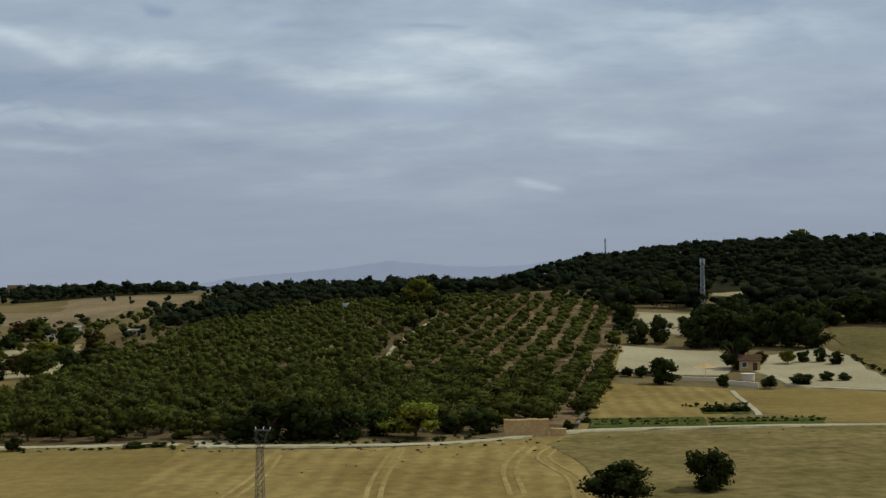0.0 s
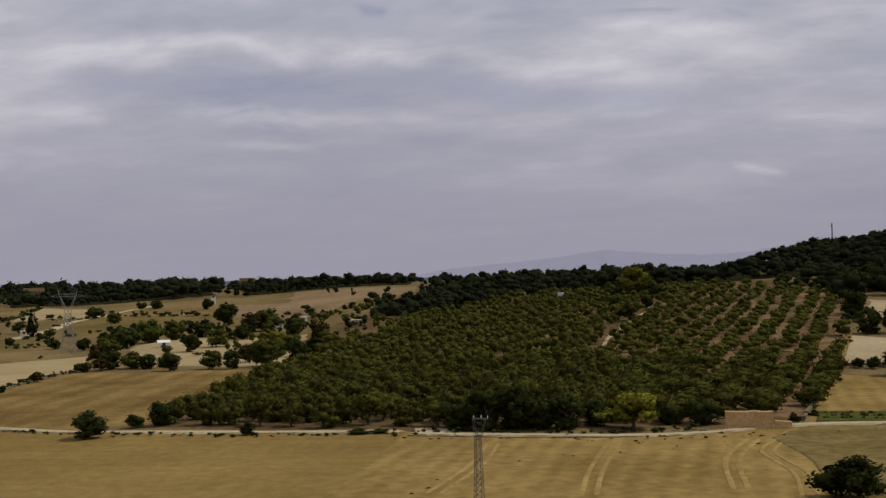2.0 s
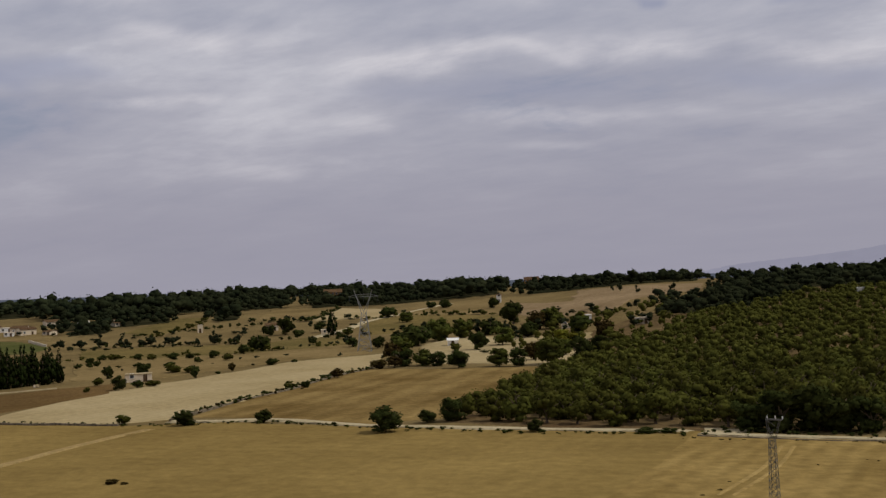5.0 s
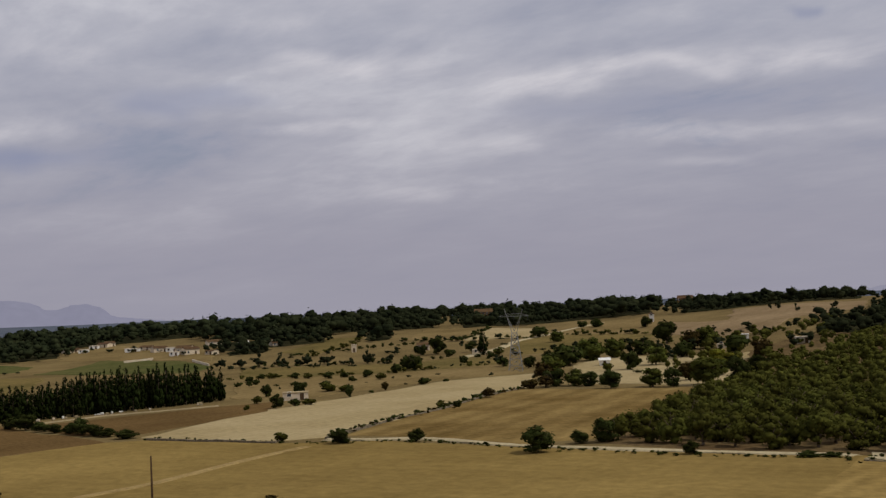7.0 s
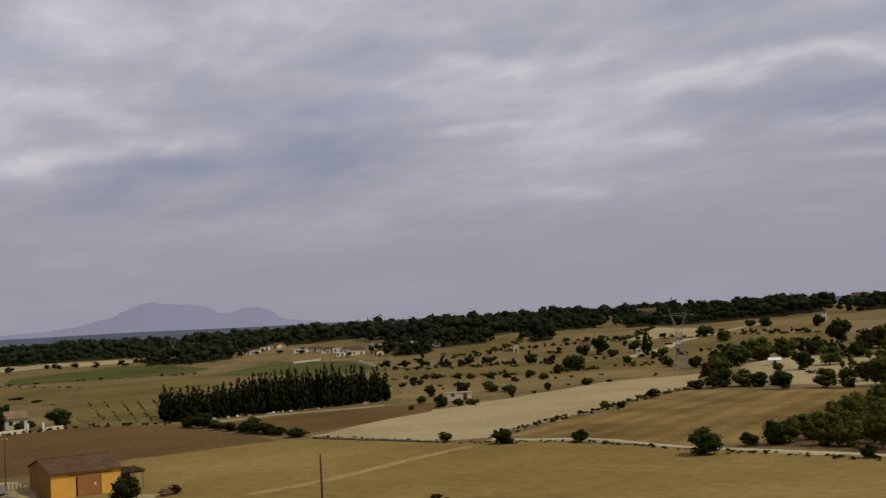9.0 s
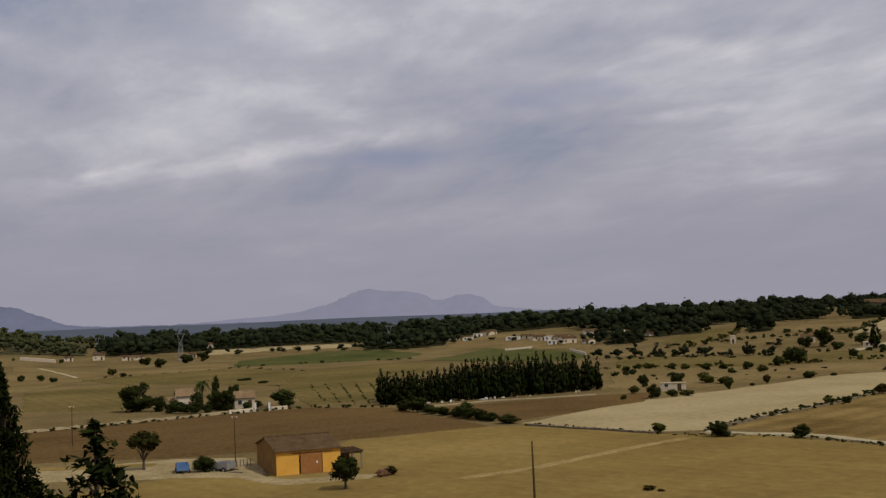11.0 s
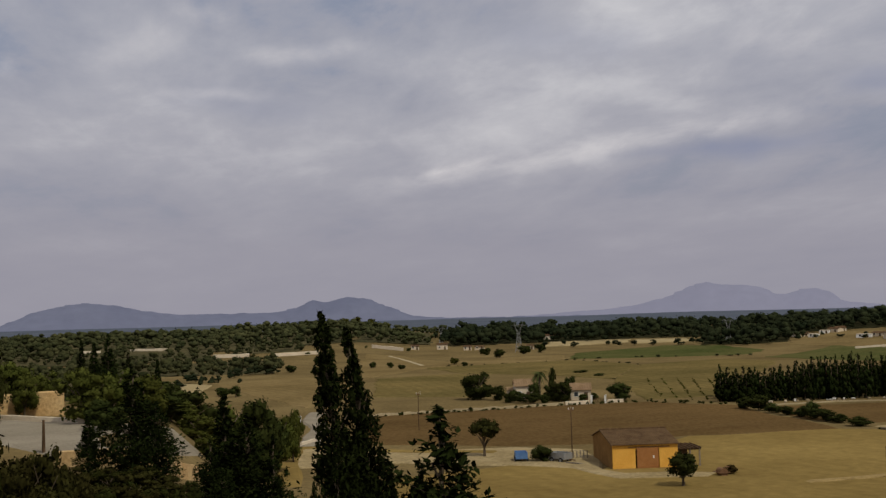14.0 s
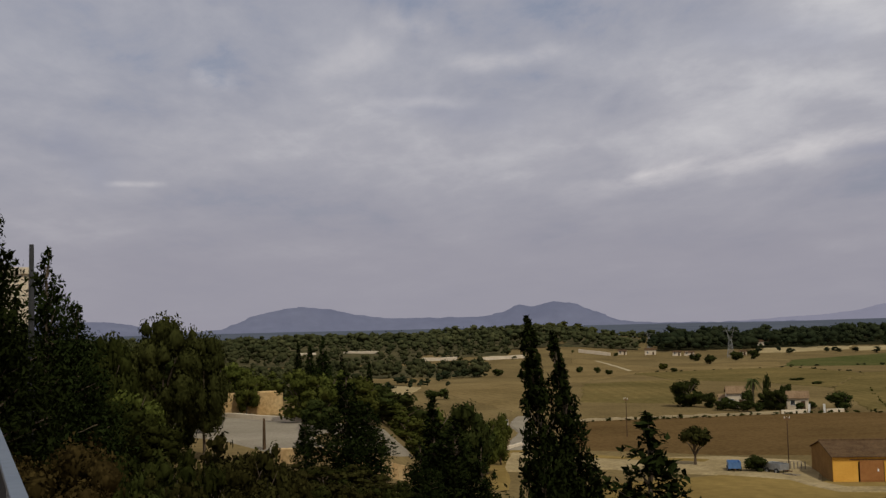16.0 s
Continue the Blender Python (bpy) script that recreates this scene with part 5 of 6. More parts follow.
plant("cypfar", -31.3, 473, 12.0, 4.8, 0, label="lone dark cypress beside the far track")
rng = random.Random(8)
k = 0
for row, (dd, keep) in enumerate(((0, 1.0), (7, 0.9), (14, 0.6))):
    az = -55.7
    while az < -44.5:
        base = np.interp(az, [-55.8, -53.7, -51, -47.6, -44.4], [281, 277, 285, 294, 305]) + dd
        tall = np.interp(az, [-55.8, -54.5, -53, -52, -50, -48, -46, -44.4], [7.8, 8.2, 7.8, 9.6, 10.4, 10.8, 9.8, 9.0]) * rng.uniform(0.8, 1.1)
        if rng.random() < keep:
            plant("cypfar", az, base + rng.uniform(-1.5, 1.5), tall, rng.uniform(2.8, 3.8), k, group="cypress hedge", label="dark columnar cypress in a tall hedge")
        k += 1
        az += rng.uniform(0.24, 0.44)


# ---------------------------------------------------------------- low growth along walls and lanes
def tufts(name, corners, gap, tall, wide, material, label, seed, width=1.2, keep=0.8, n=26):
    gen = np.random.default_rng(seed)
    rows = []
    for p in resample(corners, gap):
        if gen.uniform() > keep:
            continue
        x, y = p.x + gen.normal() * width * 0.5, p.y + gen.normal() * width * 0.5
        h, w = tall * gen.uniform(0.4, 1.3), wide * gen.uniform(0.5, 1.4)
        lobes = round_lobes(gen, 5, 0.1, 0.42, 0.24)
        pts, o = crown_points(gen, lobes, n)
        rows.append(moved(cores(gen, lobes, 0.85), (w, w, h), (x, y, height(x, y))))
        rows.append(cards(gen, pts * np.array([w, w, h]) + np.array((x, y, height(x, y))), 0.12 * (h + w) / 2, 1.3, outward=o))
    return tagged(card_mesh(name, np.concatenate(rows), M[material]), label, "scrub", kind="stuff")


tufts("verge_scrub", [(-42, 194), (-37.5, 189), (-34.2, 186), (-29.8, 172), (-25.5, 165), (-20, 158.5), (-13, 154.5)], 1.2, 0.55, 1.3, "oak", "dark low scrub along the lane verge", 1, 1.6, 0.7)
tufts("verge_grass", [(-42, 195), (-37.5, 190), (-34.2, 187), (-29.8, 173), (-25.5, 166), (-20, 159.5), (-13, 155.5), (-2, 148.5), (4, 152)], 0.9, 0.35, 1.0, "olive", "dry grass tufts along the lane verge", 2, 2.2, 0.7)
tufts("field_weeds", [(-15.5, 106), (-13.0, 112), (-10.5, 121), (-6, 132), (-1, 140), (5, 143)], 1.6, 0.25, 0.7, "dryleaf", "dry weeds and clods on the stubble", 61, 3.0, 0.6, 12)
tufts("field_weeds_edge", [(-13, 151), (-8, 148), (-2, 146.5), (3, 149), (8, 158), (13, 163), (20, 171)], 1.4, 0.3, 0.9, "dryleaf", "dry weeds along the edge of the stubble", 62, 2.4, 0.7, 12)
tufts("lane_scrub", [(-13, 157.5), (-5, 153.5), (-2, 153), (2.3, 157)], 1.0, 0.8, 1.6, "oak", "dark scrub under the trees beside the lane", 3, 1.6, 0.9)
tufts("strip_hedge", [(-39.6, 199), (-35.9, 227), (-33.4, 246), (-31.5, 272), (-29.3, 297)], 1.1, 1.0, 1.7, "oak", "dark brambles on the field wall", 4, 1.2, 0.8)
tufts("strip_hedge_dry", [(-39.6, 199), (-35.9, 227), (-33.4, 246), (-31.5, 272), (-29.3, 297)], 1.3, 0.8, 1.4, "dryleaf", "dry brambles on the field wall", 5, 1.6, 0.7)
tufts("lower_hedge", [(-48.3, 216), (-45, 205), (-42, 196)], 1.0, 0.6, 1.2, "oak", "dark scrub along the low wall", 6, 0.8, 0.85)
tufts("villa_hedge", [(-73.5, 254), (-68, 263), (-64.4, 271), (-59.4, 280), (-55.4, 270)], 1.2, 0.9, 1.8, "oak", "dark scrub below the villa wall", 7, 1.2, 0.85)
tufts("meadow_hedge", [(-44, 492), (-39.5, 478), (-36, 462)], 2.2, 4.2, 5.5, "farwood", "dark hedge of trees across the meadow", 8, 5.0, 0.9)
tufts("meadow_hedge_low", [(-44.3, 470), (-41, 462), (-37, 452), (-33, 448)], 3.0, 2.2, 4.2, "farwood", "low hedge across the meadow", 9, 5.0, 0.55)
tufts("band_hedge", [(-35, 398), (-32, 425), (-30.3, 418)], 2.5, 1.2, 2.6, "farwood", "dark field edge with scrub", 10, 2.0, 0.7)
tufts("west_hedge", [(-70.5, 498), (-66.6, 522), (-62.8, 542), (-59.5, 482)], 4.0, 0.8, 2.6, "farwood", "dark field edge with scrub", 11, 2.0, 0.45)
tufts("pool_hedge", [(8.2, 247), (9.5, 249), (11.5, 248)], 1.2, 1.4, 1.8, "oak", "dark hedge along the garden wall", 12, 0.8, 0.9)
tufts("slope_hedge", [(20, 290), (21.6, 260), (26, 250)], 1.6, 1.0, 2.0, "oak", "dark scrub along the slope's foot", 13, 1.0, 0.9)
tufts("path_hedge", [(7.0, 172), (7.6, 200), (8.3, 250), (8.9, 306)], 2.0, 1.0, 1.5, "olive", "weeds along the grove wall", 14, 1.0, 0.6)
tufts("far_hedge", [(-29.5, 470), (-26, 475), (-22.5, 470)], 3.0, 3.0, 5.0, "farwood", "hedge of trees along the fallow field", 15, 6.0, 0.7)
tufts("scrub_west", [(-103, 330), (-88, 330), (-84.5, 380), (-80, 480), (-77, 500)], 3.0, 3.5, 5.0, "farwood", "dark scrub below the wooded rise", 16, 14.0, 0.9)
tufts("bank_hedge", [(-65.5, 690), (-62, 690), (-58, 690), (-54, 660)], 5.0, 4.0, 7.0, "farwood", "dark trees before the tan banks", 19, 10.0, 0.6)
tufts("hamlet_trees", [(-52.3, 690), (-49.5, 690), (-47, 625), (-45, 590), (-42, 600)], 6.0, 3.5, 6.0, "farwood", "dark trees between the hamlet houses", 20, 16.0, 0.7)
tufts("plain_hedge", [(-63, 560), (-58.5, 556), (-54, 560)], 4.0, 1.6, 4.0, "farwood", "low field hedge on the plain", 17, 4.0, 0.6)
tufts("plain_hedge_low", [(-61, 380), (-58, 430), (-56, 480)], 6.0, 0.6, 2.4, "farwood", "patchy field edge on the plain", 18, 3.0, 0.4)
for i, (a0, d0, a1, d1) in enumerate([(7.6, 176, 12.8, 178), (7.6, 173, 12.8, 175), (7.6, 170, 12.8, 172), (13.4, 175, 18.7, 181), (13.4, 178, 18.7, 184), (13.0, 189, 15.1, 193), (13.0, 192, 15.1, 196), (12.0, 196, 15.0, 200)]):
    tufts("vegetable_row", [(a0, d0), (a1, d1)], 0.55, 0.6 if i < 5 else 0.9, 1.2, "olive" if i in (3, 4) else "palm", "green vegetable row in the garden bed", 30 + i, 0.3, 0.9)
for i in range(5):
    tufts("vine_row", [(-58.6 + 0.75 * i, 292 - 3 * i), (-59.3 + 0.75 * i, 375)], 2.4, 0.7, 1.0, "olive", "sparse young row in the striped field", 50 + i, 0.3, 0.7)
tufts("orchard_scrub", [(-28.5, 330), (-24, 335), (-20, 335), (-17.5, 330)], 4.0, 2.6, 4.0, "scrubwood", "low trees and scrub round the huts", 21, 22.0, 0.8)
tufts("orchard_scrub_upper", [(-28, 420), (-24, 425), (-20, 400), (-17, 400)], 4.0, 4.5, 6.0, "farwood", "dark trees round the upper huts", 22, 22.0, 0.8)
tufts("meadow_scrub", [(-43.5, 330), (-39, 340), (-35, 350), (-31, 380)], 5.0, 1.2, 2.2, "farwood", "scattered scrub on the rough pasture", 23, 24.0, 0.5)
tufts("meadow_scrub_upper", [(-44, 520), (-40, 520), (-36, 525), (-32, 520)], 4.5, 3.0, 5.0, "farwood", "scattered trees below the far fields", 24, 26.0, 0.7)
tufts("far_field_hedge", [(-35.3, 585), (-32, 560), (-29, 560), (-27, 600)], 4.5, 3.0, 5.0, "farwood", "hedge along the far fields", 25, 8.0, 0.6)
tufts("hill_field_hedge", [(-22.5, 515), (-19.5, 500), (-17, 465), (-14, 500)], 3.5, 3.0, 5.0, "farwood", "hedge below the tan hillside field", 26, 10.0, 0.8)
tufts("hill_field_trees", [(-17, 590), (-15.5, 560), (-13.5, 560)], 5.0, 5.0, 4.0, "farwood", "small trees on the hillside field", 27, 8.0, 0.6)

HEDGES = [[(-44, 398), (-36, 396), (-30.3, 417)], [(-43.6, 480), (-34.8, 452), (-33, 465), (-30.1, 448)], [(-41.5, 545), (-36, 560), (-32.5, 566), (-28.9, 570)],
          [(-29.5, 555), (-27, 560), (-22.7, 515)], [(-29.8, 465), (-27.5, 465), (-23, 470)], [(-26.4, 545), (-22.5, 520), (-19.2, 478)],
          [(-40.4, 520), (-37.9, 588), (-37.5, 640)], [(-35.3, 595), (-32.4, 565), (-30.8, 650)], [(-44, 350), (-40, 345), (-36, 352)]]
for k, line in enumerate(HEDGES):
    tufts("field_hedge", line, 3.4, 2.5, 4.2, "oak" if k % 3 else "olive", "dark ragged hedge between the far fields", 40 + k, 2.0, 0.75, 24)
for k, line in enumerate([[(-85.2, 746), (-83.4, 736)], [(-81.4, 662), (-79.2, 658)], [(-78.4, 650), (-75.7, 656)], [(-73.4, 692), (-71.4, 680)]]):
    tufts("wall_scrub", line, 7.0, 2.6, 5.0, "oak", "dark scrub before a far boundary wall", 60 + k, 3.0, 0.6, 24)


# ---------------------------------------------------------------- built things
def box(bm, x0, x1, y0, y1, z0, z1, bevel=0.0):
    vs = bmesh.ops.create_cube(bm, size=1.0)["verts"]
    for v in vs:
        v.co = Vector((x0 + (v.co.x + 0.5) * (x1 - x0), y0 + (v.co.y + 0.5) * (y1 - y0), z0 + (v.co.z + 0.5) * (z1 - z0)))
    if bevel:
        es = list({e for v in vs for e in v.link_edges})
        bmesh.ops.bevel(bm, geom=es, offset=bevel, segments=1, affect="EDGES")


def boxes(name, items, material, parent=None, label="", bevel=0.0):
    bm = bmesh.new()
    for it in items:
        box(bm, *it, bevel)
    return part(name, bm, M[material], parent, label)


def place(name, az, d, face, label, category, group="", lift=0.0):
    """An Empty on the ground whose local y axis points to the azimuth face."""
    root = new(name)
    p = at(az, d, lift)
    root.matrix_basis = pose(p.x, p.y, p.z, 0, 0, -face)
    return tagged(root, label, category, group)


def rods(name, segs, radius, material, parent, label="", seg=4):
    verts, faces = [], []
    for p, q in segs:
        tube(verts, faces, [p, q], [radius, radius], seg)
    ob = mesh_object(name, verts, faces, M[material], parent)
    if label:
        ob["label"] = label
    return ob


def tile_slope(name, x0, x1, ya, za, yb, zb, parent, material="tile", pitch=0.3, thick=0.12, label=""):
    """A roof slope of wavy tile courses from the eave (ya, za) to the ridge (yb, zb)."""
    n = int((x1 - x0) / pitch)
    m = 10
    verts, faces = [], []
    for side, drop in ((0, 0.0), (1, -thick)):
        for i in range(2 * n + 1):
            x = x0 + (x1 - x0) * i / (2 * n)
            for j in range(m + 1):
                u = j / m
                step = 0.02 * (j % 2)
                verts.append((x, ya + (yb - ya) * u, za + (zb - za) * u + (0.05 if i % 2 else 0.0) + step + drop + 0.02 * noise.noise((x, u * 9, 2))))
    k = (2 * n + 1) * (m + 1)
    for i in range(2 * n):
        for j in range(m):
            a = i * (m + 1) + j
            faces.append((a, a + m + 1, a + m + 2, a + 1))
            faces.append((k + a, k + a + 1, k + a + m + 2, k + a + m + 1))
    for i in range(2 * n):
        for j in (0, m):
            a = i * (m + 1) + j
            faces.append((a, a + m + 1, k + a + m + 1, k + a))
    for j in range(m):
        for i in (0, 2 * n):
            a = i * (m + 1) + j
            faces.append((a, a + 1, k + a + 1, k + a))
    ob = mesh_object(name, verts, faces, M[material], parent)
    if label:
        ob["label"] = label
    return ob


def gable_wall(name, x0, x1, y0, ym, y1, eave0, top, eave1, material, parent, z0=-0.6):
    """A gable of thickness x0 to x1 with its peak at ym."""
    bm = bmesh.new()
    prof = [(y0, z0), (y1, z0), (y1, eave1), (ym, top), (y0, eave0)]
    a = [bm.verts.new((x0, y, z)) for y, z in prof]
    b = [bm.verts.new((x1, y, z)) for y, z in prof]
    bm.faces.new(a)
    bm.faces.new(b[::-1])
    for i in range(5):
        bm.faces.new((a[i], a[(i + 1) % 5], b[(i + 1) % 5], b[i]))
    bmesh.ops.recalc_face_normals(bm, faces=bm.faces[:])
    return part(name, bm, M[material], parent)


def make_barn():
    b = place("barn", -61.13, 159.5, -73, "ochre yellow rendered barn with a clay tiled roof", "barn")
    W, D, H, T = 9.3, 14.0, 3.5, 4.75
    boxes("front_wall", [(0, 3.25, 0, 0.3, -0.6, H), (6.65, W, 0, 0.3, -0.6, H), (3.25, 6.65, 0, 0.3, 2.75, H)], "ochre_wall", b)
    # left and back walls browner than the front, their shade put into the colour
    gable_wall("side_wall", 0, 0.3, 0.3, 7.6, D, H, T, H - 0.1, "brown_wall", b)
    gable_wall("side_wall", W - 0.3, W, 0.3, 7.6, D, H, T, H - 0.1, "ochre_wall", b)
    boxes("back_wall", [(0.3, W - 0.3, D - 0.3, D, -0.6, H - 0.1)], "brown_wall", b)
    tile_slope("roof", -0.25, W + 0.25, -0.35, H - 0.02, 7.6, T + 0.1, b)
    tile_slope("roof", -0.25, W + 0.25, D + 0.3, H - 0.12, 7.6, T + 0.1, b)
    rods("ridge", [((-0.28, 7.6, T + 0.14), (W + 0.28, 7.6, T + 0.14))], 0.16, "tile", b, "paler row of ridge tiles", 7)
    door = boxes("door", [(3.45, 6.53, -0.07, -0.04, 0.02, 2.95)], "door", b, "rust brown sliding plank door")
    for i in range(8):
        boxes("plank", [(3.45 + 0.385 * i, 3.45 + 0.385 * (i + 1) - 0.015, -0.1, -0.072, 0.02, 2.95)], "door", door)
    for z in (0.3, 2.5):
        boxes("door_brace", [(3.45, 6.53, -0.13, -0.1, z, z + 0.15)], "door", door)
    boxes("handle", [(5.7, 5.9, -0.18, -0.13, 1.5, 1.85)], "white", door, "small white plate")
    boxes("door_rail", [(2.2, 8.1, -0.12, -0.0, 3.0, 3.12)], "rust", b, "rusty sliding rail")
    boxes("plinth", [(-0.06, W + 0.06, -0.05, -0.0, -0.6, 0.12)], "brown_wall", b)
    lean = boxes("lean_to_roof", [(W + 0.02, W + 3.4, 0.2, 6.0, 2.55, 2.68)], "wood", b, "dark sloping lean-to roof")
    for x, y in ((W + 1.9, 0.5), (W + 3.25, 0.5), (W + 3.25, 5.6), (W + 1.9, 5.6)):
        boxes("post", [(x - 0.1, x + 0.1, y - 0.1, y + 0.1, -0.5, 2.56)], "greywood", b)
    boxes("beam", [(W + 0.02, W + 3.4, 0.42, 0.58, 2.38, 2.55)], "wood", b)
    boxes("rafter", [(W + 0.1 + 0.65 * i, W + 0.2 + 0.65 * i, 0.1, 6.1, 2.68, 2.78) for i in range(6)], "wood", b)
    boxes("lean_to_wall", [(W + 0.02, W + 1.6, 0.9, 1.0, -0.5, 2.4)], "wood", b, "dark plank partition")
    boxes("slab", [(2.7, 7.2, -1.4, -0.06, -0.4, 0.06)], "track", b, "pale concrete slab")


make_barn()


def make_trailer(az, d, face, material, label):
    c = place("farm_trailer", az, d, face, label, "trailer")
    boxes("bed", [(-1.6, 1.6, -0.9, 0.9, 0.6, 0.72)], material, c)
    for y in (-0.9, 0.84):
        boxes("side_board", [(-1.6, 1.6, y, y + 0.06, 0.72, 1.5)], material, c)
    for x in (-1.6, 1.54):
        boxes("end_board", [(x, x + 0.06, -0.84, 0.84, 0.72, 1.5)], material, c)
    boxes("drawbar", [(1.6, 3.0, -0.06, 0.06, 0.5, 0.62)], "rust", c)
    for x, y in ((-0.9, -1.0), (-0.9, 0.8), (0.9, -1.0), (0.9, 0.8)):
        bm = bmesh.new()
        bmesh.ops.create_cone(bm, cap_ends=True, segments=16, radius1=0.42, radius2=0.42, depth=0.22, matrix=pose(x, y + 0.1, 0.42, 90))
        wheel = part("wheel", bm, M["rubber"], c)
        bm = bmesh.new()
        bmesh.ops.create_cone(bm, cap_ends=True, segments=12, radius1=0.2, radius2=0.2, depth=0.26, matrix=pose(x, y + 0.1, 0.42, 90))
        part("rim", bm, M["steel"], wheel)


make_trailer(-65.75, 170, 20, "blue", "blue farm trailer beside the yard shrubs")
make_trailer(-63.75, 168.5, -20, "steel", "grey metal farm trailer with loose timber")


def make_pallet_pile(az, d, face, label, n, seed):
    r = random.Random(seed)
    c = place("timber_pile", az, d, face, label, "timber")
    for i in range(n):
        x, z = r.uniform(-1.2, 1.2), 0.06 + 0.12 * (i // 4)
        boxes("board", [(x - 0.12, x + 0.12, -1.3 + r.uniform(-0.3, 0.3), 1.3, z - 0.06, z + 0.05)], "greywood", c)


make_pallet_pile(-64.3, 171, 10, "grey weathered timber heap on the yard", 12, 1)
make_pallet_pile(-62.9, 166, 70, "stack of weathered planks beside the barn", 9, 2)
make_pallet_pile(-69.2, 178, 30, "low heap of weathered boards on the yard", 6, 3)


def make_machine():
    c = place("farm_roller", -55.8, 153.6, 10, "dark rusty farm implement standing on the field", "implement")
    bm = bmesh.new()
    bmesh.ops.create_cone(bm, cap_ends=True, segments=18, radius1=0.55, radius2=0.55, depth=1.5, matrix=pose(0, 0, 0.55, 0, 90))
    part("drum", bm, M["rust"], c)
    boxes("frame", [(-0.95, -0.85, -0.8, 0.8, 0.5, 0.62), (0.85, 0.95, -0.8, 0.8, 0.5, 0.62), (-0.95, 0.95, -0.9, -0.8, 0.5, 0.62)], "rust", c)
    boxes("seat", [(-0.25, 0.25, 0.5, 0.95, 1.1, 1.2)], "rust", c)


make_machine()


def make_fence(az0, d0, az1, d1, n, label):
    p, q = at(az0, d0), at(az1, d1)
    c = new("fence")
    c.matrix_basis = pose(p.x, p.y, p.z)
    tagged(c, label, "fence")
    v = q - p
    for i in range(n + 1):
        o = v * (i / n)
        boxes("post", [(o.x - 0.06, o.x + 0.06, o.y - 0.06, o.y + 0.06, o.z - 0.3, o.z + 1.3)], "greywood", c)
    for h in (0.5, 0.9, 1.25):
        rods("rail", [(Vector((0, 0, h)), v + Vector((0, 0, h)))], 0.035, "greywood", c)


make_fence(-63.6, 172, -62.4, 172, 7, "weathered plank fence beside the barn")


# ---- poles and pylons
def lattice(root, half0, half1, z0, z1, n, r, material="steel", name="lattice_panel"):
    """Four legs and cross braces between two square outlines."""
    legs = []
    for sx, sy in ((1, 1), (1, -1), (-1, -1), (-1, 1)):
        legs.append([Vector((sx * (half0 + (half1 - half0) * i / n), sy * (half0 + (half1 - half0) * i / n), z0 + (z1 - z0) * i / n)) for i in range(n + 1)])
    for leg in legs:
        rods("leg", [(leg[0], leg[-1])], r * 1.4, material, root)
    for s in range(4):
        a, b = legs[s], legs[(s + 1) % 4]
        segs = []
        for i in range(n):
            segs += [(a[i], b[i + 1]), (b[i], a[i + 1]), (a[i + 1], b[i + 1])]
        rods(name, segs, r, material, root)


def make_lattice_pole(az, d, tall, face):
    c = place("lattice_pole", az, d, face, "grey galvanised lattice power pole standing in the field", "power pole")
    lattice(c, 0.42, 0.25, -0.3, tall - 1.9, 11, 0.018, "darksteel")
    for y in (-0.22, 0.22):
        rods("head_leg", [((-0.25, y, tall - 1.9), (-0.42, y, tall)), ((0.25, y, tall - 1.9), (0.8, y, tall)), ((-0.25, y, tall - 1.9), (0.05, y, tall - 1.0)), ((0.25, y, tall - 1.9), (-0.36, y, tall - 0.7))], 0.028, "darksteel", c)
    boxes("crossarm", [(-0.5, 1.0, -0.24, -0.18, tall - 0.06, tall + 0.05), (-0.5, 1.0, 0.18, 0.24, tall - 0.06, tall + 0.05), (0.9, 0.98, -0.18, 0.18, tall - 0.05, tall + 0.03), (-0.48, -0.4, -0.18, 0.18, tall - 0.05, tall + 0.03)], "darksteel", c)
    rods("brace", [((-0.42, 0, tall - 0.1), (0.6, 0, tall - 0.75))], 0.022, "darksteel", c)
    for x in (-0.45, 0.3, 0.95):
        rods("insulator", [((x, 0.21, tall + 0.05), (x, 0.21, tall + 0.28))], 0.05, "white", c, "pale insulator", 6)


make_lattice_pole(-9.43, 105, 8.15, 10)


def make_wood_pole(az, d, tall, lean, label, arm=0.0, material="greywood", name="power_pole", r=0.17):
    c = place(name, az, d, az, label, "pole")
    verts, faces = [], []
    tube(verts, faces, [(0, 0, -0.5), (lean * 0.5, 0, tall * 0.5), (lean, 0, tall)], [r, r * 0.82, r * 0.6], 8)
    mesh_object("shaft", verts, faces, M[material], c, flat=False)
    if arm:
        boxes("crossarm", [(lean - arm, lean + arm, -0.06, 0.06, tall - 0.35, tall - 0.2)], "rust", c)
        for x in (-arm + 0.05, 0.0, arm - 0.05):
            rods("insulator", [((lean + x, 0, tall - 0.2), (lean + x, 0, tall + 0.08))], 0.05, "white", c, "pale insulator", 6)


make_wood_pole(-48.12, 125, 7.3, -0.05, "dark brown timber pole standing in the field", 0.0, "wood", r=0.15)
make_wood_pole(-63.15, 171, 7.8, 0.0, "grey concrete power pole beside the barn", 0.4, "wood", r=0.1)
make_wood_pole(-70.9, 221, 7.5, 0.0, "grey concrete power pole on the ploughed field", 0.4, "wood", r=0.1)
make_wood_pole(-89.25, 66, 1.85, 0.0, "dark timber post beside the road", 0.0, "wood", "road_post", 0.11)
make_wood_pole(-100.33, 27, 6.15, 0.0, "dark metal lamp post between the cypresses", 0.0, "rubber", "lamp_post", 0.09)


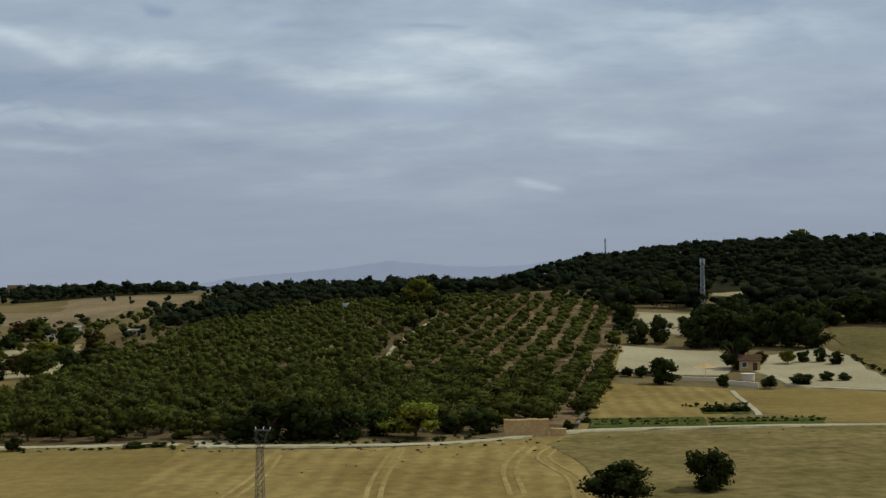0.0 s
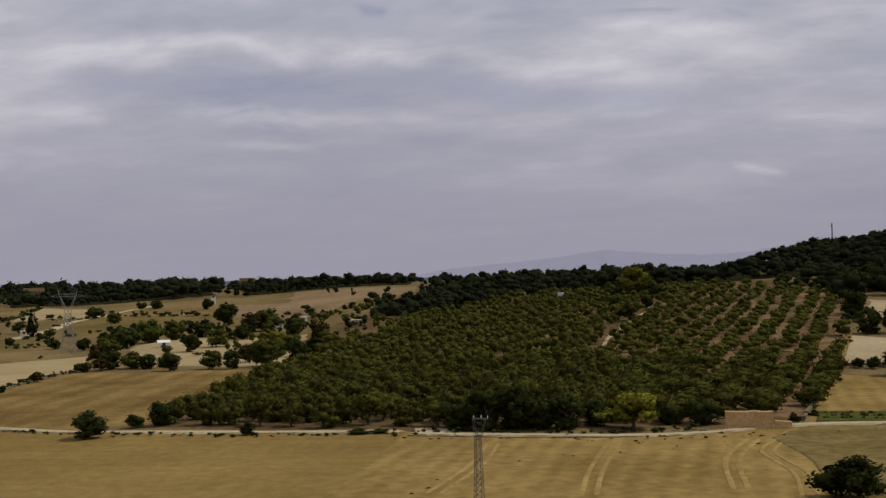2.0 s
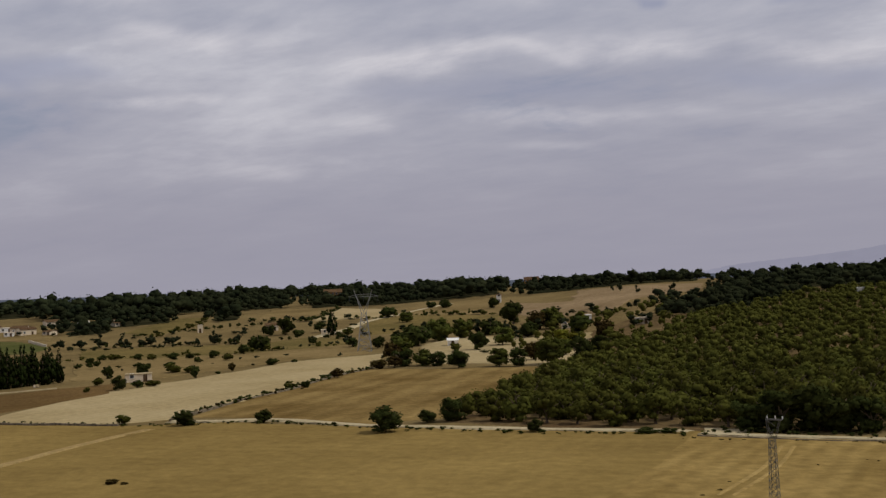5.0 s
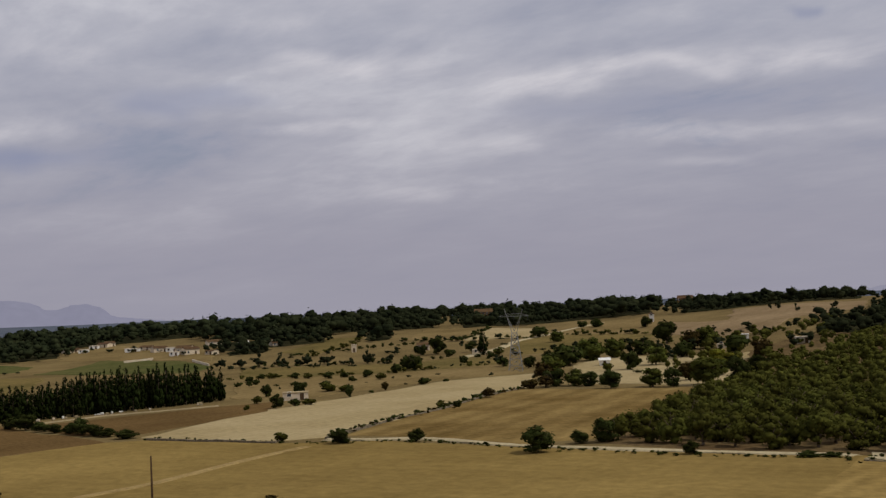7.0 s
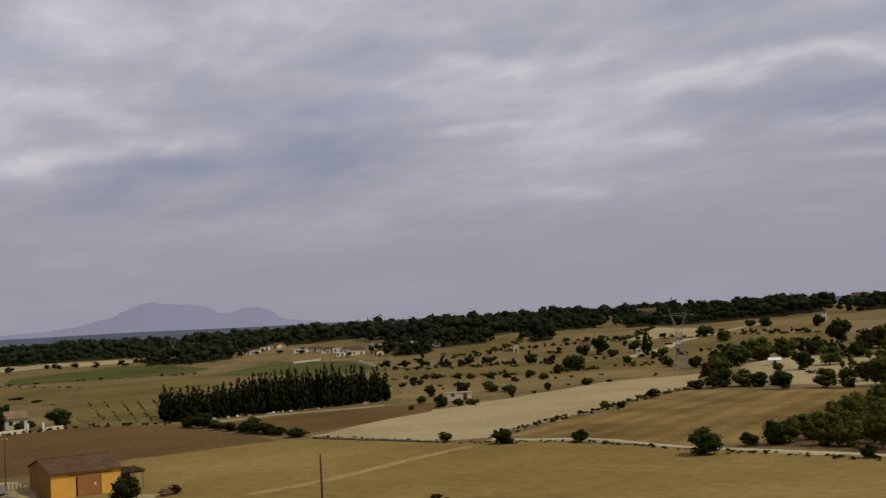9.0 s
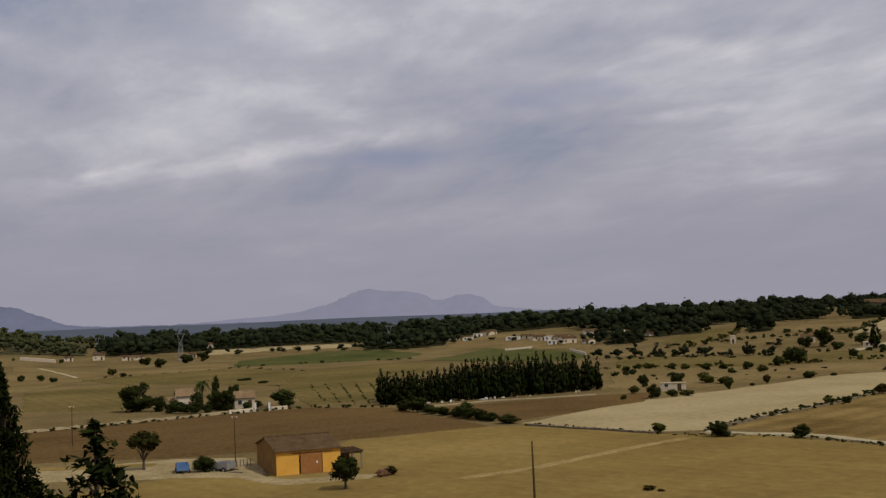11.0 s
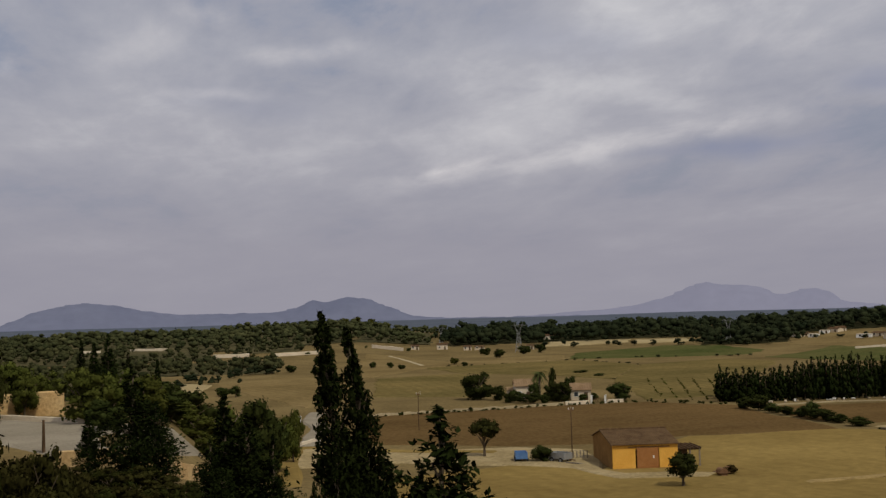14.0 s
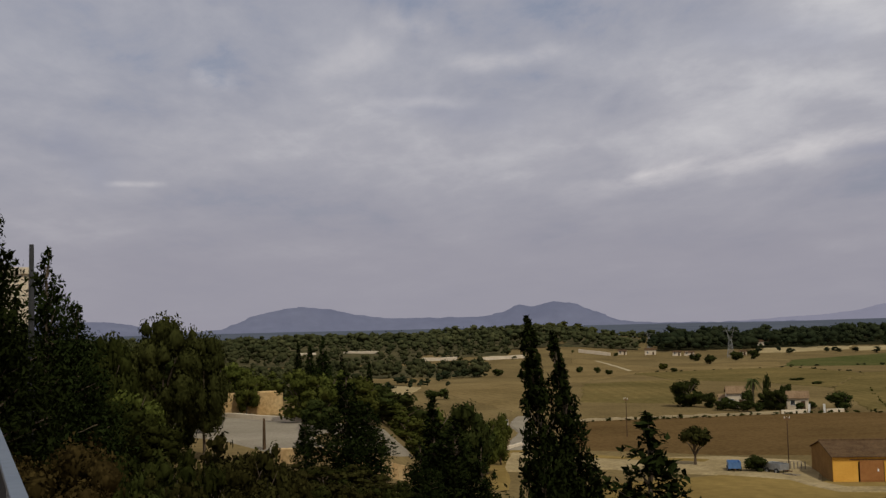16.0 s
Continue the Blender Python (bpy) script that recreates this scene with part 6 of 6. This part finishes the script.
def make_pylon(az, d, top, face, label, bold=1.0):
    c = place("pylon", az, d, face, label, "pylon")
    tall = 22 + d * math.tan(radians(top)) - at(az, d).z
    w = 0.95 * tall / 22
    lattice(c, 2.6 * w, 0.9 * w, -0.3, tall * 0.62, 6, 0.055 * bold, "pylonsteel")
    # the fork that carries the bridge
    for s in (-1, 1):
        rods("fork", [((s * 0.9 * w, y * 0.7 * w, tall * 0.62), (s * 2.6 * w, y * 0.5 * w, tall * 0.88)) for y in (-1, 1)] +
             [((0, y * 0.7 * w, tall * 0.64), (s * 2.3 * w, y * 0.5 * w, tall * 0.86)) for y in (-1, 1)] +
             [((s * 2.6 * w, y * 0.5 * w, tall * 0.88), (s * 3.4 * w, 0, tall)) for y in (-1, 1)], 0.055 * bold, "pylonsteel", c)
    rods("bridge", [((-5.6 * w, 0, tall * 0.88), (5.6 * w, 0, tall * 0.88)), ((-5.6 * w, 0, tall * 0.88), (-2.6 * w, 0, tall * 0.92)), ((5.6 * w, 0, tall * 0.88), (2.6 * w, 0, tall * 0.92)), ((-2.6 * w, 0, tall * 0.92), (2.6 * w, 0, tall * 0.92))] +
         [((x * w, 0, tall * 0.88), ((x + 0.65) * w, 0, tall * 0.92)) for x in (-2.6, -1.3, 0, 1.3)], 0.055 * bold, "pylonsteel", c)
    for x in (-5.2, 0, 5.2):
        rods("insulator", [((x * w, 0, tall * 0.88), (x * w, 0, tall * 0.88 - 1.8 * w))], 0.09 * bold, "glass", c, "dark insulator string", 6)


make_pylon(-29.66, 376, -0.17, -25, "grey lattice electricity pylon beside the pale strip field")
make_pylon(-65.68, 662, -0.3, -60, "grey lattice electricity pylon on the plain", 1.0)
make_pylon(-55.2, 690, -0.38, -50, "grey lattice electricity pylon before the woods", 0.9)
make_pylon(-69.65, 770, -0.42, -60, "faint grey lattice electricity pylon far across the plain", 0.8)


def make_mast(az, d, top, label, half, r):
    c = place("radio_mast", az, d, 20, label, "mast")
    tall = 22 + d * math.tan(radians(top)) - at(az, d).z
    lattice(c, half * 1.5, half, -0.3, tall, 9, r)
    boxes("platform", [(-half * 1.6, half * 1.6, -half * 1.6, half * 1.6, tall - 1.4, tall - 1.25)], "steel", c)
    for s in (-1, 1):
        boxes("antenna", [(s * half * 1.5 - 0.12, s * half * 1.5 + 0.12, -0.15, 0.15, tall - 2.2, tall - 0.2)], "white", c, "pale antenna panel")


make_mast(13.1, 400, 1.05, "tall grey lattice radio mast among dark trees", 0.5, 0.055)
make_mast(8.3, 640, 2.15, "thin lattice mast on the wooded ridge", 0.25, 0.07)


# ---- houses
def make_house(az, d, face, w, dep, h, label, wall="cream", roof="tile", name="house", windows=2, flat=False, top=None, group=""):
    """A small house: four walls, a tiled roof, a door and windows with frames."""
    c = place(name, az, d, face, label, "house", group)
    top = top or h + w * 0.12
    boxes("wall", [(-w / 2, w / 2, 0, 0.3, -1.0, h), (-w / 2, w / 2, dep - 0.3, dep, -1.0, h), (-w / 2, -w / 2 + 0.3, 0.3, dep - 0.3, -1.0, h), (w / 2 - 0.3, w / 2, 0.3, dep - 0.3, -1.0, h)], wall, c)
    if flat:
        boxes("roof", [(-w / 2 - 0.1, w / 2 + 0.1, -0.1, dep + 0.1, h, h + 0.25)], roof, c)
    else:
        for s in (-1, 1):
            x = -w / 2 if s < 0 else w / 2 - 0.3
            gable_wall("gable", x, x + 0.3, 0, dep / 2, dep, h + 0.01, top, h + 0.01, wall, c, h)
        tile_slope("roof", -w / 2 - 0.3, w / 2 + 0.3, -0.4, h - 0.05, dep / 2, top + 0.1, c, roof, 0.6)
        tile_slope("roof", -w / 2 - 0.3, w / 2 + 0.3, dep + 0.4, h - 0.05, dep / 2, top + 0.1, c, roof, 0.6)
    storeys = 2 if h > 4.2 else 1
    for st in range(storeys):
        for i in range(windows):
            x = -w / 2 + w * (i + 0.5) / windows
            z = 1.0 + st * 2.6
            if st == 0 and i == windows // 2:
                boxes("door", [(x - 0.5, x + 0.5, -0.05, -0.004, -0.1, 2.0)], "wood", c, "dark wooden door")
                continue
            win = boxes("window", [(x - 0.5, x + 0.5, -0.03, -0.004, z, z + 1.1)], "glass", c, "dark window")
            boxes("window_frame", [(x - 0.6, x - 0.5, -0.08, -0.004, z, z + 1.1), (x + 0.5, x + 0.6, -0.08, -0.004, z, z + 1.1), (x - 0.6, x + 0.6, -0.08, -0.004, z + 1.1, z + 1.2), (x - 0.65, x + 0.65, -0.12, -0.004, z - 0.1, z)], "white", win)
    return c


VG = "houses of the far hamlet"
make_house(-65.5, 297, -70, 4.6, 6.0, 3.6, "cream villa with a clay tiled roof behind a hedge", roof="paletile", top=5.2)
make_house(-66.1, 302, -70, 2.4, 4.0, 2.2, "low tiled annex of the villa", roof="paletile", top=2.9, windows=1)
make_house(-62.6, 291, -66, 5.0, 5.0, 2.7, "cream low house with a tiled roof beside the gate", roof="paletile", top=4.2)
make_house(15.3, 262, 15, 4.6, 4.6, 2.5, "small farm hut with brown tiled roof and ochre wall", "sandstone", top=3.6)
make_house(-25.15, 380, -25, 3.6, 4.0, 2.0, "small white hut among the trees", "white", "white", windows=1, top=2.6)
make_house(-18.4, 445, -18, 6.0, 4.0, 2.4, "low white farm building among the trees", "white", "white", windows=2, flat=True)
make_house(-18.95, 424, -18, 9.0, 4.0, 1.3, "long low pale shed", "cream", "cream", windows=3, flat=True)
make_house(-15.5, 402, -15, 5.5, 4.0, 2.2, "low pale shed among scrub", "cream", "cream", windows=2, flat=True)
make_house(-5.15, 406, -5, 4.2, 4.0, 3.6, "white hut at the top of the grove", "white", "white", windows=1, flat=True)
make_house(-1.0, 430, -1, 5.0, 4.0, 2.4, "tiled shed behind the olive trees", "cream", "tile", windows=1)
make_house(0.55, 412, 2, 5.0, 4.0, 2.0, "tiled shed among the olive rows", "cream", "tile", windows=1)
make_house(-34.35, 524, -35, 6.0, 5.0, 2.8, "pale farmhouse half hidden by trees", top=3.8)
make_house(-31.5, 478, -31, 6.0, 5.0, 2.0, "low pale outbuilding beside the lone cypress", "cream", "cream", flat=True)
make_house(-22.7, 592, -22, 2.4, 3.0, 4.5, "narrow white tower house on the hillside", "white", "tile", windows=1)
make_house(-37.9, 543, -38, 2.4, 3.0, 3.5, "small pale tower house in the meadow", "cream", "cream", windows=1, flat=True)
make_house(-40.95, 292, -40, 6.5, 4.0, 1.8, "low pale shed among bushes", "cream", "sand", windows=2, flat=True)
make_house(-31.2, 752, -31, 12, 8, 5.2, "ochre country house half hidden by ridge trees", "brown_wall", top=7.2, windows=5)
make_house(-21.0, 770, -21, 10, 8, 5.0, "ochre country house among ridge trees", "brown_wall", top=7.0, windows=4)
for i, (az, d, w, h) in enumerate([(-51.7, 700, 10, 3), (-50.7, 712, 6, 3), (-50.3, 716, 8, 3.5), (-49.9, 722, 7, 3.5), (-48.9, 660, 9, 3), (-48.3, 662, 8, 3), (-47.5, 640, 9, 3.5), (-47.0, 634, 7, 3.5), (-46.5, 618, 10, 4.5), (-46.0, 605, 9, 4.5),
                                   (-46.9, 604, 5, 3), (-45.2, 596, 5, 3), (-44.85, 660, 9, 3.5), (-51.2, 690, 6, 3), (-42.4, 640, 7, 3), (-41.8, 620, 5, 3), (-43.5, 655, 6, 3)]):
    make_house(az, d, az + (-20, 10, 35)[i % 3], w * 0.9, 6, h * 0.72, "small cream house of the far hamlet", ("cream", "white", "cream")[i % 3], ("tile", "cream", "tile")[i % 3], windows=2, flat=i % 3 == 1, group=VG)
for i, (az, d, w, h) in enumerate([(-69.6, 705, 8, 4), (-68.3, 692, 6, 3), (-67.7, 692, 7, 2.5), (-65.1, 684, 5, 3), (-64.1, 760, 9, 4), (-71.0, 700, 6, 3)]):
    make_house(az, d, az, w * 0.85, 6, h * 0.8, "pale farmhouse on the plain before the woods", "cream", "tile", windows=2)
make_house(-102.1, 46, -100, 2.6, 6, 8.1, "cream rendered house half hidden by cypresses", "cream", "cream", windows=1, flat=True)
for i, (a0, d0, a1, d1) in enumerate([(-85.2, 752, -83.4, 742), (-81.2, 668, -79.4, 664), (-78.2, 656, -75.9, 662), (-73.2, 698, -71.6, 686), (-49.3, 590, -47.9, 592), (-46.0, 560, -45.2, 520), (-88, 740, -86.6, 744), (-89.5, 560, -88.2, 556)]):
    stone_wall([(a0, d0), (a1, d1)], 2.0 if i < 4 or i > 5 else 1.2, 0.5, "long pale rendered boundary wall far off", "cream", 80 + i, 6, 0.12, "boundary_wall")

# ---- walls of the fields and gardens
stone_wall([(3.0, 158), (5.3, 158.5)], 2.6, 0.5, "brown rendered ruin wall beside the lane", "sandstone", 11, 1.2, 0.05, "ruin_wall")
stone_wall([(5.35, 158.5), (6.15, 159)], 1.3, 0.5, "broken end of the ruin wall", "sandstone", 12, 0.8, 0.2, "ruin_wall_end")
stone_wall([(6.7, 168), (7.3, 190), (8.2, 250), (8.75, 306)], 0.8, 0.7, "dry stone wall along the olive grove", seed=13)
stone_wall([(-39.5, 198), (-35.9, 226.5), (-33.4, 245), (-31.5, 271.5), (-29.3, 296)], 0.45, 0.6, "dry stone wall between the fields", seed=14)
stone_wall([(-48.3, 214.5), (-45, 204), (-42, 195)], 0.4, 0.6, "low dry stone wall below the pale strip", seed=15)
stone_wall([(-73.5, 257), (-68, 266), (-63.5, 276)], 0.6, 0.6, "pale stone wall along the lane to the villa", "sand", 16)
stone_wall([(-63.4, 276), (-62.2, 278.5)], 0.9, 0.4, "cream garden wall of the villa", "cream", 17, 2, 0.04)
stone_wall([(-61.3, 281), (-60.5, 282.5)], 0.8, 0.4, "cream garden wall beside the gate", "cream", 18, 2, 0.04)
stone_wall([(-53.2, 268), (-50.4, 277), (-44.8, 286)], 0.3, 0.8, "pale kerb wall below the cypress hedge", "sand", 19, 3, 0.2)
stone_wall([(8.0, 248), (9.6, 250), (12.0, 246)], 0.8, 0.5, "pale garden terrace wall", "stone", 20)
stone_wall([(14.2, 237), (15.7, 233)], 1.0, 0.4, "cream garden wall beside the hut", "cream", 21, 1.5, 0.05)
stone_wall([(12.0, 243), (13.8, 243)], 0.9, 0.3, "pale grey pool wall", "cream", 22, 2, 0.03)
stone_wall([(-13, 153.3), (-6.6, 149), (-2.2, 149.2), (2, 152.5)], 0.22, 0.5, "low pale kerb stones along the lane", seed=23)
stone_wall([(-91.5, 95), (-88.3, 94.5)], 1.9, 0.5, "ochre sandstone garden wall beside the road", "sandstone", 24, 1, 0.04)
stone_wall([(-91.7, 93.5), (-87.4, 84), (-86.3, 83)], 0.45, 0.4, "pale low kerb wall of the road", "cream", 25, 1, 0.05)
stone_wall([(-88.6, 56), (-87, 55), (-85.5, 54.5), (-84, 56.5), (-83, 61), (-82, 67), (-81, 76)], 0.75, 0.4, "ochre low wall below the road", "sandstone", 26, 1, 0.05)
stone_wall([(-77.9, 213), (-77.3, 240), (-76.9, 252)], 1.2, 0.4, "white wall beside the lane gate", "white", 27, 2, 0.1)
stone_wall([(-76.9, 200), (-76.2, 206)], 0.9, 0.5, "pale stone pillar wall beside the lane", "cream", 28, 1, 0.1)
drape("road_bench", [(-93.5, 99), (-91.7, 92.5), (-87.4, 83), (-85.0, 83), (-83.2, 96), (-82.0, 92), (-83.5, 72), (-87.8, 62), (-91, 73), (-96, 85)], M["asphalt"], "pale grey asphalt road bend", "road", lift=0.1, cell=4, ragged=0.0)
ribbon("road_gate", [(-76.5, 194), (-76.3, 215), (-75.9, 232), (-76.4, 252), (-76.0, 275)], 3.6, M["asphalt"], "pale grey lane leading to a gate")
ribbon("path_yard", [(-77.6, 150), (-77.4, 187), (-76.4, 196), (-72, 186), (-66.5, 181)], 3.5, M["brown"], "brown beaten path at the yard's edge", lift=0.24)
ribbon("track_far", [(-32.5, 462), (-30.6, 500), (-29.4, 545), (-27, 590), (-25, 620)], 4.0, M["track"], "pale far track climbing the hillside")
ribbon("track_west", [(-72.4, 640), (-71.6, 600), (-70.6, 520)], 2.0, M["track"], "pale far track across the brown field")
ribbon("track_hill", [(14.3, 590), (15.4, 545), (15.1, 505)], 1.2, M["track"], "pale track through the hill woods", lift=3.0)
for k, route in enumerate([[(-3.9, 108), (-3.4, 125), (-2.4, 148)], [(7.0, 108), (6.5, 124), (5.0, 138), (5.6, 148), (6.3, 158)], [(3.7, 112), (3.3, 132), (4.4, 150)], [(-12, 110), (-9.6, 128), (-8.6, 146)]]):
    for side in (-0.42, 0.42):
        ribbon("wheel_track", [(a + side * 100 / d, d) for a, d in route], (0.35, 0.3, 0.45)[k % 3], M["wheelmark"], "faint pale wheel track on the stubble", lift=0.1, seed=k)

ribbon("field_path", [(-52, 148), (-48, 156), (-43.5, 174), (-40.2, 188)], 1.5, M["pathmark"], "faint pale path across the brown field")
ribbon("garden_path", [(14.4, 226), (14.7, 214), (15.3, 198), (15.7, 187)], 0.9, M["track"], "pale footpath between the garden plots")



def make_headstones():
    """Pale stones between the trunks of the cypress hedge."""
    r = random.Random(12)
    for i in range(18):
        az = r.uniform(-53.6, -45.0)
        d = np.interp(az, [-53.7, -51, -47.6, -44.4], [273, 281, 289, 297]) + r.uniform(-0.6, 0.8)
        c = place("pale_stone", az, d, az + r.uniform(-25, 25), "pale weathered stone block below the cypress hedge", "stone", "stones below the hedge")
        w, h = r.uniform(0.35, 0.9), r.uniform(0.3, 0.8)
        boxes("block", [(-w / 2, w / 2, -0.15, 0.15, 0.14, h)], ("cream", "white", "sand")[i % 3], c, "", 0.04)
        boxes("foot", [(-w / 2 - 0.1, w / 2 + 0.1, -0.3, 0.3, -0.2, 0.14)], "stone", c)


make_headstones()


def make_gate():
    c = place("garden_gate", -61.75, 279.5, -62, "white rendered gate pillars of the villa", "gate")
    for x in (-1.9, 1.5):
        boxes("pillar", [(x, x + 0.5, 0, 0.5, -0.3, 1.9)], "white", c)
        boxes("cap", [(x - 0.08, x + 0.58, -0.08, 0.58, 1.9, 2.0)], "white", c)
    boxes("gate_leaf", [(-1.4 + 0.29 * i, -1.32 + 0.29 * i, 0.2, 0.26, 0.1, 1.4) for i in range(10)], "wood", c, "dark barred gate")


make_gate()


def make_palm(az, d, tall):
    c = place("palm_tree", az, d, 0, "tall palm tree beside the villa", "palm")
    verts, faces = [], []
    tube(verts, faces, [(0, 0, -0.3), (0.1, 0, tall * 0.4), (0, 0.1, tall * 0.8)], [0.35, 0.27, 0.25], 8)
    mesh_object("trunk", verts, faces, M["bark"], c, flat=False)
    r = random.Random(4)
    for i in range(34):
        a, up = r.uniform(0, 6.28), r.uniform(-0.5, 1.1)
        v, f = [], []
        for k in range(7):
            u = k / 6
            rad = 2.6 * u * (1 - 0.2 * up * u)
            z = tall * 0.8 + up * 1.7 * u - 2.4 * u * u * (1.0 - 0.3 * up)
            w = 0.34 * (1 - u) + 0.05
            for s in (-1, 1):
                v.append((rad * math.cos(a) - s * w * math.sin(a), rad * math.sin(a) + s * w * math.cos(a), z - 0.1 * (s > 0)))
            if k:
                f.append((2 * k - 2, 2 * k - 1, 2 * k + 1, 2 * k))
        mesh_object("frond", v, f, M["palm"], c)


make_palm(-64.7, 300, 8.6)


def make_tank():
    c = place("water_tank", 15.2, 246, 15, "round cream water tank beside the hut", "tank")
    bm = bmesh.new()
    bmesh.ops.create_cone(bm, cap_ends=True, segments=24, radius1=1.4, radius2=1.4, depth=1.5, matrix=pose(0, 0, 0.6))
    part("basin", bm, M["cream"], c)
    bm = bmesh.new()
    bmesh.ops.create_cone(bm, cap_ends=True, segments=24, radius1=1.5, radius2=1.5, depth=0.12, matrix=pose(0, 0, 1.4))
    part("rim", bm, M["cream"], c)


make_tank()


def make_shelter():
    c = place("open_shelter", 11.25, 388, 11, "dark open farm shelter on posts", "shelter")
    boxes("roof", [(-4, 4, -0.3, 4.3, 2.6, 2.8)], "wood", c)
    for x in (-3.8, -1.3, 1.3, 3.6):
        for y in (0.0, 4.0):
            boxes("post", [(x, x + 0.18, y, y + 0.18, -0.3, 2.6)], "wood", c)


make_shelter()


def make_parasol():
    c = place("garden_parasol", 13.15, 247, 13, "orange and white parasol over the pool terrace", "parasol")
    bm = bmesh.new()
    bmesh.ops.create_cone(bm, cap_ends=False, segments=10, radius1=2.6, radius2=0.05, depth=0.7, matrix=pose(0, 0, 2.9))
    part("canopy", bm, M["sandstone"], c)
    rods("pole", [((0, 0, -0.2), (0, 0, 3.2))], 0.05, "white", c, "", 6)


make_parasol()


def make_rail():
    """The railing of the terrace beside the viewpoint."""
    a, b = Vector((*P(-100.4, 4.53), 0)), Vector((*P(-101.7, 8.13), 0))
    v = (b - a).normalized()
    p = a - v * 2.6
    c = new("terrace_railing")
    c.matrix_basis = Matrix.Translation((p.x, p.y, 21.4)) @ pose(0, 0, 0, 0, 0, math.degrees(math.atan2(v.y, v.x)))
    tagged(c, "blue grey metal railing with dark panels at the terrace edge", "railing")
    boxes("handrail", [(0, 8.0, 0.0, 0.065, -0.03, 0.0)], "railpaint", c, "blue grey flat handrail", 0.004)
    for i in range(5):
        boxes("panel", [(0.08 + 1.58 * i, 1.58 + 1.58 * i, 0.02, 0.045, -1.1, -0.04)], "rubber", c, "dark panel")
    for i in range(6):
        boxes("post", [(1.58 * i, 0.06 + 1.58 * i, 0.01, 0.06, -1.9, -0.03)], "steel", c)


make_rail()
